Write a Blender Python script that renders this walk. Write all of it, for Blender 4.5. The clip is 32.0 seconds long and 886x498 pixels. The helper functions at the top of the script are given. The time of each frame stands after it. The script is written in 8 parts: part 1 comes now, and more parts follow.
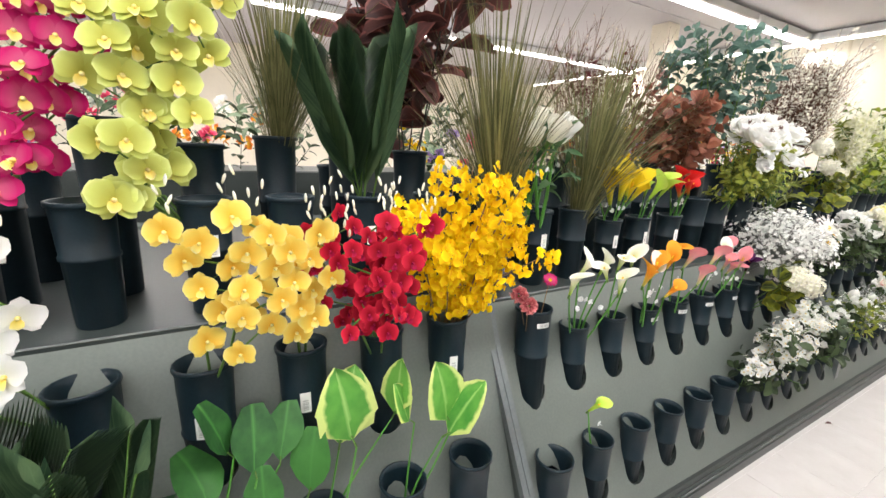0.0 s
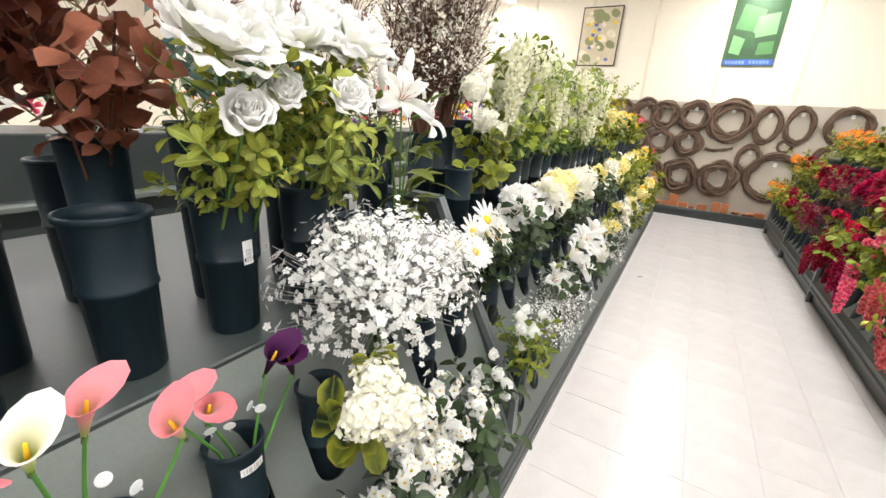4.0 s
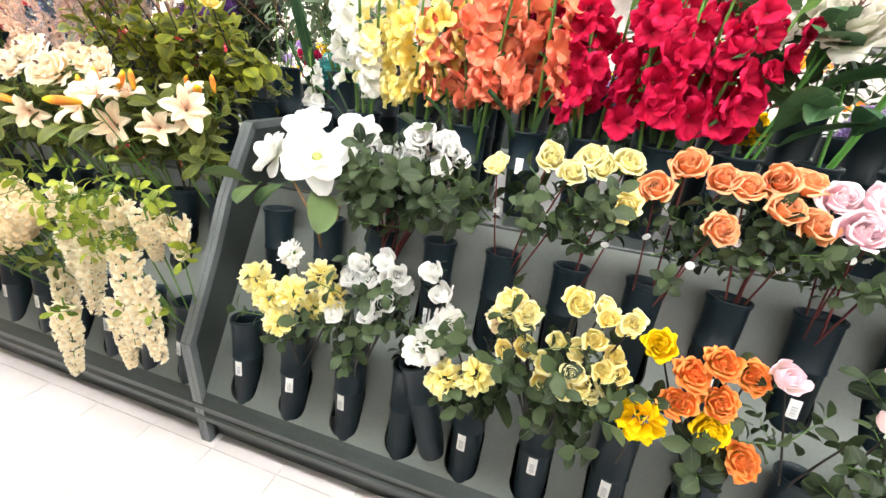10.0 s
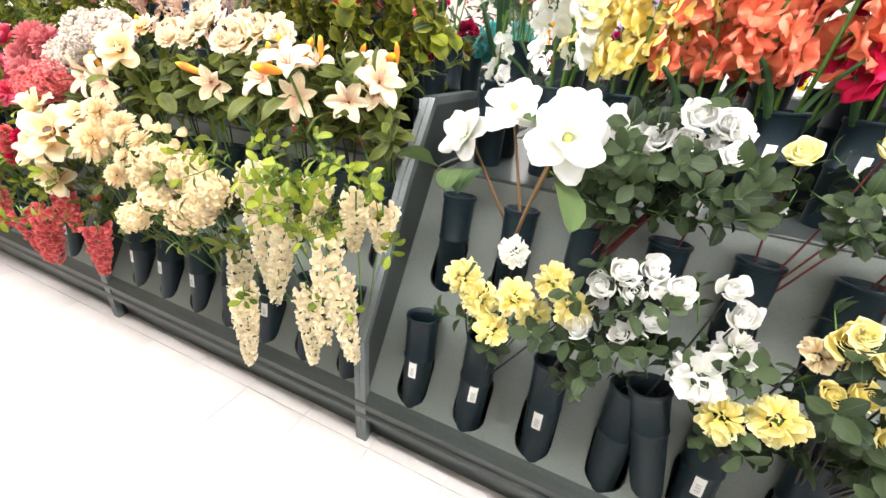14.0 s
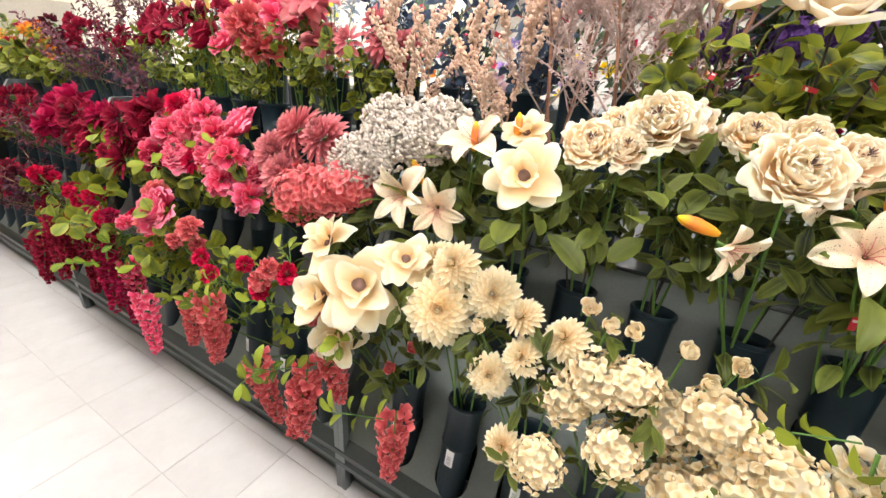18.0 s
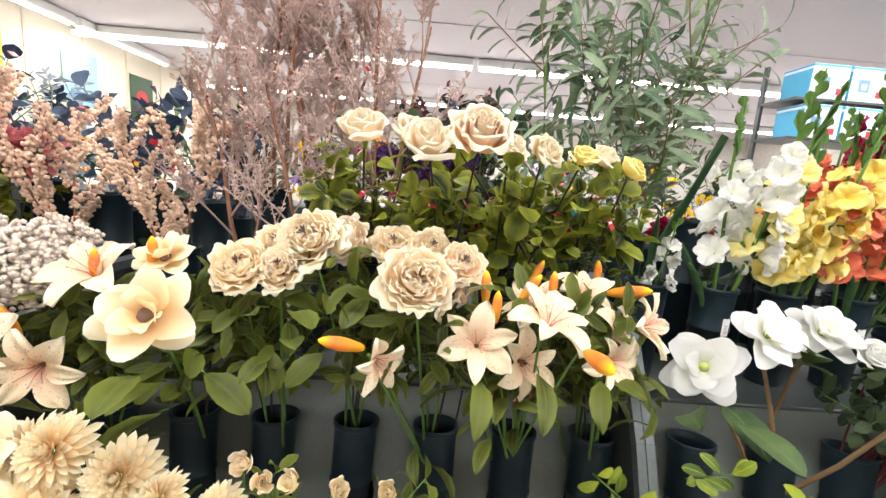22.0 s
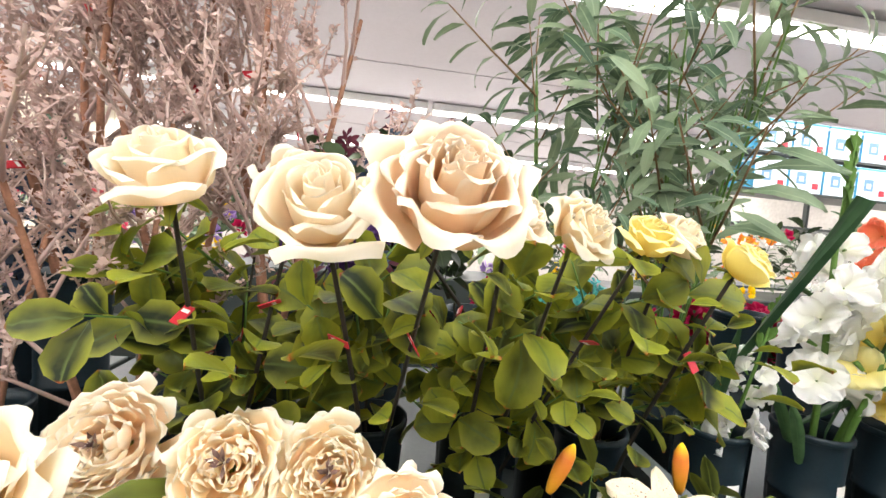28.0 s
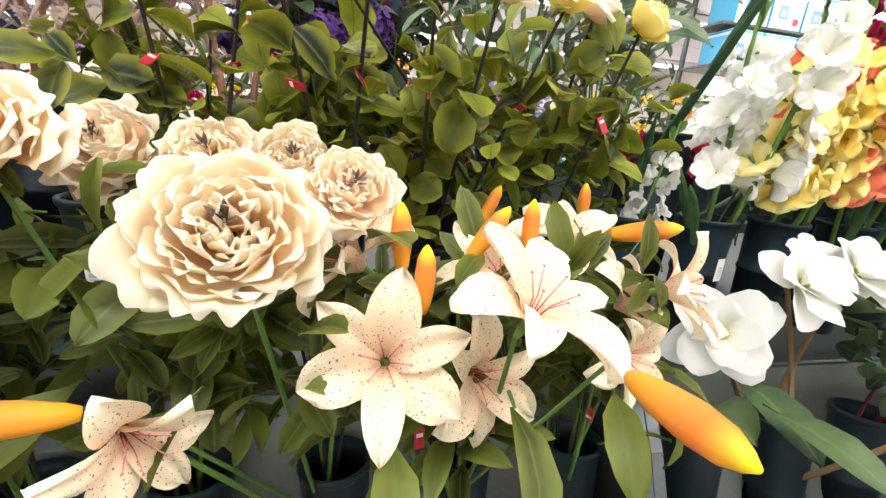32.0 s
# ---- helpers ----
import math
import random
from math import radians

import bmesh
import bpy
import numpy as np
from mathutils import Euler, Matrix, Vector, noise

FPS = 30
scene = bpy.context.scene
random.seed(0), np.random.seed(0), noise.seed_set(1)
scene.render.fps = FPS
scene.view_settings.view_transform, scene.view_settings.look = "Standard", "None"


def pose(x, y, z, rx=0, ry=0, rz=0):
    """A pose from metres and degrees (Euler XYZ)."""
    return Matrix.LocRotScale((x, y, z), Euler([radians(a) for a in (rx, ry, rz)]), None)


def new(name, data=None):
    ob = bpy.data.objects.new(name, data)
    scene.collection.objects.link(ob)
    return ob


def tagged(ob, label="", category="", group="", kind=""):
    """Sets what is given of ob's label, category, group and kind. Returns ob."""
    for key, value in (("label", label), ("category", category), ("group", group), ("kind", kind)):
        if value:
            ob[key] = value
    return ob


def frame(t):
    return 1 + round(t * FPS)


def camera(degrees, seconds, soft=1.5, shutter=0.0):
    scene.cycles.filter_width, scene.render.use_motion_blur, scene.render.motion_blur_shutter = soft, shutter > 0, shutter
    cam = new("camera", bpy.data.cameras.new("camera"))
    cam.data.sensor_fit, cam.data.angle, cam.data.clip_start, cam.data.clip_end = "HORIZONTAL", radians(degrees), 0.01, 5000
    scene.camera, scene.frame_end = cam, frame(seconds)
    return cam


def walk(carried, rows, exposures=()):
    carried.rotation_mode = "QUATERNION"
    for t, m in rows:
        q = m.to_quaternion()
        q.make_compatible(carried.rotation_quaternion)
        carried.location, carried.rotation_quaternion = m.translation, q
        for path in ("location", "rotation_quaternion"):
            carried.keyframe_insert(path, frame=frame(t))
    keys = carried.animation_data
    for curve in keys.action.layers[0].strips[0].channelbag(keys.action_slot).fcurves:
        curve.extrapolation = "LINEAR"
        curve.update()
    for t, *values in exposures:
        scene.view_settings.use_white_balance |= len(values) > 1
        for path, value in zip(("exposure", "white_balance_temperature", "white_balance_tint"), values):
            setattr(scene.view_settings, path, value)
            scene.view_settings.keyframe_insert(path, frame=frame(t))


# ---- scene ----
cam = camera(95.6, 32.0)
METRES, EYE, TILT, LEAN, TURN = 6.3, 1.49, -14.6, -2.53, 61.2
ROWS = [
    (0.0, 0.0, 0.0, 0.0, -0.0, 0.0, 0.0),
    (0.5, 0.0335, 0.0219, 0.0013, -7.17, -1.59, 1.76),
    (1.0, 0.0725, 0.0381, 0.0059, -12.66, -3.07, 3.02),
    (1.5, 0.1133, 0.0606, 0.0024, -16.57, -4.19, 3.93),
    (2.0, 0.1453, 0.0958, 0.0125, -19.69, -5.17, 4.59),
    (2.5, 0.1731, 0.1257, 0.018, -22.27, -6.19, 4.94),
    (4.5, 0.256, 0.2039, 0.0401, -33.22, -7.79, 6.59),
    (5.0, 0.2772, 0.2009, 0.0349, -39.49, -8.92, 7.67),
    (5.5, 0.2918, 0.1964, 0.0297, -50.57, -11.46, 9.02),
    (6.0, 0.3013, 0.1936, 0.0271, -66.21, -15.82, 10.21),
    (6.5, 0.2998, 0.1876, 0.0264, -81.63, -20.45, 10.4),
    (7.0, 0.2972, 0.1799, 0.0237, -94.33, -24.42, 9.77),
    (7.5, 0.2974, 0.1759, 0.0208, -104.11, -27.81, 8.89),
    (8.0, 0.2973, 0.1755, 0.0186, -111.66, -30.37, 7.88),
    (8.5, 0.2942, 0.1725, 0.0179, -117.66, -32.29, 7.02),
    (9.0, 0.285, 0.161, 0.0172, -122.77, -33.66, 6.26),
    (9.5, 0.2784, 0.1523, 0.0152, -127.81, -34.62, 5.43),
    (10.0, 0.271, 0.1454, 0.0132, -132.49, -35.34, 4.61),
    (10.5, 0.262, 0.1401, 0.0124, -136.6, -36.05, 3.81),
    (11.0, 0.2572, 0.1384, 0.0103, -139.46, -36.56, 3.23),
    (11.5, 0.263, 0.1429, 0.0089, -140.68, -36.77, 2.92),
    (12.0, 0.2769, 0.1531, 0.0099, -140.1, -36.82, 2.96),
    (12.5, 0.2943, 0.1655, 0.0121, -137.83, -36.65, 3.37),
    (13.0, 0.31, 0.1783, 0.0106, -134.12, -36.6, 4.12),
    (13.5, 0.3244, 0.1849, 0.0077, -129.52, -36.75, 5.16),
    (15.5, 0.4248, 0.2149, 0.0152, -121.19, -37.08, 7.29),
    (16.0, 0.4537, 0.2269, 0.0175, -121.06, -36.89, 7.32),
    (16.5, 0.4764, 0.2402, 0.0188, -120.94, -36.85, 7.41),
    (17.0, 0.4978, 0.26, 0.0232, -120.83, -36.54, 7.44),
    (17.5, 0.5192, 0.2737, 0.0325, -120.66, -35.51, 7.53),
    (18.0, 0.543, 0.272, 0.0374, -120.38, -33.18, 7.78),
    (18.5, 0.5529, 0.2642, 0.0416, -120.68, -30.11, 7.73),
    (19.0, 0.5522, 0.2599, 0.0455, -122.48, -27.17, 7.37),
    (19.5, 0.5501, 0.2562, 0.0464, -126.34, -25.09, 6.48),
    (20.0, 0.5462, 0.2525, 0.046, -131.72, -23.85, 5.26),
    (20.5, 0.5402, 0.2487, 0.0455, -137.36, -23.27, 3.92),
    (21.0, 0.5342, 0.2445, 0.0452, -142.64, -23.18, 2.6),
    (21.5, 0.5299, 0.24, 0.0432, -147.24, -23.33, 1.37),
    (22.0, 0.5265, 0.2362, 0.041, -151.31, -23.5, 0.22),
    (22.5, 0.524, 0.2329, 0.0366, -154.59, -24.25, -0.79),
    (23.0, 0.5262, 0.2336, 0.0331, -157.0, -25.19, -1.43),
    (23.5, 0.5296, 0.2289, 0.0331, -158.43, -25.91, -1.85),
    (24.0, 0.5375, 0.2009, 0.0312, -159.07, -25.75, -1.99),
    (24.5, 0.5468, 0.1785, 0.0291, -158.91, -24.38, -1.95),
    (25.0, 0.5553, 0.169, 0.0294, -158.7, -22.75, -1.92),
    (25.5, 0.5613, 0.1614, 0.0309, -158.6, -21.18, -1.96),
    (27.5, 0.5685, 0.1593, 0.0311, -157.07, -17.78, -1.7),
    (28.0, 0.5622, 0.1583, 0.0321, -157.36, -17.63, -1.69),
    (28.5, 0.5584, 0.1557, 0.0289, -158.12, -17.54, -1.83),
    (29.0, 0.5551, 0.1549, 0.0223, -159.09, -18.21, -2.05),
    (29.5, 0.5516, 0.1579, 0.0145, -160.25, -20.13, -2.28),
    (30.0, 0.55, 0.163, 0.0095, -161.14, -22.94, -2.41),
    (30.5, 0.5479, 0.1681, 0.0079, -161.56, -25.78, -2.43),
    (31.0, 0.5468, 0.1727, 0.008, -161.57, -27.85, -2.36),
    (31.5, 0.5468, 0.1755, 0.0078, -161.39, -29.36, -2.29),
    (32.0, 0.5465, 0.18, 0.0096, -161.17, -31.53, -2.17),
]
EXPOSURES = [(0, 0.14), (3, 0.24), (6, 0.22), (8, 0.46), (10, 0.76), (13.5, 0.86), (17, 0.44), (20, 0.18), (24, 0.22), (28, 0.30), (32, 0.34)]
walk(cam, [(t, pose(0, 0, EYE, TILT, LEAN, TURN) @ pose(METRES * x, METRES * y, METRES * z, 90 + pitch, roll, yaw)) for t, x, y, z, yaw, pitch, roll in ROWS], exposures=EXPOSURES)

# ---- light ----
world = bpy.data.worlds.new("store_air")
world.use_nodes = True
world.node_tree.nodes["Background"].inputs[0].default_value = (0.9, 0.93, 1.0, 1)
world.node_tree.nodes["Background"].inputs[1].default_value = 0.25
scene.world = world
scene.view_settings.exposure = 0.0
CEIL = 3.78
LAMP_ROWS = (-8.0, -4.0, 0.1, 4.1, 8.1, 12.0)
for lx in LAMP_ROWS:
    lamp = bpy.data.lights.new("fluorescent_row", "AREA")
    lamp.shape, lamp.size, lamp.size_y = "RECTANGLE", 0.25, 17.0
    lamp.energy, lamp.color = 400.0, (1.0, 0.985, 0.965)
    lob = new("fluorescent_row_light", lamp)
    lob.matrix_world = pose(lx, 1.9, 3.55)


# ---- materials ----
def clamp01(c):
    return tuple(min(max(v, 0.0), 1.0) for v in c)


def shade(name, rough=0.5, metal=0.0, spec=0.4):
    m = bpy.data.materials.new(name)
    m.use_nodes = True
    nt = m.node_tree
    b = nt.nodes["Principled BSDF"]
    b.inputs["Roughness"].default_value = rough
    b.inputs["Metallic"].default_value = metal
    b.inputs["Specular IOR Level"].default_value = spec
    return m, nt, b


def ramp(nt, stops, src):
    r = nt.nodes.new("ShaderNodeValToRGB")
    e = r.color_ramp.elements
    while len(e) < len(stops):
        e.new(0.5)
    for el, (p, c) in zip(e, stops):
        el.position = p
        el.color = (*clamp01(c), 1)
    nt.links.new(src, r.inputs[0])
    return r.outputs[0]


def noise_fac(nt, scale, detail=4, rough=0.55, coord="Object", stretch=None):
    tc = nt.nodes.new("ShaderNodeTexCoord")
    n = nt.nodes.new("ShaderNodeTexNoise")
    n.inputs["Scale"].default_value = scale
    n.inputs["Detail"].default_value = detail
    n.inputs["Roughness"].default_value = rough
    src = tc.outputs[coord]
    if stretch:
        mp = nt.nodes.new("ShaderNodeMapping")
        mp.inputs["Scale"].default_value = stretch
        nt.links.new(src, mp.inputs[0])
        src = mp.outputs[0]
    nt.links.new(src, n.inputs["Vector"])
    return n.outputs[0]


def mixc(nt, fac, a, b, mode="MIX"):
    m = nt.nodes.new("ShaderNodeMix")
    m.data_type, m.blend_type = "RGBA", mode
    for sock, val in ((m.inputs[0], fac), (m.inputs[6], a), (m.inputs[7], b)):
        if isinstance(val, (int, float)):
            sock.default_value = val
        elif isinstance(val, tuple):
            sock.default_value = (*val, 1) if len(val) == 3 else val
        else:
            nt.links.new(val, sock)
    return m.outputs[2]


def bump(nt, b, height, strength, dist):
    bp = nt.nodes.new("ShaderNodeBump")
    bp.inputs["Strength"].default_value = strength
    bp.inputs["Distance"].default_value = dist
    nt.links.new(height, bp.inputs["Height"])
    nt.links.new(bp.outputs[0], b.inputs["Normal"])


def plain(name, c, rough=0.5, metal=0.0, spec=0.4, vary=0.18, scale=6.0, fine=90.0, bumpy=0.1, dist=0.002, coord="Object"):
    """Painted or moulded stuff with stains at one scale and grain at another."""
    m, nt, b = shade(name, rough, metal, spec)
    big = noise_fac(nt, scale, 5, 0.6, coord)
    small = noise_fac(nt, fine, 3, 0.5, coord)
    lo = tuple(v * (1 - vary) for v in c)
    hi = tuple(v * (1 + vary * 0.6) for v in c)
    col = ramp(nt, ((0.3, lo), (0.7, hi)), big)
    col = mixc(nt, 0.35, col, ramp(nt, ((0.35, lo), (0.65, hi)), small))
    nt.links.new(col, b.inputs["Base Color"])
    bump(nt, b, small, bumpy, dist)
    r = nt.nodes.new("ShaderNodeMapRange")
    r.inputs[3].default_value, r.inputs[4].default_value = rough * 0.85, min(rough * 1.2, 1)
    nt.links.new(big, r.inputs[0])
    nt.links.new(r.outputs[0], b.inputs["Roughness"])
    return m


def petal_mat(name, c0, c1, c2=None, spots=None, trans=0.22, rough=0.7):
    """Fabric petal: colour runs from the heart (c0) to the rim (c1 or c2), with weave, mottling and a little light through it."""
    m, nt, b = shade(name, rough, 0, 0.2)
    tc = nt.nodes.new("ShaderNodeTexCoord")
    sep = nt.nodes.new("ShaderNodeSeparateXYZ")
    nt.links.new(tc.outputs["UV"], sep.inputs[0])
    stops = ((0.05, c0), (0.60, c1), (0.95, c2 or c1))
    col = ramp(nt, stops, sep.outputs[1])
    mott = noise_fac(nt, 28, 4)
    col = mixc(nt, 0.5, col, mixc(nt, ramp(nt, ((0.3, (0.90, 0.90, 0.90)), (0.7, (1, 1, 1))), mott), (0, 0, 0), col, "MIX"), "MIX")
    if spots:
        sp = noise_fac(nt, 460, 1)
        near = ramp(nt, ((0.55, (1, 1, 1)), (0.95, (0, 0, 0))), sep.outputs[1])
        dots = ramp(nt, ((0.665, (0, 0, 0)), (0.70, (1, 1, 1))), sp)
        f = mixc(nt, 1.0, dots, near, "MULTIPLY")
        col = mixc(nt, f, col, spots)
    info = nt.nodes.new("ShaderNodeObjectInfo")
    hsv = nt.nodes.new("ShaderNodeHueSaturation")
    mr = nt.nodes.new("ShaderNodeMapRange")
    mr.inputs[3].default_value, mr.inputs[4].default_value = 0.93, 1.04
    nt.links.new(info.outputs["Random"], mr.inputs[0])
    nt.links.new(mr.outputs[0], hsv.inputs["Value"])
    nt.links.new(col, hsv.inputs["Color"])
    nt.links.new(hsv.outputs[0], b.inputs["Base Color"])
    vein = nt.nodes.new("ShaderNodeTexWave")
    vein.inputs["Scale"].default_value, vein.inputs["Distortion"].default_value = 5.0, 3.0
    nt.links.new(tc.outputs["UV"], vein.inputs[0])
    bump(nt, b, vein.outputs[1], 0.02, 0.002)
    t = nt.nodes.new("ShaderNodeBsdfTranslucent")
    nt.links.new(hsv.outputs[0], t.inputs[0])
    mx = nt.nodes.new("ShaderNodeMixShader")
    mx.inputs[0].default_value = trans
    nt.links.new(b.outputs[0], mx.inputs[1])
    nt.links.new(t.outputs[0], mx.inputs[2])
    nt.links.new(mx.outputs[0], nt.nodes["Material Output"].inputs[0])
    return m


def leaf_mat(name, dark, lite, edge=None, rough=0.5, vein_c=None, trans=0.2, sharp=True, tip=None):
    m, nt, b = shade(name, rough, 0, 0.3)
    tc = nt.nodes.new("ShaderNodeTexCoord")
    sep = nt.nodes.new("ShaderNodeSeparateXYZ")
    nt.links.new(tc.outputs["UV"], sep.inputs[0])
    info = nt.nodes.new("ShaderNodeObjectInfo")
    add = nt.nodes.new("ShaderNodeMath")
    add.operation = "ADD"
    rnd = nt.nodes.new("ShaderNodeMath")
    rnd.operation = "MULTIPLY_ADD"
    nt.links.new(info.outputs["Random"], rnd.inputs[0])
    rnd.inputs[1].default_value, rnd.inputs[2].default_value = 0.55, -0.26
    nt.links.new(noise_fac(nt, 16, 4), add.inputs[0])
    nt.links.new(rnd.outputs[0], add.inputs[1])
    geo = nt.nodes.new("ShaderNodeNewGeometry")
    isl = nt.nodes.new("ShaderNodeMath")
    isl.operation = "MULTIPLY_ADD"
    nt.links.new(geo.outputs["Random Per Island"], isl.inputs[0])
    isl.inputs[1].default_value = 0.45
    nt.links.new(add.outputs[0], isl.inputs[2])
    col = ramp(nt, ((0.4, dark), (0.95, lite)), isl.outputs[0])
    # midrib and rim along the leaf's width
    rim = nt.nodes.new("ShaderNodeMath")
    rim.operation = "SUBTRACT"
    nt.links.new(sep.outputs[0], rim.inputs[0])
    rim.inputs[1].default_value = 0.5
    ab = nt.nodes.new("ShaderNodeMath")
    ab.operation = "ABSOLUTE"
    nt.links.new(rim.outputs[0], ab.inputs[0])
    rib = ramp(nt, ((0.0, (1, 1, 1)), (0.06, (0, 0, 0))), ab.outputs[0])
    col = mixc(nt, rib, col, vein_c or tuple(v * 1.1 for v in lite))
    if edge:
        wob = nt.nodes.new("ShaderNodeMath")
        wob.operation = "MULTIPLY_ADD"
        nt.links.new(noise_fac(nt, 40, 2), wob.inputs[0])
        wob.inputs[1].default_value = 0.12
        nt.links.new(ab.outputs[0], wob.inputs[2])
        e = ramp(nt, ((0.40, (0, 0, 0)), (0.47, (1, 1, 1))) if sharp else ((0.22, (0, 0, 0)), (0.62, (0.8, 0.8, 0.8))), wob.outputs[0])
        col = mixc(nt, e, col, edge)
    if tip:
        col = mixc(nt, ramp(nt, ((0.90, (0, 0, 0)), (1.0, (0.7, 0.7, 0.7))), sep.outputs[1]), col, tip)
    nt.links.new(col, b.inputs["Base Color"])
    wave = nt.nodes.new("ShaderNodeTexWave")
    wave.inputs["Scale"].default_value, wave.inputs["Distortion"].default_value = 3.5, 1.5
    wave.bands_direction = "DIAGONAL"
    nt.links.new(tc.outputs["UV"], wave.inputs[0])
    bump(nt, b, wave.outputs[1], 0.07, 0.002)
    t = nt.nodes.new("ShaderNodeBsdfTranslucent")
    nt.links.new(col, t.inputs[0])
    mx = nt.nodes.new("ShaderNodeMixShader")
    mx.inputs[0].default_value = trans
    nt.links.new(b.outputs[0], mx.inputs[1])
    nt.links.new(t.outputs[0], mx.inputs[2])
    nt.links.new(mx.outputs[0], nt.nodes["Material Output"].inputs[0])
    return m


def floor_mat():
    m, nt, b = shade("vinyl_tile", 0.32, 0, 0.45)
    info = nt.nodes.new("ShaderNodeObjectInfo")
    tone = ramp(nt, ((0, (0.61, 0.575, 0.56)), (1, (0.67, 0.635, 0.62))), info.outputs["Random"])
    big = ramp(nt, ((0.35, (0.60, 0.565, 0.55)), (0.7, (0.69, 0.66, 0.645))), noise_fac(nt, 1.6, 5, 0.6, "Generated"))
    col = mixc(nt, 0.5, tone, big)
    fl = ramp(nt, ((0.76, (0, 0, 0)), (0.82, (0.6, 0.6, 0.6))), noise_fac(nt, 42, 2, 0.5, "Object", (1, 0.55, 1)))
    col = mixc(nt, fl, col, (0.36, 0.33, 0.30))
    smear = ramp(nt, ((0.45, (0.0, 0.0, 0.0)), (0.75, (0.35, 0.35, 0.35))), noise_fac(nt, 5, 6, 0.7))
    col = mixc(nt, smear, col, (0.48, 0.44, 0.42))
    nt.links.new(col, b.inputs["Base Color"])
    r = nt.nodes.new("ShaderNodeMapRange")
    r.inputs[3].default_value, r.inputs[4].default_value = 0.14, 0.28
    nt.links.new(noise_fac(nt, 7, 5), r.inputs[0])
    nt.links.new(r.outputs[0], b.inputs["Roughness"])
    bump(nt, b, noise_fac(nt, 30, 3), 0.05, 0.002)
    return m


def glow(name, c, strength):
    m = bpy.data.materials.new(name)
    m.use_nodes = True
    b = m.node_tree.nodes["Principled BSDF"]
    b.inputs["Base Color"].default_value = (0.9, 0.9, 0.9, 1)
    b.inputs["Emission Color"].default_value = (*c, 1)
    b.inputs["Emission Strength"].default_value = strength
    return m


M_FLOOR = floor_mat()
M_GROUT = plain("tile_joint", (0.70, 0.67, 0.65), 0.7)
M_BOARD = plain("rack_board", (0.148, 0.168, 0.154), 0.42, 0, 0.4, 0.15, 3.0, 120, 0.06)
M_FRAME = plain("rack_frame", (0.036, 0.045, 0.043), 0.38, 0, 0.5, 0.25, 4.0, 100, 0.08)
M_EDGE = plain("rack_edge", (0.15, 0.17, 0.175), 0.33, 0.2, 0.5, 0.2, 5.0, 100, 0.05)
# near-black that stands in for the shade seen through the holes
M_HOLE_SHADE = plain("hole_shade", (0.012, 0.013, 0.013), 0.8)
M_TUBE = plain("bucket_plastic", (0.008, 0.019, 0.027), 0.42, 0, 0.30, 0.3, 9.0, 160, 0.05)
M_LABEL = plain("label_paper", (0.82, 0.82, 0.80), 0.55, 0, 0.3, 0.05)
M_INK = plain("label_ink", (0.48, 0.48, 0.48), 0.6)
M_WALL = plain("cream_wall", (0.80, 0.735, 0.61), 0.65, 0, 0.3, 0.05, 0.8, 25, 0.08, 0.004)
M_FARWALL = plain("shop_wall", (0.56, 0.53, 0.49), 0.7, 0, 0.2, 0.25, 0.9, 12, 0.1, 0.004)
M_BATTEN = plain("wall_batten", (0.72, 0.64, 0.50), 0.6, 0, 0.3, 0.06)
M_PANEL = plain("wreath_panel", (0.50, 0.45, 0.37), 0.8, 0, 0.2, 0.18, 2.0, 60, 0.2, 0.004)
M_CEIL = plain("ceiling_sheet", (0.50, 0.475, 0.50), 0.5, 0, 0.3, 0.06, 0.4, 20, 0.06, 0.004)
M_CSTEEL = plain("white_steel", (0.72, 0.72, 0.72), 0.4, 0.1, 0.4, 0.06)
M_GLOW = glow("fluorescent_tube", (1.0, 0.97, 0.93), 9.0)
M_VINE = plain("grapevine", (0.13, 0.085, 0.06), 0.8, 0, 0.2, 0.4, 14, 120, 0.5, 0.004)
M_TERRA = plain("terracotta", (0.52, 0.20, 0.09), 0.75, 0, 0.2, 0.2, 12, 90, 0.15)
M_BLACK = plain("poster_black", (0.015, 0.015, 0.018), 0.35)
M_BLUE = plain("poster_blue", (0.05, 0.10, 0.42), 0.4)
M_TAGW = plain("clear_tag", (0.80, 0.82, 0.82), 0.2, 0, 0.6, 0.04)
M_TAGR = plain("red_tag", (0.55, 0.02, 0.04), 0.35, 0, 0.5, 0.1)

STEM = {
    "green": plain("stem_green", (0.10, 0.20, 0.04), 0.55, 0, 0.3, 0.3, 20),
    "bright": plain("stem_bright", (0.10, 0.30, 0.05), 0.5, 0, 0.3, 0.25, 20),
    "dark": plain("stem_dark", (0.035, 0.03, 0.025), 0.6, 0, 0.3, 0.3, 20),
    "red": plain("stem_red", (0.12, 0.025, 0.025), 0.55, 0, 0.3, 0.3, 20),
    "brown": plain("stem_brown", (0.34, 0.17, 0.11), 0.7, 0, 0.2, 0.4, 30, 150, 0.4),
    "twig": plain("twig_brown", (0.115, 0.055, 0.035), 0.8, 0, 0.2, 0.4, 30, 150, 0.4),
    "wood": plain("wood_stem", (0.24, 0.15, 0.08), 0.75, 0, 0.2, 0.35, 30, 150, 0.4),
    "grey": plain("stem_grey", (0.40, 0.40, 0.38), 0.7, 0, 0.2, 0.2, 30),
}
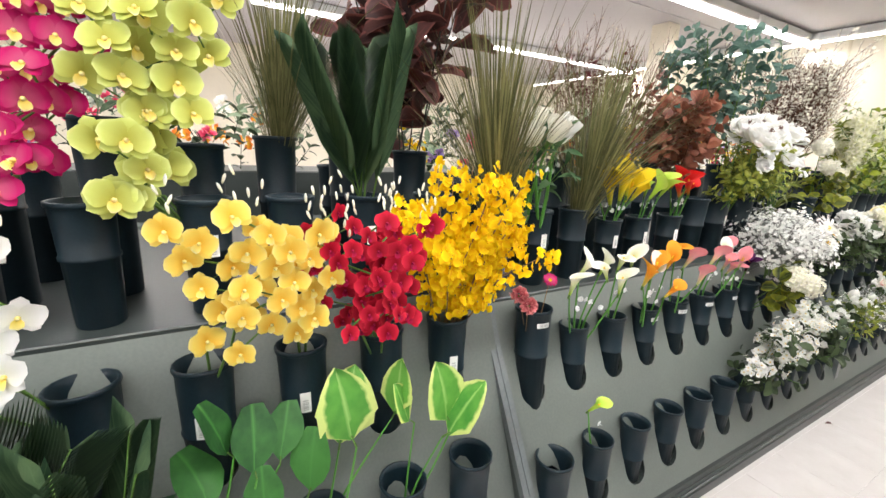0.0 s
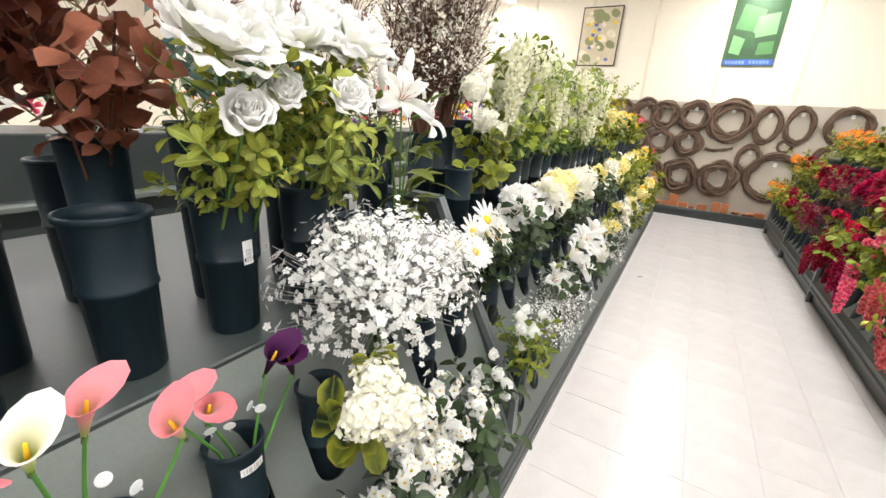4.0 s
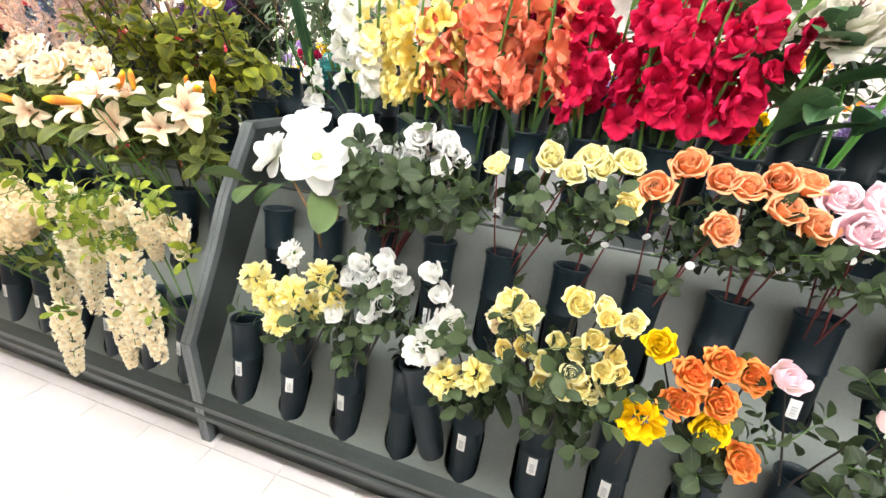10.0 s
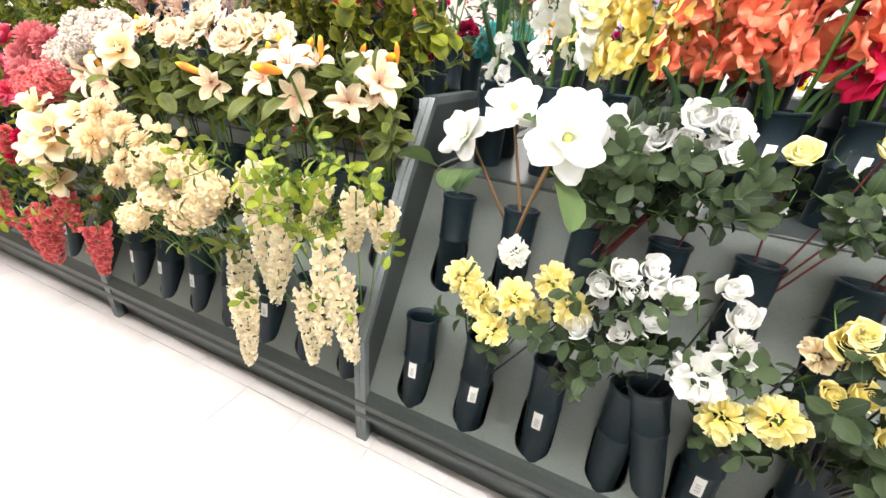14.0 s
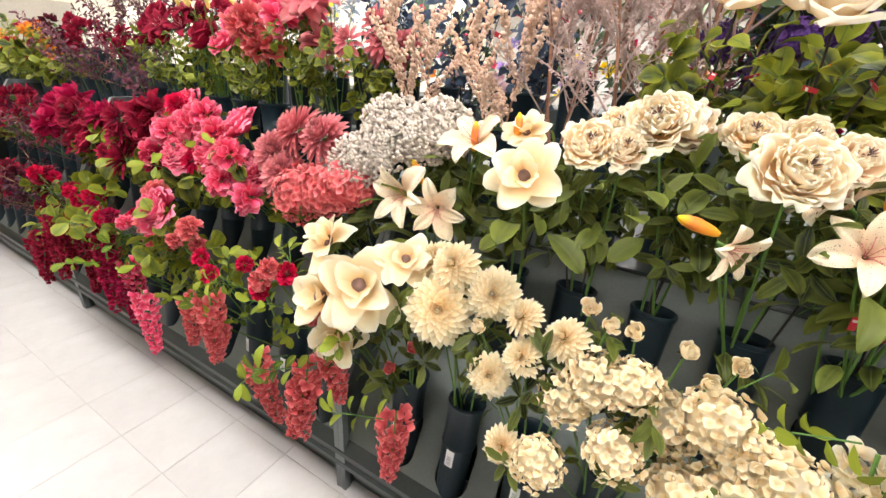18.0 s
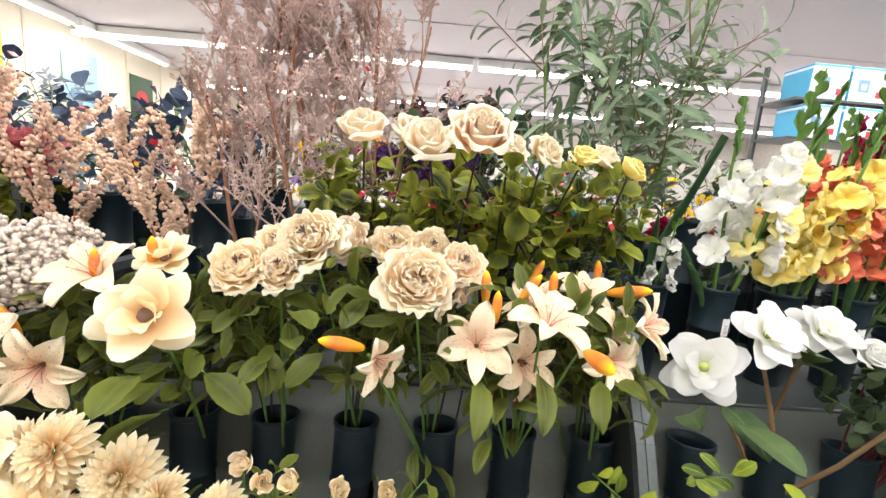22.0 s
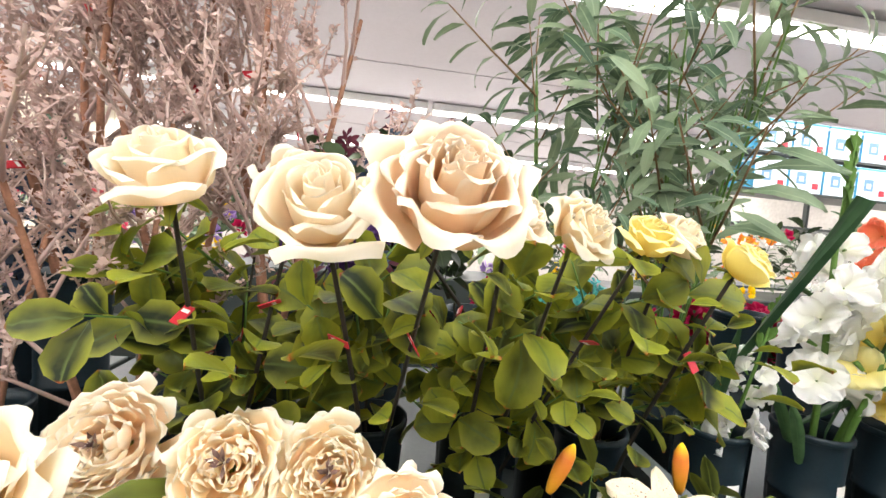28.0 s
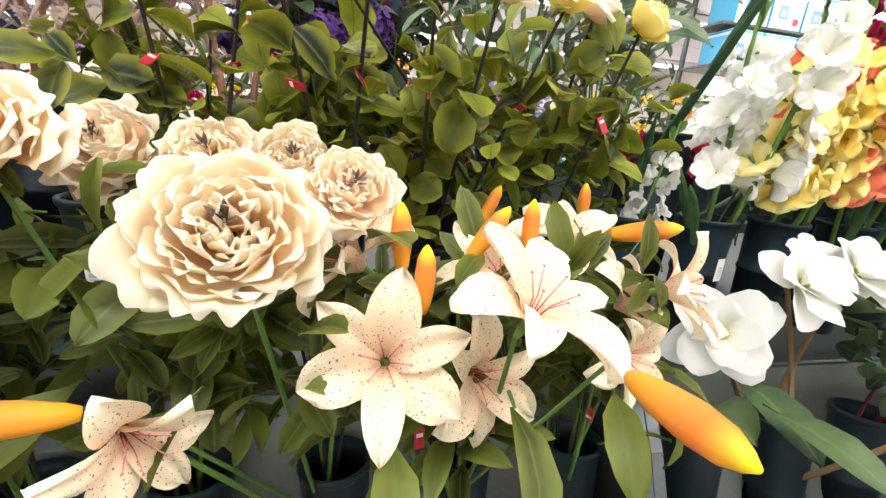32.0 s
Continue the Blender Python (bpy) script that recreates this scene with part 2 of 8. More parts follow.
LEAF = {
    "rose": leaf_mat("leaf_rose", (0.010, 0.019, 0.004), (0.22, 0.255, 0.024), edge=(0.33, 0.345, 0.027), sharp=False, tip=(0.45, 0.07, 0.02), vein_c=(0.10, 0.14, 0.03), trans=0.25),
    "dark": leaf_mat("leaf_dark", (0.011, 0.022, 0.010), (0.052, 0.080, 0.032)),
    "olive": leaf_mat("leaf_olive", (0.075, 0.130, 0.078), (0.26, 0.34, 0.21)),
    "lily": leaf_mat("leaf_lily", (0.009, 0.016, 0.005), (0.105, 0.126, 0.021), edge=(0.16, 0.19, 0.03), sharp=False),
    "lime": leaf_mat("leaf_lime", (0.050, 0.095, 0.008), (0.27, 0.32, 0.030)),
    "glad": leaf_mat("leaf_glad", (0.022, 0.065, 0.030), (0.075, 0.155, 0.060)),
    "mag": leaf_mat("leaf_magnolia", (0.030, 0.065, 0.025), (0.10, 0.15, 0.055)),
    "calad": leaf_mat("leaf_caladium", (0.06, 0.26, 0.04), (0.16, 0.42, 0.07), edge=(0.62, 0.72, 0.24), vein_c=(0.32, 0.55, 0.16)),
    "round": leaf_mat("leaf_round", (0.02, 0.085, 0.022), (0.055, 0.19, 0.04)),
    "fern": leaf_mat("leaf_fern", (0.025, 0.060, 0.030), (0.075, 0.13, 0.06)),
    "rubber": leaf_mat("leaf_rubber", (0.022, 0.012, 0.012), (0.10, 0.035, 0.032), edge=(0.18, 0.06, 0.05)),
    "russet": leaf_mat("leaf_russet", (0.10, 0.03, 0.02), (0.27, 0.095, 0.055)),
    "grass": leaf_mat("blade_grass", (0.085, 0.09, 0.036), (0.28, 0.27, 0.115)),
    "blue": leaf_mat("leaf_blue", (0.020, 0.035, 0.065), (0.07, 0.10, 0.16)),
    "teal": leaf_mat("leaf_teal", (0.05, 0.11, 0.09), (0.15, 0.24, 0.20)),
    "plum": leaf_mat("leaf_plum", (0.045, 0.010, 0.025), (0.16, 0.035, 0.06)),
    "haze": leaf_mat("leaf_haze", (0.30, 0.36, 0.42), (0.48, 0.55, 0.62)),
    "khaki": leaf_mat("leaf_khaki", (0.085, 0.115, 0.012), (0.33, 0.36, 0.05)),
}
PETAL = {
    "white": petal_mat("petal_white", (0.90, 0.90, 0.80), (0.95, 0.945, 0.93), trans=0.46),
    "ivory": petal_mat("petal_ivory", (0.90, 0.88, 0.66), (0.94, 0.92, 0.83), trans=0.34),
    # cream and champagne: the orange heart paints warm shade into the petal creases
    "cream": petal_mat("petal_cream", (0.95, 0.62, 0.28), (0.97, 0.85, 0.60), (0.98, 0.94, 0.82), trans=0.45),
    "butter": petal_mat("petal_butter", (0.90, 0.60, 0.28), (0.96, 0.84, 0.57), (0.97, 0.92, 0.76), trans=0.42),
    "champagne": petal_mat("petal_champagne", (0.94, 0.64, 0.36), (0.97, 0.86, 0.66), (0.98, 0.93, 0.81), trans=0.45),
    "blush": petal_mat("petal_blush", (0.88, 0.54, 0.30), (0.92, 0.73, 0.52), (0.94, 0.86, 0.72), trans=0.3),
    "buff": petal_mat("petal_buff", (0.80, 0.58, 0.30), (0.90, 0.76, 0.50), (0.92, 0.83, 0.63)),
    "lilycream": petal_mat("petal_lily", (0.84, 0.58, 0.38), (0.91, 0.79, 0.58), (0.93, 0.85, 0.70), spots=(0.10, 0.03, 0.04)),
    "paleyellow": petal_mat("petal_pale_yellow", (0.92, 0.78, 0.24), (0.95, 0.87, 0.41), (0.96, 0.91, 0.57), trans=0.34),
    "lemon": petal_mat("petal_lemon", (0.90, 0.66, 0.10), (0.95, 0.81, 0.26), (0.96, 0.87, 0.44), trans=0.3),
    "gold": petal_mat("petal_gold", (0.80, 0.42, 0.0), (0.94, 0.66, 0.0), (0.96, 0.73, 0.01), trans=0.3),
    "amber": petal_mat("petal_amber", (0.90, 0.54, 0.05), (0.94, 0.73, 0.15), (0.95, 0.80, 0.28), trans=0.3),
    "wistcream": petal_mat("petal_wisteria_cream", (0.88, 0.70, 0.44), (0.97, 0.90, 0.70), (0.98, 0.94, 0.82), trans=0.48),
    "wistwhite": petal_mat("petal_wisteria_white", (0.66, 0.66, 0.36), (0.90, 0.88, 0.70), (0.94, 0.92, 0.80), trans=0.34),
    "orange": petal_mat("petal_orange", (0.92, 0.60, 0.06), (0.92, 0.22, 0.03), (0.93, 0.34, 0.10), trans=0.28),
    "apricot": petal_mat("petal_apricot", (0.92, 0.36, 0.08), (0.94, 0.39, 0.15), (0.96, 0.53, 0.30), trans=0.34),
    "coralglad": petal_mat("petal_coral_glad", (0.86, 0.30, 0.14), (0.89, 0.21, 0.12), (0.92, 0.33, 0.22)),
    "coral": petal_mat("petal_coral", (0.50, 0.05, 0.06), (0.74, 0.14, 0.15), (0.82, 0.27, 0.26)),
    "hotpink": petal_mat("petal_hot_pink", (0.66, 0.02, 0.09), (0.92, 0.12, 0.23), (0.94, 0.30, 0.40)),
    "dustypink": petal_mat("petal_dusty_pink", (0.50, 0.08, 0.11), (0.70, 0.20, 0.22), (0.78, 0.34, 0.34)),
    "pink": petal_mat("petal_pink", (0.90, 0.50, 0.58), (0.93, 0.66, 0.72), (0.94, 0.80, 0.83)),
    "palepink": petal_mat("petal_pale_pink", (0.94, 0.76, 0.66), (0.95, 0.75, 0.80), (0.95, 0.68, 0.77), trans=0.4),
    "red": petal_mat("petal_red", (0.30, 0.0, 0.02), (0.66, 0.004, 0.06), (0.74, 0.015, 0.10)),
    "scarlet": petal_mat("petal_scarlet", (0.26, 0.0, 0.01), (0.58, 0.010, 0.04), (0.68, 0.03, 0.06)),
    "crimson": petal_mat("petal_crimson", (0.20, 0.0, 0.02), (0.42, 0.004, 0.06), (0.50, 0.02, 0.10)),
    "burgundy": petal_mat("petal_burgundy", (0.10, 0.0, 0.012), (0.32, 0.008, 0.035), (0.42, 0.02, 0.06)),
    "wine": petal_mat("petal_wine", (0.04, 0.004, 0.01), (0.10, 0.008, 0.02), (0.15, 0.02, 0.035)),
    "magenta": petal_mat("petal_magenta", (0.55, 0.10, 0.20), (0.48, 0.005, 0.12), (0.42, 0.005, 0.10)),
    "lilac": petal_mat("petal_lilac", (0.25, 0.14, 0.42), (0.42, 0.28, 0.62)),
    "purple": petal_mat("petal_purple", (0.06, 0.02, 0.12), (0.12, 0.05, 0.22)),
    "lime": petal_mat("petal_lime", (0.42, 0.40, 0.06), (0.56, 0.62, 0.16), (0.68, 0.74, 0.28)),
    "aqua": petal_mat("petal_aqua", (0.05, 0.40, 0.42), (0.12, 0.55, 0.55)),
    "peach": petal_mat("petal_peach", (0.80, 0.50, 0.36), (0.90, 0.66, 0.50), (0.92, 0.74, 0.60)),
    "taupe": petal_mat("petal_taupe", (0.62, 0.50, 0.43), (0.78, 0.67, 0.58), (0.84, 0.75, 0.67)),
    "mauvegrey": petal_mat("petal_mauve_grey", (0.46, 0.33, 0.30), (0.64, 0.48, 0.43), (0.72, 0.58, 0.53)),
    "budorange": petal_mat("bud_orange", (0.90, 0.46, 0.03), (0.84, 0.24, 0.05), (0.95, 0.74, 0.02), trans=0.15, rough=0.4),
    "centre": petal_mat("flower_centre", (0.14, 0.08, 0.07), (0.22, 0.14, 0.12), trans=0.05),
    "disc": petal_mat("daisy_disc", (0.70, 0.36, 0.01), (0.80, 0.48, 0.02), trans=0.05),
    "browndisc": petal_mat("sunflower_disc", (0.05, 0.02, 0.01), (0.09, 0.04, 0.015), trans=0.05),
    "callawhite": petal_mat("calla_white", (0.36, 0.56, 0.06), (0.78, 0.80, 0.50), (0.90, 0.88, 0.80)),
    "callayellow": petal_mat("calla_yellow", (0.45, 0.50, 0.04), (0.84, 0.62, 0.02), (0.86, 0.66, 0.03)),
    "callaorange": petal_mat("calla_orange", (0.60, 0.55, 0.10), (0.82, 0.28, 0.02), (0.84, 0.36, 0.03)),
    "callapink": petal_mat("calla_pink", (0.50, 0.55, 0.20), (0.80, 0.36, 0.36), (0.82, 0.26, 0.30)),
    "callared": petal_mat("calla_red", (0.45, 0.20, 0.03), (0.70, 0.02, 0.02), (0.78, 0.03, 0.03)),
    "callaplum": petal_mat("calla_plum", (0.04, 0.02, 0.02), (0.05, 0.008, 0.05), (0.07, 0.012, 0.07)),
    "callalime": petal_mat("calla_lime", (0.30, 0.50, 0.04), (0.50, 0.72, 0.08), (0.60, 0.78, 0.14)),
}


# ---- mesh tools ----
class Geo:
    """Vertices, faces, texture coordinates and material slots of one mesh."""

    def __init__(self):
        self.v, self.f, self.m, self.uv = [], [], [], []

    def quadgrid(self, pts, nu, nv, mat=0):
        """pts: (nv+1) rows of (nu+1) points."""
        o = len(self.v)
        self.v.extend(map(tuple, pts))
        w = nu + 1
        for j in range(nv):
            for i in range(nu):
                a = o + j * w + i
                self.f.append((a, a + 1, a + 1 + w, a + w))
                self.m.append(mat)
                self.uv.append(((i / nu, j / nv), ((i + 1) / nu, j / nv), ((i + 1) / nu, (j + 1) / nv), (i / nu, (j + 1) / nv)))
        return self

    def face(self, pts, mat=0):
        o = len(self.v)
        self.v.extend(map(tuple, pts))
        self.f.append(tuple(range(o, o + len(pts))))
        self.m.append(mat)
        self.uv.append(tuple((0.5, 0.5) for _ in pts))
        return self

    def box(self, x0, y0, z0, x1, y1, z1, mat=0, bevel=0.0):
        b = min(bevel, (x1 - x0) / 3, (y1 - y0) / 3, (z1 - z0) / 3)
        if b <= 0:
            p = [(x, y, z) for z in (z0, z1) for y in (y0, y1) for x in (x0, x1)]
            for q in ((0, 2, 3, 1), (4, 5, 7, 6), (0, 1, 5, 4), (2, 6, 7, 3), (0, 4, 6, 2), (1, 3, 7, 5)):
                self.face([p[i] for i in q], mat)
            return self
        bm = bmesh.new()
        bmesh.ops.create_cube(bm, size=1, matrix=Matrix.Translation(((x0 + x1) / 2, (y0 + y1) / 2, (z0 + z1) / 2)) @ Matrix.Diagonal((x1 - x0, y1 - y0, z1 - z0, 1)))
        bmesh.ops.bevel(bm, geom=bm.edges[:], offset=b, segments=1, affect="EDGES")
        for f in bm.faces:
            self.face([v.co[:] for v in f.verts], mat)
        bm.free()
        return self

    def tube(self, path, radii, sides=6, mat=0, cap=True):
        path = [Vector(p) for p in path]
        n = len(path)
        if isinstance(radii, (int, float)):
            radii = [radii] * n
        o = len(self.v)
        ref = Vector((0.31, 0.83, 0.47))
        for k, p in enumerate(path):
            d = (path[min(k + 1, n - 1)] - path[max(k - 1, 0)])
            d = d.normalized() if d.length > 1e-9 else Vector((0, 0, 1))
            a = d.cross(ref)
            if a.length < 1e-3:
                a = d.cross(Vector((1, 0, 0)))
            a.normalize()
            c = d.cross(a)
            for i in range(sides):
                t = 2 * math.pi * i / sides
                self.v.append(tuple(p + radii[k] * (math.cos(t) * a + math.sin(t) * c)))
        for k in range(n - 1):
            for i in range(sides):
                j = (i + 1) % sides
                a = o + k * sides
                self.f.append((a + i, a + j, a + sides + j, a + sides + i))
                self.m.append(mat)
                self.uv.append(((i / sides, k / (n - 1)), ((i + 1) / sides, k / (n - 1)), ((i + 1) / sides, (k + 1) / (n - 1)), (i / sides, (k + 1) / (n - 1))))
        if cap:
            for k, rev in ((0, True), (n - 1, False)):
                q = [o + k * sides + i for i in range(sides)]
                self.f.append(tuple(reversed(q)) if rev else tuple(q))
                self.m.append(mat)
                self.uv.append(tuple((0.5, k / (n - 1)) for _ in q))
        return self

    def lathe(self, prof, sides=20, mat=0):
        """prof: (radius, height) from the outside round to the inside."""
        o = len(self.v)
        n = len(prof)
        for r, z in prof:
            for i in range(sides):
                t = 2 * math.pi * i / sides
                self.v.append((r * math.cos(t), r * math.sin(t), z))
        for k in range(n - 1):
            for i in range(sides):
                j = (i + 1) % sides
                a = o + k * sides
                self.f.append((a + i, a + j, a + sides + j, a + sides + i))
                self.m.append(mat)
                self.uv.append(((0, 0), (1, 0), (1, 1), (0, 1)))
        return self

    def ball(self, c, r, mat=0, seg=6, rings=4, sq=1.0):
        prof = []
        o = len(self.v)
        for k in range(rings + 1):
            a = math.pi * k / rings - math.pi / 2
            for i in range(seg):
                t = 2 * math.pi * i / seg
                self.v.append((c[0] + r * math.cos(a) * math.cos(t), c[1] + r * math.cos(a) * math.sin(t), c[2] + r * sq * math.sin(a)))
        for k in range(rings):
            for i in range(seg):
                j = (i + 1) % seg
                a = o + k * seg
                self.f.append((a + i, a + j, a + seg + j, a + seg + i))
                self.m.append(mat)
                self.uv.append(((0.5, k / rings), (0.5, k / rings), (0.5, (k + 1) / rings), (0.5, (k + 1) / rings)))
        return self

    def add(self, other, m, mat=None):
        o = len(self.v)
        a = np.array(m.to_3x3()) if isinstance(m, Matrix) else m
        pts = np.asarray(other.v) @ a.T + np.array(m.translation)
        self.v.extend(map(tuple, pts))
        self.f.extend(tuple(i + o for i in q) for q in other.f)
        self.m.extend(other.m if mat is None else [mat] * len(other.m))
        self.uv.extend(other.uv)
        return self

    def mesh(self, name, mats, smooth=True):
        me = bpy.data.meshes.new(name)
        me.from_pydata(self.v, [], self.f)
        for mt in mats:
            me.materials.append(mt)
        me.polygons.foreach_set("material_index", self.m)
        layer = me.uv_layers.new(name="UVMap")
        layer.data.foreach_set("uv", [c for q in self.uv for p in q for c in p])
        if smooth:
            me.polygons.foreach_set("use_smooth", [True] * len(self.f))
        me.update()
        return me


def part(name, me, parent, m=None, label=""):
    """One mesh object under a thing or under a part; m is its place in the thing's own axes."""
    ob = new(name, me)
    ob.parent = parent
    if parent.parent is not None:
        ob.matrix_parent_inverse = parent.matrix_basis.inverted()
    ob.matrix_basis = m if m is not None else Matrix.Identity(4)
    if label:
        ob["label"] = label
    return ob


def thing(name, label, category, at=(0, 0, 0), group="", kind=""):
    ob = new(name)
    ob.empty_display_size = 0.05
    ob.matrix_basis = at if isinstance(at, Matrix) else Matrix.Translation(at)
    return tagged(ob, label, category, group, kind)


def solid(name, geo, mats, label="", category="", kind="", group="", at=None, smooth=False):
    ob = new(name, geo.mesh(name, mats, smooth))
    if at is not None:
        ob.matrix_basis = at
    return tagged(ob, label, category, group, kind)


def toward(p, axis, size=1.0, roll=0.0):
    """A pose at p whose z axis points along axis."""
    q = Vector(axis).normalized().to_track_quat("Z", "Y")
    return Matrix.Translation(p) @ q.to_matrix().to_4x4() @ Matrix.Rotation(roll, 4, "Z") @ Matrix.Diagonal((size, size, size, 1))


def rod(a, b, thick=1.0, roll=0.0):
    """A pose that lays a unit stem from a to b."""
    a, b = Vector(a), Vector(b)
    d = b - a
    q = d.normalized().to_track_quat("Z", "Y")
    return Matrix.Translation(a) @ q.to_matrix().to_4x4() @ Matrix.Rotation(roll, 4, "Z") @ Matrix.Diagonal((thick, thick, d.length, 1))


RND = random.Random(7)


def jit(a):
    return RND.uniform(-a, a)


def outline(s, a, b, c):
    w = np.power(s, a) * np.power(np.clip(1 - np.power(s, b), 0, 1), c)
    return w / max(w.max(), 1e-6)


ROUND, POINT, STRAP, OVAL, SPOON = (0.62, 3.4, 0.52), (0.75, 1.7, 0.9), (0.25, 5, 0.8), (0.6, 2.4, 0.75), (0.95, 3.6, 0.5)


def petal(g, L, W, a0, bend, az=0.0, prof=ROUND, cup=0.3, ruf=0.0, k=3, nu=4, nv=4, r0=0.0, z0=0.0, mat=0, fold=0.0, base=0.18, curl=0.0):
    """A petal or leaf that leaves the axis at elevation a0 and bends by bend degrees along its length."""
    s = 1 - (1 - np.linspace(0, 1, nv + 1)) ** 1.6
    el = np.radians(a0 + bend * s)
    mid = (el[1:] + el[:-1]) / 2
    r = r0 + np.concatenate([[0], np.cumsum(np.cos(mid) * np.diff(s))]) * L
    z = z0 + np.concatenate([[0], np.cumsum(np.sin(mid) * np.diff(s))]) * L
    blunt = prof in (ROUND, SPOON)
    u = np.linspace(-1, 1, nu + 1)
    ph = RND.uniform(0, 6.28)
    uu, ss = np.meshgrid(u, s)
    if blunt:
        # broad at the tip, the corners drawn back to a round edge, with a shallow notch
        a = 0.75 if prof == ROUND else 1.15
        full = np.minimum(1.0, (np.sin(np.minimum(s * 1.25, 1) * 1.5708)) ** a)
        w = W / 2 * np.maximum(full * (1 - 0.16 * s**4), base * (1 - s))
        se = ss * (1 - 0.34 * np.abs(uu) ** 2.6 - 0.05 * (1 - uu**2) * (nu > 3) * np.cos(ph + uu * 2))
        r2, z2 = np.interp(se, s, r), np.interp(se, s, z)
    else:
        w = W / 2 * np.maximum(outline(s, *prof), base * (1 - s))
        r2, z2 = r[:, None] + 0 * uu, z[:, None] + 0 * uu
    off = cup * w[:, None] * uu**2 + fold * w[:, None] * np.abs(uu) + ruf * L * ss**2 * np.sin(k * uu * 1.57 + ph) + curl * L * np.clip(ss - 0.6, 0, 1) ** 2 * 6
    x = r2 - off * np.sin(el)[:, None]
    zz = z2 + off * np.cos(el)[:, None]
    y = uu * w[:, None]
    ca, sa = math.cos(az), math.sin(az)
    pts = np.stack([x * ca - y * sa, x * sa + y * ca, zz], -1).reshape(-1, 3)
    return g.quadgrid(pts, nu, nv, mat)


GA = 2.39996


# ---- flower heads, each built once for a colour; z is the way that they face ----
def wrap(g, prof, az, ha, R, ruf=0.03, k=2.4, nu=6, nv=6, tilt=0.06, rnd=0.24, mat=0, roll=0.0, point=2.0, fine=0.0):
    """A petal wrapped round the axis: a sector of the bowl that prof (radius, height) sweeps, with a wavy rim whose corners roll back."""
    s = np.linspace(0, 1, nv + 1)
    uu, ss = np.meshgrid(np.linspace(-1, 1, nu + 1), s)
    pr = np.array(prof)
    ps = np.linspace(0, 1, len(pr))
    se = ss * (1 - rnd * np.abs(uu) ** point)
    ph, ph2, ph3 = RND.uniform(0, 6.28), RND.uniform(0, 6.28), RND.uniform(0, 6.28)
    side = roll * R * np.abs(uu) ** 3 * ss**2
    frill = fine * R * ss**4 * np.sin(8.5 * uu + ph3)
    r = np.interp(se, ps, pr[:, 0]) + ruf * R * ss**2 * np.sin(k * uu * 1.57 + ph) + tilt * R * uu * ss + side + frill
    z = np.interp(se, ps, pr[:, 1]) + 0.6 * ruf * R * ss**2 * np.sin(k * 1.3 * uu * 1.57 + ph2) - 0.8 * side + 0.5 * frill
    ang = az + ha * uu * (0.55 + 0.45 * np.sin(np.minimum(ss * 1.4, 1) * 1.5708)) * np.sqrt(1 - (0.88 * ss) ** 4)
    pts = np.stack([r * np.cos(ang), r * np.sin(ang), z], -1).reshape(-1, 3)
    return g.quadgrid(pts, nu, nv, mat)


def g_rose(R, n=21, openness=1.0, nu=6, nv=6, frilly=0.0):
    """A high pointed heart of closely wrapped petals; each ring outside it opens lower and wider, its rim rolled back to a point."""
    g = Geo()
    if R > 0.054 and n > 15:
        nu, nv = 10, 8
    elif R < 0.041:
        n, nu, nv = min(n, 16), 5, 5
    op = min(openness, 1.2)
    foot = -R * (0.74 - 0.20 * op)
    for i in range(n):
        t = (i + 0.5) / n
        o = openness * t**1.6 * RND.uniform(0.7, 1.25)
        rm = R * (0.09 + 0.74 * t) * RND.uniform(0.92, 1.07)
        zt = R * (0.60 - 0.40 * op * t**1.5) + jit(0.06) * R
        cone = 0.36 * (1 - t) ** 1.3
        up = zt - foot
        prof = [(0.05 * R, foot), (0.50 * rm, foot + 0.07 * up), (0.86 * rm, foot + 0.34 * up), (rm * (1.0 - 0.6 * cone), foot + 0.70 * up), (rm * (0.97 - cone) + 0.07 * o * R, zt - 0.03 * R), (rm * (0.93 - cone) + 0.19 * o * R, zt - 0.05 * R * o), (rm * (0.90 - cone) + R * 0.27 * o, zt - R * 0.17 * o)]
        wrap(g, prof, i * GA + jit(0.35), math.radians((98 - 50 * t) * (1 - 0.3 * frilly)), R, 0.016 + 0.045 * t + 0.05 * frilly, 2.0 + jit(0.7) + frilly, nu, nv, 0.05 + jit(0.04), 0.26, 0, 0.16 * o * (1 - frilly), 1.5, 0.03 * frilly)
    for i in range(5):
        petal(g, R * 0.62, R * 0.22, -8, -44, i * 1.256, POINT, 0.1, 0, 3, 2, 3, z0=foot + R * 0.04, mat=1)
    g.ball((0, 0, foot - 0.02 * R), R * 0.15, 1, 6, 4)
    return g


def crowd(g, R, n, cap, base, L, W, ruf, nu=4, nv=3, lift=0.0, squash=1.0, mat=0):
    """Short ruffled petals standing out from a dome."""
    for i in range(n):
        t = (i + 0.5) / n
        th = math.radians(cap) * math.sqrt(t) + jit(0.10)
        a = i * GA + jit(0.3)
        d = Vector((math.sin(th) * math.cos(a), math.sin(th) * math.sin(a), math.cos(th)))
        f = Geo()
        k = RND.uniform(0.8, 1.2)
        petal(f, R * L * k, R * W * k, 90 + jit(22), jit(40), 0, ROUND, 0.35 + jit(0.3), ruf, 2.6 + jit(0.6), nu, nv, base=0.3)
        g.add(f, toward(Vector((d.x, d.y, d.z * squash)) * R * base + Vector((0, 0, lift * R)), d, 1, jit(3)), mat)
    return g


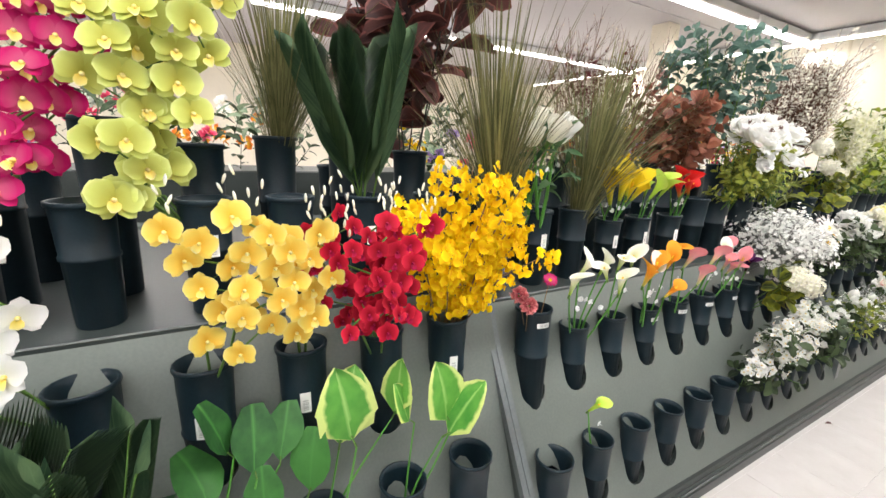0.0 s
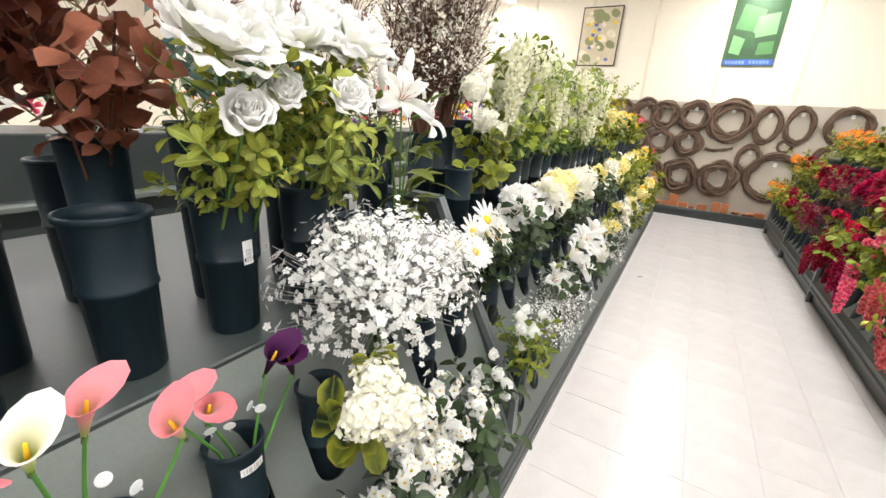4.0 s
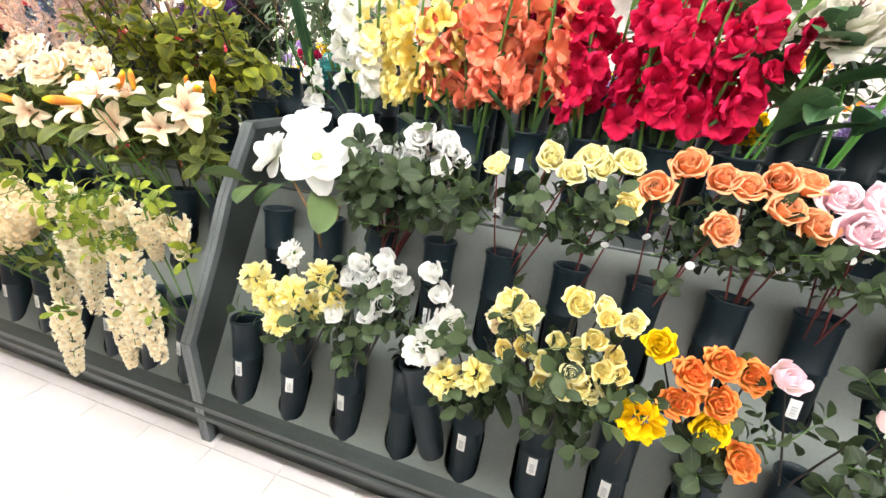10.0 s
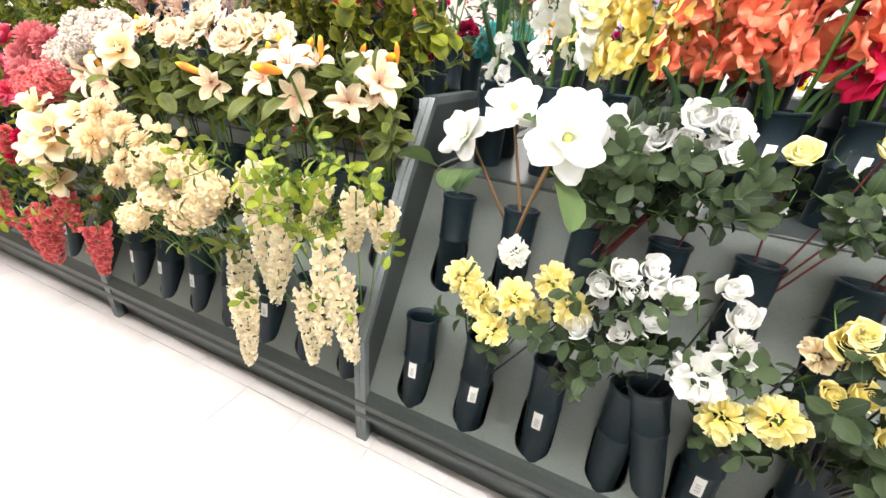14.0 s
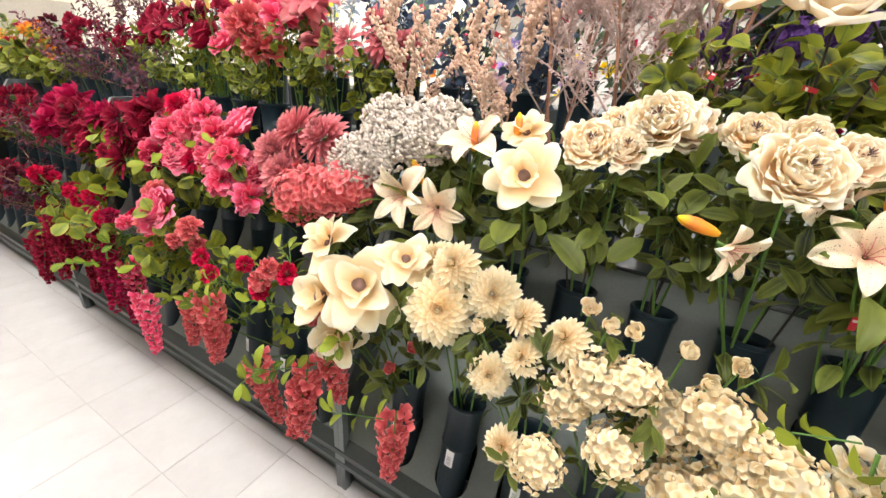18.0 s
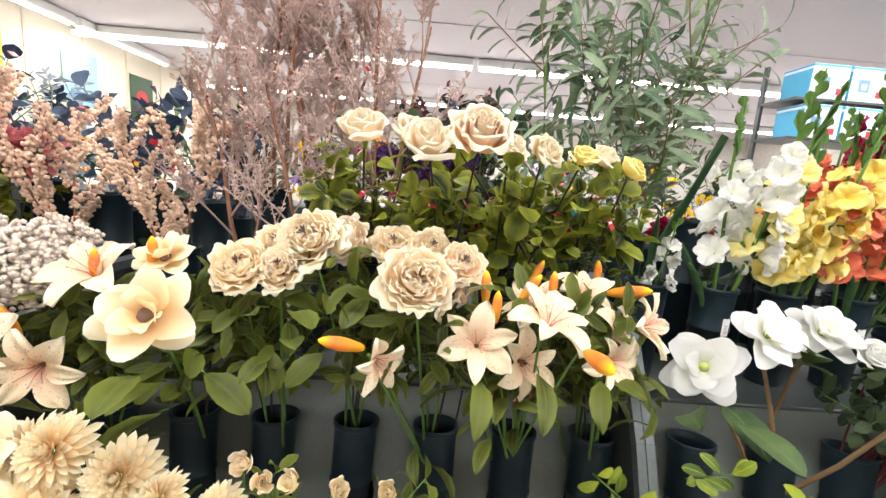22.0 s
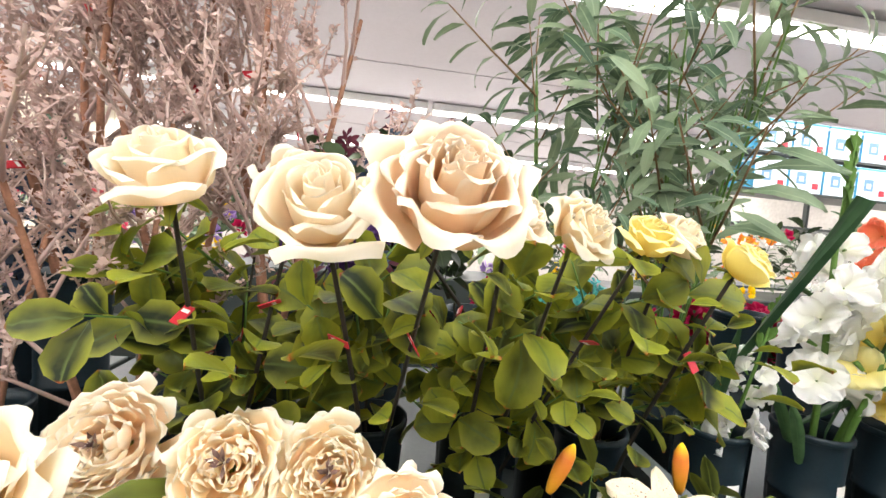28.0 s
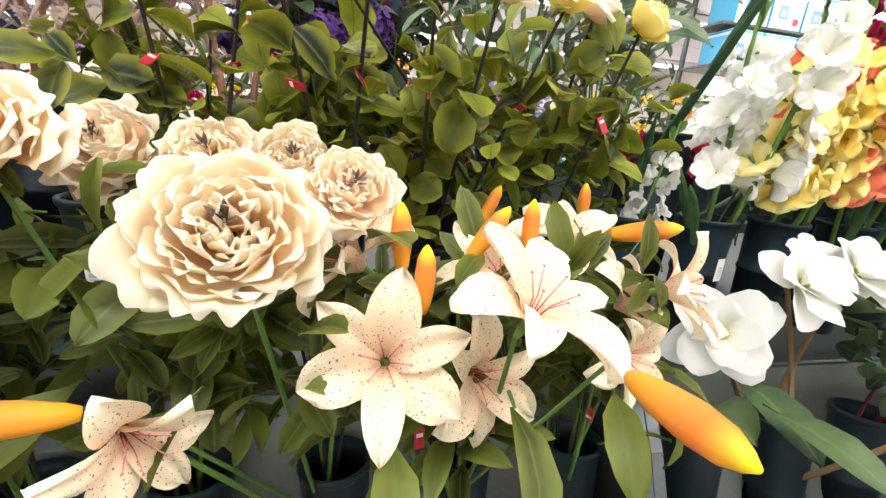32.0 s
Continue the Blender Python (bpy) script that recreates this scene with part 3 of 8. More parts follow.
def g_peony(R, n=52, nu=8, nv=6):
    """A flat deep ball of broad soft wavy petals in crowded rings round a small dark heart; the outermost lie nearly level."""
    g = Geo()
    if R > 0.064 and n > 30:
        nu = 12
    fine = 0.012 if n > 30 else 0.0
    for i in range(n):
        t = (i + 0.5) / n
        rm = R * (0.20 + 0.72 * t**0.85) * RND.uniform(0.93, 1.06)
        zt = R * (0.44 - 0.50 * t**1.7) + jit(0.10) * R
        o = t**1.5 * RND.uniform(0.7, 1.3)
        lean = jit(0.06)
        prof = [(0.30 * rm, zt - 0.62 * R + 0.3 * t * R), (0.70 * rm, zt - 0.50 * R + 0.3 * t * R), (0.94 * rm, zt - 0.28 * R + 0.17 * t * R), (rm * (0.99 + 0.02 * t), zt - 0.09 * R), (rm * (0.97 + lean) + 0.08 * o * R, zt), (rm * (0.93 + 1.4 * lean) + R * 0.17 * o, zt + 0.03 * R - 0.05 * R * o), (rm * (0.90 + 1.6 * lean) + R * 0.24 * o, zt + 0.02 * R - 0.12 * R * o)]
        wrap(g, prof, i * GA + jit(0.9), math.radians(54 - 28 * t) * RND.uniform(0.8, 1.2), R, 0.062 + jit(0.016), 2.9 + jit(0.7), nu, nv, jit(0.08), 0.22, 0, 0.05 * o, 2.8, fine)
    crowd(g, R, 7, 30, 0.06, 0.40, 0.42, 0.10, 5, 4, 0.04, 0.9)
    for i in range(9):
        petal(g, R * 0.34, R * 0.075, 66 + jit(24), jit(40), i * 0.7, STRAP, 0.1, 0, 3, 2, 2, mat=2, z0=R * 0.30)
    for i in range(5):
        petal(g, R * 0.6, R * 0.28, -10, -30, i * 1.256, POINT, 0.1, 0, 3, 2, 3, z0=-R * 0.35, mat=1)
    return g


def g_puff(R, n=520):
    """Tiny downy balls packed into a flat dome over a core of the same stuff."""
    g = Geo()
    for i in range(n):
        t = (i + 0.5) / n
        zz = 1 - 1.3 * t
        rr = math.sqrt(max(0, 1 - zz * zz))
        k = 0.92 + jit(0.20)
        g.ball((R * rr * math.cos(i * GA) * k, R * rr * math.sin(i * GA) * k, R * 0.7 * zz * k), 0.0058 * RND.uniform(0.7, 1.25), 0, 5, 3)
    g.ball((0, 0, -0.06 * R), R * 0.74, 0, 12, 8, 0.66)
    return g


def g_peony_lo(R):
    return g_peony(R, 24, 5, 4)


def g_rose_lo(R):
    return g_rose(R, 12, 1.0, 4, 5)


def g_carn_lo(R):
    return g_carn(R, 28)


def g_dahlia_lo(R):
    return g_dahlia(R, 44)


def g_hydrangea_lo(R):
    return g_hydrangea(R, 55, 0.3)


def g_clump(R):
    return g_hydrangea(R, 84, 0.225, 34)


def g_phlox(R):
    """A loose spray of small five-petalled florets with yellow eyes."""
    g = Geo()
    for i in range(22):
        d = Vector((jit(1), jit(1), RND.uniform(-0.35, 1))).normalized()
        f = Geo()
        for k in range(5):
            petal(f, R * 0.34, R * 0.30, 22 + jit(16), -16 + jit(18), k * 1.257 + jit(0.15), ROUND, 0.1, 0.04, 2, 2, 2)
        f.ball((0, 0, R * 0.05), R * 0.06, 2, 5, 2)
        g.add(f, toward(d * R * RND.uniform(0.55, 1.15), d + Vector((jit(0.6), jit(0.6), 0.2)), RND.uniform(0.8, 1.15), jit(2)))
    for i in range(6):
        d = Vector((jit(1), jit(1), RND.uniform(0, 1))).normalized() * R
        g.tube([(0, 0, -R), d * 0.9], [R * 0.02, R * 0.015], 4, 1)
    return g


def g_carn(R, n=62):
    g = Geo()
    crowd(g, R, n, 118, 0.34, 0.64, 0.52, 0.12, 4, 3, 0.0, 0.85)
    g.ball((0, 0, -R * 0.35), R * 0.2, 1, 6, 4, 1.4)
    return g


def g_dahlia(R, n=120):
    """Rows of short pointed petals, the whole a deep half ball."""
    g = Geo()
    for i in range(n):
        t = (i + 0.5) / n
        L = R * (0.34 + 0.52 * t**0.8) * RND.uniform(0.9, 1.08)
        petal(g, L, R * (0.17 + 0.13 * t), 94 - 112 * t**0.85 + jit(6), 16 - 22 * t + jit(8), i * GA, OVAL, 0.6, 0.015, 2, 2, 3, r0=R * 0.05 + R * 0.20 * t, z0=R * 0.30 - R * 0.42 * t)
    g.ball((0, 0, -R * 0.2), R * 0.2, 1, 6, 4)
    return g


def g_magnolia(R, n=12, inner=2, wide=1.0):
    """Three rings of long rounded petals, loosely open round a knobbly heart."""
    g = Geo()
    for i in range(n):
        ring = min(i // 4, 2)
        az = i * 1.571 + (0.35, 1.1, 0.75)[ring] + (0.8 if i > 11 else 0) + jit(0.22)
        petal(g, R * (0.80, 1.0, 1.04)[ring] * RND.uniform(0.92, 1.06), R * (0.72, 0.90, 0.88)[ring] * wide, (58, 30, 8)[ring] + jit(9), (8, 4, 6)[ring] + jit(20), az, ROUND, 0.36 + jit(0.12), 0.045 if wide == 1 else 0.07, 2.2 + jit(0.6), 6, 6, r0=R * 0.03, z0=-0.03 * R * ring, curl=-0.10 + jit(0.10))
    g.ball((0, 0, R * 0.12), R * (0.14 if wide == 1 else 0.19), inner, 8, 6, 1.0)
    for i in range(26):
        petal(g, R * 0.20, R * 0.035, 35 + jit(25), 0, i * GA, STRAP, 0, 0, 1, 1, 1, mat=inner, z0=R * 0.06)
    return g


def g_lily(R):
    """Six broad pointed petals that leave a narrow throat as a trumpet and roll back at the tips, wavy at the rim."""
    g = Geo()
    for i in range(6):
        o = i % 2
        petal(g, R * RND.uniform(1.25, 1.42), R * (0.68 if o else 0.50), 66 - 8 * o + jit(8), -62 - 14 * o + jit(30), i * 1.047 + jit(0.14), (0.62, 2.3, 0.80), 0.10, 0.075, 3.6 + jit(0.8), 8, 10, r0=R * 0.03, fold=0.20, base=0.2, curl=-0.06 + jit(0.07))
    for i in range(6):
        a = i * 1.047 + 0.5
        p = [(0.03 * R * math.cos(a), 0.03 * R * math.sin(a), 0), (0.12 * R * math.cos(a), 0.12 * R * math.sin(a), 0.4 * R), (0.30 * R * math.cos(a), 0.30 * R * math.sin(a), 0.70 * R)]
        g.tube(p, [R * 0.010] * 3, 4, 2)
        g.ball(p[-1], R * 0.024, 2, 5, 3, 0.6)
    g.tube([(0, 0, -R * 0.25), (0, 0, R * 0.06)], [R * 0.05, R * 0.10], 6, 1)
    return g


def g_bud(R):
    g = Geo()
    L = R * 1.0
    prof = [(0.06, 0), (0.10, 0.12), (0.135, 0.35), (0.15, 0.58), (0.125, 0.80), (0.07, 0.93), (0.02, 1.0)]
    g.tube([(0, 0, z * L) for _, z in prof], [r * L for r, _ in prof], 9, 0)
    return g


def g_glad(R, florets=11, buds=6):
    """A gladiolus spike that stands 0.85 m tall at R = 0.052; z runs up the stem."""
    g = Geo()
    for i in range(florets):
        t = i / (florets - 1)
        z = 0.325 + 0.29 * t + jit(0.012)
        az = (math.pi * (i % 2)) + jit(1.1)
        f = Geo()
        rr = R * (1.22 - 0.40 * t)
        for k in range(6):
            petal(f, rr * RND.uniform(1.15, 1.4), rr * (1.20 if k % 2 else 0.95), 62 + jit(10), -58 + jit(34), k * 1.047 + 0.3 + jit(0.2), (0.62, 2.6, 0.6), 0.14, 0.14, 3.4 + jit(0.8), 6, 5, r0=rr * 0.04, curl=-0.05 + jit(0.08))
        f.tube([(0, 0, -rr * 0.4), (0, 0, -rr * 0.04)], [rr * 0.06, rr * 0.11], 5, 1)
        g.add(f, toward((0.03 * math.cos(az), 0.03 * math.sin(az), z), (math.cos(az), math.sin(az), 0.35 + jit(0.35)), RND.uniform(0.85, 1.15), jit(1)))
    for i in range(buds):
        z = 0.65 + 0.030 * i
        az = math.pi * (i % 2) + jit(0.4)
        for a in (0, 3.14):
            b = Geo()
            petal(b, 0.066 - 0.006 * i, 0.026, 76, 12, a, OVAL, 0.8, 0, 1, 2, 3, mat=1)
            g.add(b, toward((0, 0, z), (0.32 * math.cos(az), 0.32 * math.sin(az), 1)))
    g.tube([(0, 0, 0), (0.008, 0, 0.35), (0.0, 0.006, 0.6), (0, 0, 0.84)], [0.007, 0.006, 0.005, 0.002], 6, 1)
    return g


def g_hydrangea(R, n=120, size=0.185, rise=26):
    g = Geo()
    for i in range(n):
        t = (i + 0.5) / n
        zz = 1 - 1.5 * t
        rr = math.sqrt(max(0, 1 - zz * zz))
        d = Vector((rr * math.cos(i * GA), rr * math.sin(i * GA), zz))
        f = Geo()
        for k in range(4):
            petal(f, R * size * RND.uniform(0.85, 1.15), R * size * 1.1, rise + jit(14), -8 + jit(20), k * 1.571 + jit(0.2), ROUND, 0.15, 0.06, 2, 2, 2 if n < 100 else 1)
        g.add(f, toward(d * R * (0.88 + jit(0.16)), d + Vector((jit(0.45), jit(0.45), jit(0.45))), RND.uniform(0.85, 1.2), jit(2)))
    g.ball((0, 0, -R * 0.08), R * 0.78, 0, 10, 7)
    for i in range(5):
        a = i * 1.256
        g.tube([(0, 0, -R * 0.7), (R * 0.5 * math.cos(a), R * 0.5 * math.sin(a), R * 0.2)], [R * 0.03, R * 0.02], 4, 1)
    return g


def g_raceme(L, R, n=70, petal_w=1.0, nn=2):
    """A hanging raceme: hangs down along -z from the origin, thick above and thin below."""
    g = Geo()
    for i in range(n):
        t = (i + 0.5) / n
        az = i * GA
        rr = R * (1 - 0.72 * t**1.4) * (0.85 + jit(0.2))
        c = (rr * math.cos(az), rr * math.sin(az), -L * t)
        f = Geo()
        s = R * 0.90 * (1 - 0.36 * t) * petal_w
        petal(f, s, s * 0.95, 40, -50, 0, ROUND, 0.35, 0.03, 2, nn, nn)
        petal(f, s, s * 0.9, 40, -50, 2.1, ROUND, 0.35, 0.03, 2, nn, nn)
        petal(f, s * 0.8, s * 0.7, 70, -30, 4.2, ROUND, 0.5, 0.03, 2, 2, 2)
        g.add(f, toward(c, (math.cos(az), math.sin(az), -0.35 + jit(0.3)), 1, jit(3)))
    g.tube([(0, 0, 0.02), (0.005, 0, -L * 0.5), (0, 0.004, -L * 0.97)], [0.003, 0.002, 0.001], 4, 1)
    return g


def g_daisy(R, n=22, disc=2):
    g = Geo()
    for i in range(n):
        petal(g, R * (0.95 + jit(0.06)), R * 0.30, 16 + 12 * (i % 2), -22, i * 2 * math.pi / n, STRAP, 0.2, 0.01, 2, 2, 3, r0=R * 0.12)
    g.ball((0, 0, R * 0.05), R * 0.26, disc, 10, 6, 0.5)
    g.ball((0, 0, -R * 0.08), R * 0.18, 1, 6, 4, 0.7)
    return g


def g_calla(R):
    """A rolled trumpet, slit in front, its lip flared and drawn out to a point behind, with a spadix."""
    g = Geo()
    nu, nv = 16, 8
    pts = []
    for j in range(nv + 1):
        s = j / nv
        for i in range(nu + 1):
            a = 2 * math.pi * 1.06 * i / nu
            back = 0.5 - 0.5 * math.cos(a / 1.06)
            rad = R * (0.10 + 0.26 * s + 0.62 * s**5 * (0.30 + 0.70 * back) + 0.35 * s**7 * back**8)
            z = R * 2.5 * s * (0.66 + 0.34 * back) + R * 0.25 * s**6 * back**8 - R * 0.18 * s**8
            pts.append((rad * math.cos(a), rad * math.sin(a) * (1 - 0.12 * s**4), z))
    g.quadgrid(pts, nu, nv, 0)
    g.tube([(0, 0, R * 0.3), (0, 0, R * 1.7)], [R * 0.10, R * 0.06], 6, 2)
    g.tube([(0, 0, -R * 0.35), (0, 0, R * 0.2)], [R * 0.10, R * 0.12], 6, 1)
    return g


def g_orchid(R, lip=2):
    g = Geo()
    for a, L, w in ((90, 1, 0.75), (215, 0.95, 0.6), (325, 0.95, 0.6)):
        petal(g, R * L, R * w, 12, -14, math.radians(a), OVAL, 0.15, 0.02, 2, 3, 3)
    for a in (20, 160):
        petal(g, R * 1.0, R * 1.25, 20, -22, math.radians(a), ROUND, 0.2, 0.03, 3, 4, 4, z0=R * 0.03)
    petal(g, R * 0.55, R * 0.5, 40, -60, math.radians(270), ROUND, 0.6, 0.06, 3, 3, 3, z0=R * 0.06, mat=lip)
    g.ball((0, 0, R * 0.12), R * 0.12, lip, 6, 4)
    return g


def g_onc(R):
    """One small dancing-lady floret: a broad ruffled lip under narrow petals."""
    g = Geo()
    petal(g, R, R * 1.5, 14, -26, -1.57, ROUND, 0.1, 0.09, 4, 4, 2)
    for a in (0.4, 1.57, 2.75):
        petal(g, R * 0.5, R * 0.3, 25, -20, a, OVAL, 0.1, 0.02, 2, 1, 2)
    return g


def g_leaf(L, W, prof=OVAL, bend=-35, a0=20, fold=0.28, ruf=0.02, nu=4, nv=5, base=0.08):
    """A leaf that lies out along x from its stalk."""
    g = Geo()
    petal(g, L, W, a0, bend, 0, prof, 0.0, ruf, 3, nu, nv, r0=L * 0.12, z0=0, fold=fold, base=base)
    g.tube([(0, 0, 0), (L * 0.14, 0, L * 0.045)], [L * 0.018, L * 0.012], 4, 1)
    return g


def g_sprig(L, W, n, span, prof=OVAL, kind=0, spread=1.0, seed=0):
    """Leaflets along a twig of length span up z."""
    g = Geo()
    lean = jit(0.12)
    g.tube([(0, 0, 0), (lean * span * 0.4, 0, span * 0.5), (lean * span, 0.1 * lean * span, span)], [0.0022, 0.0018, 0.0012], 4, 1)
    for i in range(n):
        t = (i + 0.6) / n
        az = (i % 2) * math.pi + jit(0.8) if spread <= 1 else i * GA
        k = (0.75 + RND.random() * 0.5)
        f = Geo()
        petal(f, L * k, W * k, 35 + jit(18), -50 + jit(25), az, prof, 0, 0.03, 3, 2, 4, r0=L * 0.08, fold=0.22, base=0.06)
        g.add(f, Matrix.Translation((lean * span * t, 0, span * t)))
    if kind == 0:
        f = Geo()
        petal(f, L, W, 60, -40, jit(3), prof, 0, 0.03, 3, 3, 4, fold=0.22)
        g.add(f, Matrix.Translation((lean * span, 0, span)))
    return g


CACHE = {}
SPRIG_GEO = {}


def head(kind, col, size, variant=0, leaf="lily"):
    """The mesh of a flower head in one colour."""
    key = (kind, col, round(size, 3), variant, leaf)
    if key not in CACHE:
        fn = {"rose": g_rose, "peony": g_peony, "carn": g_carn, "dahlia": g_dahlia, "magnolia": g_magnolia, "lily": g_lily, "bud": g_bud, "glad": g_glad,
              "hydrangea": g_hydrangea, "daisy": g_daisy, "calla": g_calla, "orchid": g_orchid, "onc": g_onc, "puff": g_puff, "phlox": g_phlox, "clump": g_clump, "lo_peony": g_peony_lo, "lo_rose": g_rose_lo, "lo_carn": g_carn_lo, "lo_dahlia": g_dahlia_lo, "lo_hydrangea": g_hydrangea_lo}
        if kind == "tulip":
            g = g_rose(size, 9, 0.2, 4, 5)
        elif kind == "rosebud":
            g = g_rose(size, 12, 0.55, 5, 5)
        elif kind == "openrose":
            g = g_rose(size, 30, 1.3, 6, 6, 0.55)
        elif kind == "sun":
            g = g_daisy(size, 24)
        elif kind == "raceme":
            g = g_raceme(size, 0.034, 78, 0.82, 3) if col == "wistcream" else g_raceme(size, 0.034, 46, 1.05)
        elif kind == "orchid":
            g = g_orchid(size)
        elif kind == "magnolia" and col != "white":
            g = g_magnolia(size, 13, 2, 0.92)
        else:
            g = fn[kind](size)
        third = {"daisy": "disc", "phlox": "disc", "sun": "browndisc", "calla": "disc", "orchid": "lemon", "peony": "centre", "magnolia": "centre", "lily": "dustypink"}.get(kind, "centre")
        if kind == "magnolia" and col == "white":
            third = "lime"
        if kind == "orchid" and col in ("red", "scarlet"):
            third = "crimson"
        CACHE[key] = g.mesh(kind + "_head", [PETAL[col], LEAF[leaf if leaf in LEAF else "lily"] if kind in ("rose", "peony", "openrose", "rosebud") else STEM["green"], PETAL[third], PETAL["budorange"]])
    return CACHE[key]


def sprig_mats(kind):
    return [LEAF[kind], STEM["green" if kind not in ("olive", "russet", "rubber", "plum", "blue") else "wood"]]


def leafage(kind, places):
    """Sprigs at several poses, joined into the leaves of one stem."""
    g = Geo()
    for v, m in places:
        sprig(kind, v)
        g.add(SPRIG_GEO[(kind, v)], m)
    return g.mesh("leaves", sprig_mats(kind))


def sprig(kind, variant):
    key = ("sprig", kind, variant)
    if key not in CACHE:
        L, W, n, span, pr, sp = {
            "rose": (0.062, 0.048, 5, 0.12, OVAL, 2), "dark": (0.050, 0.031, 7, 0.12, (0.45, 2.0, 0.8), 2), "lily": (0.085, 0.028, 7, 0.14, POINT, 2),
            "lime": (0.046, 0.022, 7, 0.14, OVAL, 1), "olive": (0.080, 0.0185, 12, 0.24, POINT, 1), "mag": (0.14, 0.06, 2, 0.06, OVAL, 2),
            "russet": (0.055, 0.05, 8, 0.14, ROUND, 2), "teal": (0.06, 0.04, 8, 0.16, ROUND, 2), "blue": (0.06, 0.045, 7, 0.15, ROUND, 2), "plum": (0.032, 0.012, 18, 0.18, POINT, 2),
            "haze": (0.035, 0.012, 14, 0.15, POINT, 2), "khaki": (0.05, 0.022, 10, 0.15, OVAL, 2), "rubber": (0.17, 0.075, 4, 0.14, OVAL, 2), "glad": (0.10, 0.022, 4, 0.1, POINT, 2)}[kind]
        SPRIG_GEO[(kind, variant)] = g_sprig(L, W, n, span, pr, 0, sp)
        CACHE[key] = SPRIG_GEO[(kind, variant)].mesh(kind + "_sprig", sprig_mats(kind))
    return CACHE[key]


def one_leaf(kind, variant):
    key = ("leaf", kind, variant)
    if key not in CACHE:
        L, W, pr, a0, bend, fold = {
            "rose": (0.066, 0.056, (0.45, 2.2, 0.65), 20, -45, 0.22), "calad": (0.22, 0.17, (0.32, 1.7, 0.8), 68, -16, 0.15), "round": (0.15, 0.11, ROUND, 60, -25, 0.15),
            "mag": (0.15, 0.065, OVAL, 20, -40, 0.2), "lily": (0.12, 0.04, POINT, 35, -60, 0.2), "glad": (0.42, 0.035, POINT, 82, -28, 0.35),
            "sword": (0.42, 0.034, POINT, 90, 0, 0.3), "rubber": (0.19, 0.085, OVAL, 45, -60, 0.25), "olive": (0.10, 0.02, POINT, 40, -40, 0.2), "peony": (0.11, 0.055, OVAL, 15, -50, 0.25), "broad": (0.22, 0.095, OVAL, 60, -50, 0.25)}[kind]
        lf = {"peony": "lily", "broad": "glad", "sword": "glad"}.get(kind, kind)
        loose = 0 if kind == "sword" else 1
        CACHE[key] = g_leaf(L, W * (0.9 + 0.2 * RND.random()), pr, bend + loose * jit(18), a0 + loose * jit(10), fold, 0.055 if kind == "rose" else 0.03).mesh(kind + "_leaf", [LEAF[lf], STEM["green"]])
    return CACHE[key]


def stem_mesh(col, variant):
    key = ("stem", col, variant)
    if key not in CACHE:
        g = Geo()
        a, b = jit(4.0), jit(4.0)
        pts = []
        for cx, cy, z, r in ((0, 0, 0, 1.0), (a * 0.7, b * 0.7, 0.25, 0.97), (a, b, 0.5, 0.9), (a * 0.65, b * 0.6, 0.75, 0.8), (0, 0, 1, 0.7)):
            pts += [(cx + r * math.cos(k * math.pi / 3), cy + r * math.sin(k * math.pi / 3), z) for k in range(7)]
        g.quadgrid(pts, 6, 4)
        CACHE[key] = g.mesh("stem", [STEM[col]])
    return CACHE[key]


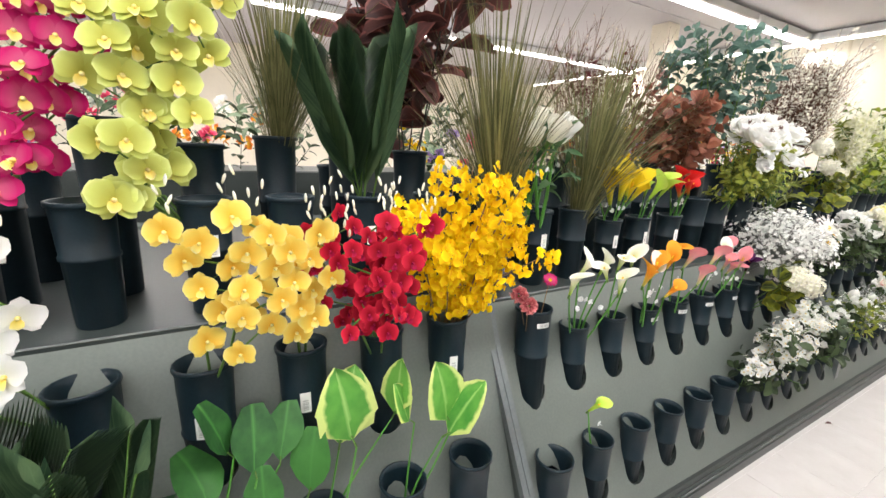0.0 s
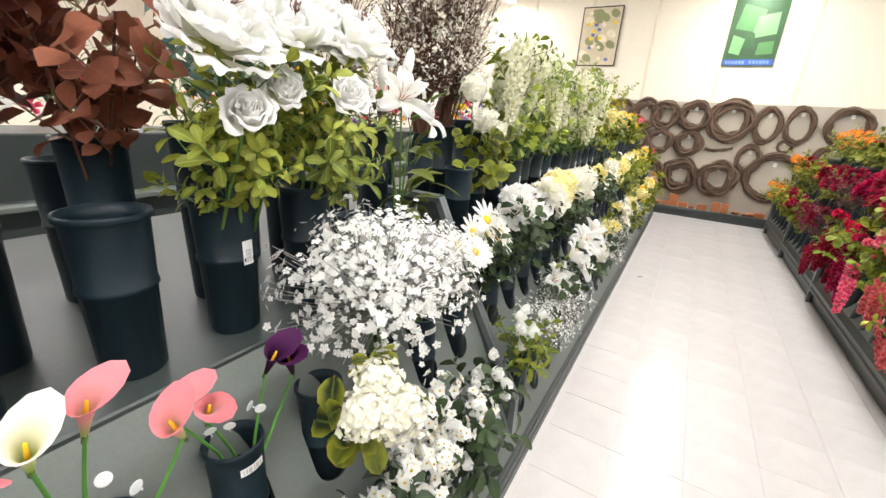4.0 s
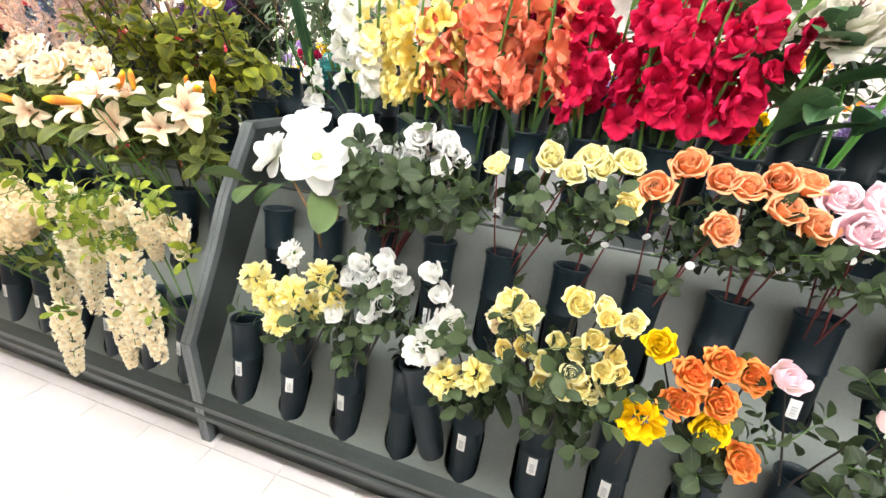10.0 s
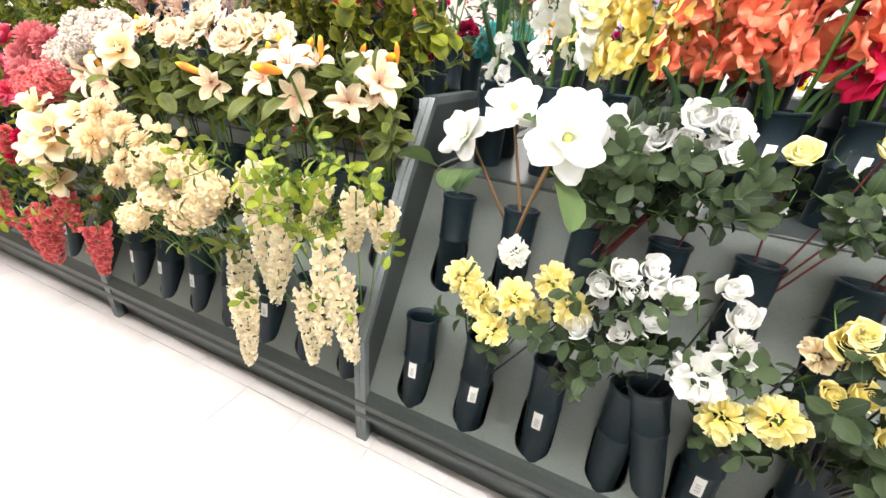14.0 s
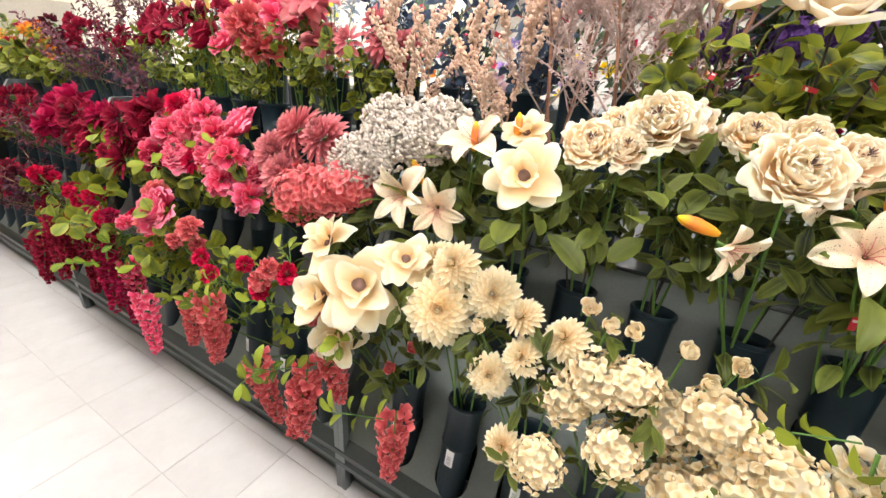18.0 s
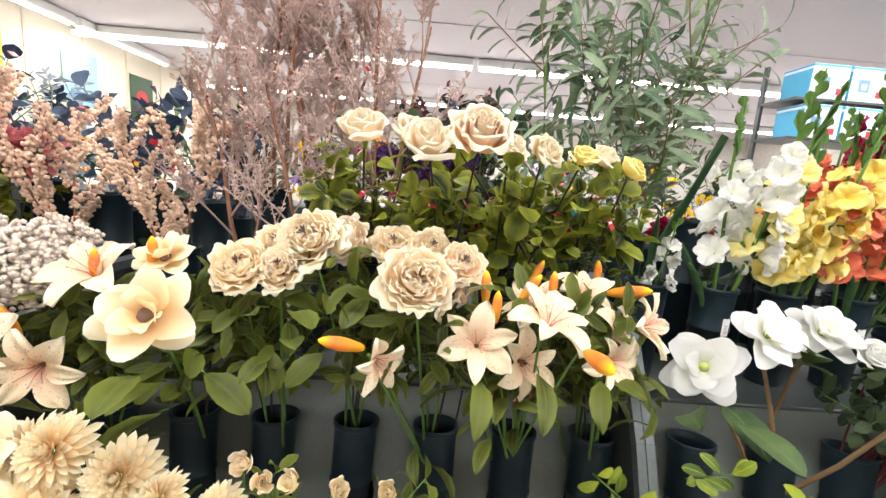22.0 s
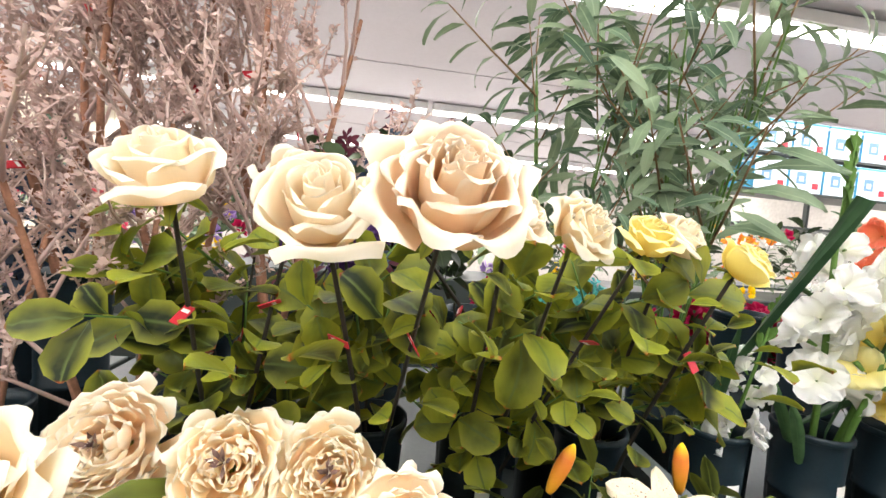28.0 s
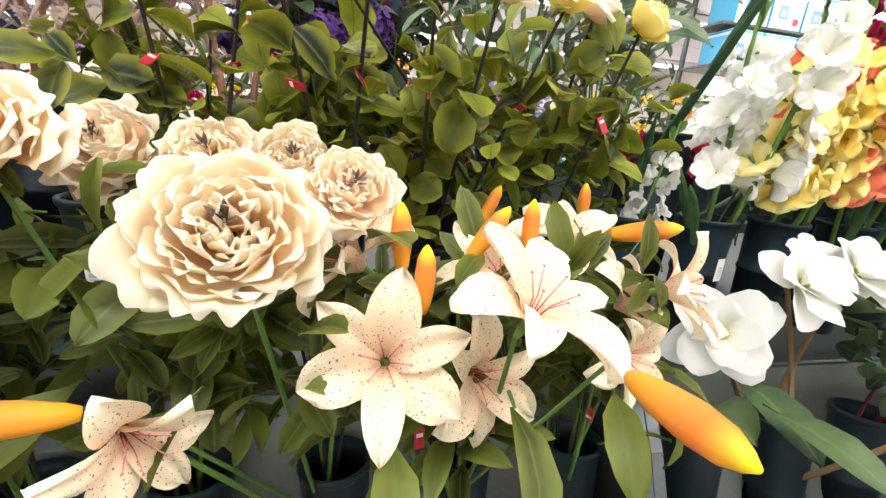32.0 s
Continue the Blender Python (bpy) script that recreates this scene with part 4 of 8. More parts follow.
def bouquet(name, label, mouth, heads, side=1, stem="green", thick=0.0035, leaf=None, leaves=0, lo=0.1, hi=0.8, spread=0.09, leafsize=1.0, face=(0.75, 0.65), single=False, category="artificial flowers", group="", tags=None, root=0.16):
    """A bunch of artificial flowers in a bucket. heads: (kind, colour, size, x, y, z[, axis]) in the world; leaves: sprigs on each stem."""
    mouth = Vector(mouth)
    t = thing(name, label, category, mouth, group)
    for h in heads:
        kind, col, size, x, y, z = h[:6]
        p = Vector((x, y, z)) - mouth
        axis = Vector(h[6]) if len(h) > 6 else Vector((-side * face[0] + jit(0.25), jit(0.45), face[1] + jit(0.2)))
        foot = Vector((jit(0.028), jit(0.028), -root))
        tip = p - axis.normalized() * size * (0.25 if kind not in ("raceme", "glad") else 0.0)
        s = part("stem", stem_mesh(stem, RND.randrange(5)), t, rod(foot, tip, thick, jit(3)))
        if kind:
            k = {"raceme": "flower_raceme", "bud": "flower_bud"}.get(kind, "flower_head")
            if kind == "raceme":
                axis = Vector((jit(0.22), jit(0.34), 1))
            part(k, head(kind, col, size, RND.randrange(2) if kind not in ("rose", "openrose", "peony", "lily", "carn") else RND.randrange(3), leaf or "lily"), s, toward(p, axis, 0.92 + RND.random() * 0.16, jit(3)))
        if tags:
            q = foot.lerp(tip, 0.72)
            part("hang_tag", tag_mesh(tags), s, toward(q + Vector((-side * 0.012, 0, 0)), (jit(0.5) - side * 0.5, jit(0.6), jit(0.5)), 1, jit(3)))
        joined = []
        for i in range(leaves):
            f = lo + (hi - lo) * (i + RND.random()) / max(leaves, 1)
            q = foot.lerp(tip, f)
            out = Vector((jit(1.0) - side * 0.35, jit(1.0), 0.25 + jit(0.35))).normalized()
            if single:
                q = q + out * spread * RND.random()
                m = Matrix.Translation(q) @ pose(0, 0, 0, jit(35), jit(35), math.degrees(math.atan2(out.y, out.x))) @ Matrix.Scale(leafsize * RND.uniform(0.7, 1.25), 4)
                part("leaf", one_leaf(leaf, RND.randrange(5)), s, m)
            else:
                joined.append((RND.randrange(4), toward(q + out * spread * 0.3, out + Vector((0, 0, 0.4)), leafsize * RND.uniform(0.8, 1.2), jit(3))))
        if joined and (mouth.y > 5.6 or len(heads) > 8):
            part("leaves", leafage(leaf, joined), s)
        else:
            for v, m in joined:
                part("leaf_sprig", sprig(leaf, v), s, m)
    return t


def tag_mesh(kind):
    key = ("tag", kind)
    if key not in CACHE:
        g = Geo()
        if kind == "clear":
            g.lathe([(0.001, -0.0012), (0.0095, -0.0012), (0.011, 0.0), (0.0095, 0.0012), (0.001, 0.0012)], 12)
            g.box(-0.0016, -0.0005, 0.006, 0.0016, 0.0005, 0.012, 0)
        else:
            g.box(-0.006, -0.001, -0.014, 0.006, 0.001, 0.014, 0, 0.0008)
            g.box(-0.004, -0.0014, -0.008, 0.004, 0.0014, -0.003, 1)
        CACHE[key] = g.mesh("hang_tag", [M_TAGW if kind == "clear" else M_TAGR, M_LABEL], False)
    return CACHE[key]


# ---- the room ----
Y_BACK, Y_WALL, X_LEFT, X_RIGHT = -7.0, 10.45, -12.5, 14.5
TILE = 0.3055
floor = solid("floor", Geo().box(X_LEFT, Y_BACK, -0.12, X_RIGHT, Y_WALL + 0.2, -0.004), [M_GROUT], "worn off-white vinyl tile floor of the shop", "floor", "structure")
ceil = Geo().box(X_LEFT, Y_BACK, CEIL, X_RIGHT, Y_WALL + 0.2, CEIL + 0.1)
for k in range(8):
    bx = X_LEFT + 0.05 + 3.8 * k
    ceil.box(bx, Y_BACK, CEIL - 0.012, bx + 0.05, Y_WALL, CEIL + 0.001)
solid("ceiling", ceil, [M_CEIL], "pale grey sheet ceiling with thin seams", "ceiling", "structure")
wall = new("wall_north", Geo().box(X_LEFT, Y_WALL, -0.1, X_RIGHT, Y_WALL + 0.18, CEIL + 0.1).mesh("wall_north", [M_WALL], False))
tagged(wall, "cream painted end wall with vertical battens", "wall", "", "structure")
bat = Geo().box(-0.025, -0.014, 1.92, 0.025, 0.0, CEIL - 0.02, 0, 0.005).mesh("batten", [M_BATTEN], False)
for k in range(-9, 13):
    part("batten", bat, wall, Matrix.Translation((-0.27 + 1.09 * k, Y_WALL, 0)))
for nm, b, lab in (("wall_south", (X_LEFT, Y_BACK - 0.2, -0.1, X_RIGHT, Y_BACK, CEIL), "plain dull grey-beige shop wall"), ("wall_west", (X_LEFT - 0.2, Y_BACK, -0.1, X_LEFT, Y_WALL, CEIL), "plain dull grey-beige shop wall"), ("wall_east", (X_RIGHT, Y_BACK, -0.1, X_RIGHT + 0.2, Y_WALL, CEIL), "plain dull grey-beige shop wall")):
    solid(nm, Geo().box(*b), [M_WALL if nm == "wall_west" else M_FARWALL], lab, "wall", "structure")

# rows of bare fluorescent fittings
g_fit = Geo().box(-0.10, -1.17, 3.63, 0.10, 1.17, CEIL - 0.012, 0, 0.02)
fit_me = g_fit.mesh("fitting", [M_CSTEEL], False)
tube_me = Geo().tube([(0, -1.14, 0), (0, 1.14, 0)], 0.019, 8).mesh("tube", [M_GLOW])
for lx in LAMP_ROWS:
    for k in range(7):
        t = thing("ceiling_light", "white strip light with two bare fluorescent tubes", "ceiling light", (lx, -5.4 + 2.42 * k, 0), "rows of strip lights")
        part("housing", fit_me, t)
        part("fluorescent_tube", tube_me, t, Matrix.Translation((-0.055, 0, 3.605)))
        part("fluorescent_tube", tube_me, t, Matrix.Translation((0.055, 0, 3.605)))
for k in range(9):
    t = thing("ceiling_light", "white strip light along the top of the end wall", "ceiling light", Matrix.Translation((-10.5 + 2.42 * k, 9.9, 0)) @ Matrix.Rotation(1.5708, 4, "Z"), "strip lights at the wall")
    part("housing", fit_me, t)
    part("fluorescent_tube", tube_me, t, Matrix.Translation((0, 0, 3.605)))
col = Geo().box(-0.17, -0.17, 0, 0.17, 0.17, CEIL, 0, 0.015).box(-0.2, -0.2, 0, 0.2, 0.2, 0.12, 0, 0.01)
solid("column", col, [M_WALL], "square cream column up to the ceiling", "column", "structure", at=Matrix.Translation((-5.2, 7.4, 0)))

# end wall: panel with grapevine wreaths above a low plinth
wp = solid("wall_panel", Geo().box(-3.4, Y_WALL - 0.035, 0.12, 2.6, Y_WALL - 0.002, 1.92, 0, 0.006), [M_PANEL], "beige pegboard panel behind the wreaths", "wall panel", "structure")
pl = Geo().box(-3.4, 10.08, 0.0, 2.6, Y_WALL - 0.036, 0.10, 0, 0.008).box(-3.4, 10.06, 0.10, 2.6, 10.10, 0.16, 0, 0.008)
solid("plinth", pl, [M_FRAME], "low dark green display plinth along the wall", "plinth", "structure")


def wreath(x, z, r, thick, oval=1.0, tone=0):
    g = Geo()
    rr = random.Random(int(x * 100) * 7 + int(z * 100))
    for k in range(14):
        ph, tw, amp = rr.uniform(0, 6.28), rr.choice((3, 4, 5, -3, -4)), thick * rr.uniform(0.2, 1.1)
        pts = []
        for i in range(31):
            a = 2 * math.pi * i / 30
            q = r + amp * math.cos(ph) + 0.3 * thick * math.cos(tw * a + ph) + rr.uniform(-0.006, 0.006)
            pts.append((q * math.cos(a) * oval, amp * 0.8 * math.sin(ph) + 0.2 * thick * math.sin(tw * a + ph) + rr.uniform(-0.006, 0.006), q * math.sin(a)))
        g.tube(pts, thick * 0.38, 5, 0, False)
    for k in range(9):
        a = rr.uniform(0, 6.28)
        c = Vector((r * math.cos(a) * oval, -thick * 0.5, r * math.sin(a)))
        d = Vector((rr.uniform(-1, 1), -0.5, rr.uniform(-1, 1))).normalized()
        g.tube([c, c + d * 0.05, c + d * 0.09 + Vector((0, 0, 0.02))], [0.005, 0.004, 0.002], 4)
    t = thing("wreath", "brown twisted grapevine wreath on the wall panel", "wreath", (x, Y_WALL - 0.04 - thick * 0.95, z), "wreaths on the panel")
    part("vine_ring", g.mesh("vine_ring", [M_VINE]), t)
    lg = Geo().box(-0.022, -0.004, -0.03, 0.022, 0, 0.03, 0, 0.001).box(-0.015, -0.005, -0.012, 0.015, -0.003, -0.006, 1).box(-0.015, -0.005, 0.004, 0.015, -0.003, 0.010, 1)
    part("hang_tag", lg.mesh("wreath_tag", [M_LABEL, M_INK], False), t, Matrix.Translation((0, -thick * 0.2, r * 0.62)), "small white paper tag")


for x, z, r, th, ov in ((-1.62, 1.68, 0.19, 0.055, 1), (-1.22, 1.68, 0.19, 0.06, 1), (-0.9, 1.68, 0.19, 0.06, 1), (-0.44, 1.69, 0.19, 0.06, 1), (0.09, 1.64, 0.26, 0.07, 1), (0.59, 1.60, 0.25, 0.04, 0.62), (0.99, 1.62, 0.26, 0.04, 0.62), (1.56, 1.64, 0.24, 0.05, 1),
                        (-1.25, 1.24, 0.16, 0.055, 1), (-0.9, 1.24, 0.18, 0.055, 1), (-0.45, 1.24, 0.17, 0.05, 1), (0.47, 1.05, 0.2, 0.04, 0.75), (0.89, 1.30, 0.09, 0.015, 1), (1.5, 1.15, 0.2, 0.05, 1),
                        (-1.4, 0.72, 0.20, 0.06, 1), (-0.98, 0.70, 0.20, 0.06, 1), (-0.46, 0.67, 0.22, 0.07, 1), (0.11, 0.70, 0.24, 0.075, 1), (0.84, 0.80, 0.33, 0.05, 1)):
    wreath(x, z, r, th, ov)
tw = thing("vine_swag", "short brown bundle of grapevine twigs on the panel", "vine swag", (0.02, Y_WALL - 0.08, 1.17))
for k in range(7):
    part("twig", Geo().tube([(-0.2, jit(0.02), jit(0.02)), (-0.06, jit(0.02), -0.015 + jit(0.025)), (0.08, jit(0.02), 0.01 + jit(0.025)), (0.2, jit(0.02), 0.04 + jit(0.03))], [0.008, 0.011, 0.011, 0.005], 5).mesh("twig", [M_VINE]), tw)


def flowerpot(x, y, h, r, tilt=0.0):
    p = [(r * 0.68, 0), (r * 0.9, h * 0.72), (r, h * 0.72), (r * 1.02, h), (r * 0.92, h), (r * 0.80, h * 0.7), (r * 0.6, 0.012), (0.001, 0.012)]
    g = Geo().lathe(p, 18)
    t = thing("flower_pot", "small unglazed terracotta flower pot on the plinth", "flower pot", Matrix.Translation((x, y, 0.10)), "terracotta pots")
    part("pot", g.mesh("pot", [M_TERRA]), t)


def brick_block(x, y, h, w):
    g = Geo().box(-w / 2, -0.045, 0, w / 2, 0.045, h, 0, 0.006)
    for k in range(3):
        g.box(-w * 0.3, -0.049, h * (0.2 + 0.25 * k), w * 0.3, -0.044, h * (0.2 + 0.25 * k) + h * 0.05, 0)
    t = thing("clay_block", "upright terracotta clay block with grooves, on the plinth", "clay block", (x, y, 0.10), "terracotta pots")
    part("block", g.mesh("block", [M_TERRA], False), t)


for x, h, w in ((-0.56, 0.12, 0.13), (-0.45, 0.25, 0.15), (-0.29, 0.13, 0.14), (0.0, 0.13, 0.15), (0.20, 0.2, 0.11), (0.33, 0.2, 0.11), (-0.9, 0.16, 0.14), (0.83, 0.12, 0.14)):
    brick_block(x, 10.24 + jit(0.02), h, w)
for x, h, r in ((-0.15, 0.08, 0.05), (0.5, 0.09, 0.055), (0.64, 0.08, 0.05), (0.72, 0.1, 0.055), (-0.72, 0.1, 0.06), (1.0, 0.12, 0.06), (-1.1, 0.12, 0.06)):
    flowerpot(x, 10.26, h, r)


# posters, each a thin hardboard sheet with raised coloured shapes
def poster(x0, x1, z0, z1, label, ground, shapes, words=True):
    w, h = x1 - x0, z1 - z0
    t = thing("poster", label, "poster", (x0, Y_WALL - 0.03, z0), "posters on the end wall")
    part("sheet", Geo().box(0, 0, 0, w, 0.014, h, 0, 0.003).mesh("sheet", [ground], False), t)
    n = 0
    for mat, poly in shapes:
        n += 1
        g = Geo()
        front = -0.002 - 0.0006 * n
        pts = [(u * w, front, v * h) for u, v in poly]
        g.face(pts)
        for i in range(len(pts)):
            a, b = pts[i], pts[(i + 1) % len(pts)]
            g.face([a, b, (b[0], 0.002, b[2]), (a[0], 0.002, a[2])])
        part("printed_shape", g.mesh("printed_shape", [mat], False), t)
    if words:
        g = Geo().box(0.02 * w, -0.002, 0.015 * h, 0.98 * w, 0.002, 0.10 * h)
        part("caption_band", g.mesh("caption_band", [M_BLUE], False), t)
        g = Geo()
        for k in range(6):
            g.box((0.07 + 0.065 * k) * w, -0.004, 0.035 * h, (0.12 + 0.065 * k) * w, -0.001, 0.08 * h)
            g.box((0.53 + 0.065 * k) * w, -0.004, 0.035 * h, (0.58 + 0.065 * k) * w, -0.001, 0.08 * h)
        part("lettering", g.mesh("lettering", [PLBLUE], False), t)


PLBLUE = plain("poster_light_blue", (0.16, 0.28, 0.66), 0.4)
PGREEN = [plain("poster_green_a", (0.03, 0.08, 0.03), 0.45), plain("poster_green_b", (0.08, 0.22, 0.07), 0.45), plain("poster_green_c", (0.17, 0.36, 0.15), 0.45), plain("poster_green_d", (0.03, 0.10, 0.03), 0.45)]
PTERRA = [plain("poster_terra_a", (0.50, 0.12, 0.03), 0.45), plain("poster_terra_b", (0.68, 0.22, 0.07), 0.45), plain("poster_terra_c", (0.22, 0.04, 0.015), 0.45), plain("poster_terra_d", (0.80, 0.36, 0.16), 0.45)]
PFLOW = [plain("poster_pink", (0.72, 0.20, 0.36), 0.45), plain("poster_white", (0.80, 0.78, 0.76), 0.45), plain("poster_red", (0.60, 0.03, 0.04), 0.45), plain("poster_orange", (0.75, 0.25, 0.04), 0.45), plain("poster_dark", (0.06, 0.05, 0.05), 0.45), plain("poster_rose", (0.82, 0.42, 0.52), 0.45)]
PYEL = [plain("poster_yellow", (0.82, 0.58, 0.03), 0.45), plain("poster_pale_yellow", (0.84, 0.72, 0.30), 0.45)]
PSKY = [plain("poster_sky", (0.30, 0.52, 0.66), 0.45), plain("poster_sky_dark", (0.10, 0.20, 0.34), 0.45)]


def disc(cx, cz, r, asp=0.7, n=14, wob=0.0):
    return [(cx + r * (1 + wob * math.sin(5 * i)) * math.cos(2 * math.pi * i / n), cz + r * asp * (1 + wob * math.sin(5 * i)) * math.sin(2 * math.pi * i / n)) for i in range(n)]


poster(-0.26, 0.43, 2.48, 3.47, "poster of green floral foam blocks with a blue caption band", PGREEN[3], [
    (PGREEN[0], [(0.05, 0.14), (0.95, 0.14), (0.95, 0.96), (0.05, 0.96)]), (PGREEN[1], [(0.10, 0.55), (0.55, 0.48), (0.62, 0.80), (0.18, 0.9)]), (PGREEN[2], [(0.45, 0.40), (0.9, 0.46), (0.88, 0.76), (0.5, 0.72)]),
    (PGREEN[3], [(0.30, 0.28), (0.58, 0.24), (0.5, 0.48), (0.34, 0.5)]), (PGREEN[2], [(0.08, 0.2), (0.3, 0.16), (0.34, 0.4), (0.1, 0.46)]), (PGREEN[1], [(0.6, 0.16), (0.92, 0.18), (0.9, 0.36), (0.62, 0.34)])])
poster(2.17, 2.86, 2.475, 3.47, "poster of terracotta pots with a blue caption band", PTERRA[2], [
    (PTERRA[0], [(0.04, 0.14), (0.96, 0.14), (0.96, 0.97), (0.04, 0.97)]), (PTERRA[2], disc(0.3, 0.52, 0.24)), (PTERRA[1], disc(0.34, 0.56, 0.22)), (PTERRA[2], disc(0.34, 0.58, 0.15)), (PTERRA[1], disc(0.62, 0.84, 0.25)), (PTERRA[2], disc(0.62, 0.86, 0.17)),
    (PTERRA[3], disc(0.32, 0.26, 0.22)), (PTERRA[0], disc(0.32, 0.28, 0.15)), (PTERRA[1], [(0.58, 0.2), (0.9, 0.22), (0.86, 0.5), (0.66, 0.48)]), (PTERRA[3], disc(0.76, 0.48, 0.14))])
fl = []
fr = random.Random(5)
for k in range(48):
    cx, cz, r = fr.uniform(0.10, 0.90), fr.uniform(0.08, 0.93), fr.uniform(0.09, 0.17)
    fl.append((PFLOW[fr.choice((0, 0, 1, 1, 2, 5, 5))], disc(cx, cz, r, 0.68, 15, 0.12)))
    fl.append((PFLOW[fr.choice((0, 2, 5, 1))], disc(cx, cz, r * 0.45, 0.68, 9, 0.1)))
poster(4.55, 5.22, 2.44, 3.47, "poster crowded with pink, white and red flowers", PFLOW[4], fl, False)
poster(6.22, 6.98, 2.32, 3.42, "plain yellow poster with a faint flower pattern", PYEL[0], [(PYEL[1], disc(fr.uniform(0.2, 0.8), fr.uniform(0.15, 0.85), 0.16, 0.68, 13, 0.25)) for _ in range(9)], False)
poster(7.98, 8.75, 2.40, 3.36, "pale blue poster with a dark bottle shape", PSKY[0], [(PSKY[1], [(0.1, 0.1), (0.9, 0.08), (0.85, 0.22), (0.2, 0.3)])], False)
poster(9.6, 10.3, 2.4, 3.3, "dark green and red poster", PGREEN[0], [(PFLOW[2], disc(0.5, 0.5, 0.25))], False)
PMEAD = [plain("poster_beige", (0.60, 0.52, 0.36), 0.45), plain("poster_olive", (0.24, 0.25, 0.12), 0.45), plain("poster_violet", (0.16, 0.17, 0.42), 0.45), plain("poster_cream", (0.74, 0.66, 0.50), 0.45)]
poster(-2.62, -1.92, 2.48, 3.47, "beige poster of a meadow with small yellow and violet flowers", M_BLACK, [(PMEAD[0], [(0.03, 0.02), (0.97, 0.02), (0.97, 0.98), (0.03, 0.98)])] + [(PMEAD[fr.choice((1, 1, 3))], disc(fr.uniform(0.15, 0.85), fr.uniform(0.12, 0.9), 0.11, 0.7, 9, 0.2)) for _ in range(14)] + [((PYEL[0], PMEAD[2], PMEAD[3])[k % 3], disc(fr.uniform(0.1, 0.9), fr.uniform(0.1, 0.9), 0.05, 0.7, 8, 0.2)) for k in range(16)], False)

# ---- display racks ----
TH = 0.018
SIDES = {
    1: dict(foot=0.875, b0=(0.022, 0.235), b1=(0.455, 0.955), rows=((0.115, 0.56, 0.252), (0.332, 0.91, 0.60)), top=(0.62, 0.80, 0.99), panel=((0, 0), (0, 0.47), (0.165, 0.77), (0.25, 0.945), (0.41, 1.19), (0.80, 1.19))),
    -1: dict(foot=0.745, b0=(-0.022, 0.13), b1=(0.355, 0.955), rows=((0.07, 0.455, 0.215), (0.252, 0.84, 0.60)), top=(0.455, 0.66, 0.88), panel=((0, 0), (0.01, 0.36), (0.27, 0.81), (0.44, 1.15), (0.88, 1.15))),
}
SHELF_Z, SHELF_D = 0.955, 1.25
for q in SIDES.values():
    q["shelf"] = SHELF_Z
TALL = dict(SIDES[-1], b1=(0.355, 1.03), rows=((0.09, 0.59, 0.28), (0.27, 0.965, 0.67)), shelf=1.03)


def bay(side, y):
    """The measures of the bay at y; the first bay on the left is taller."""
    return TALL if side < 0 and y < 0.80 else SIDES[side]


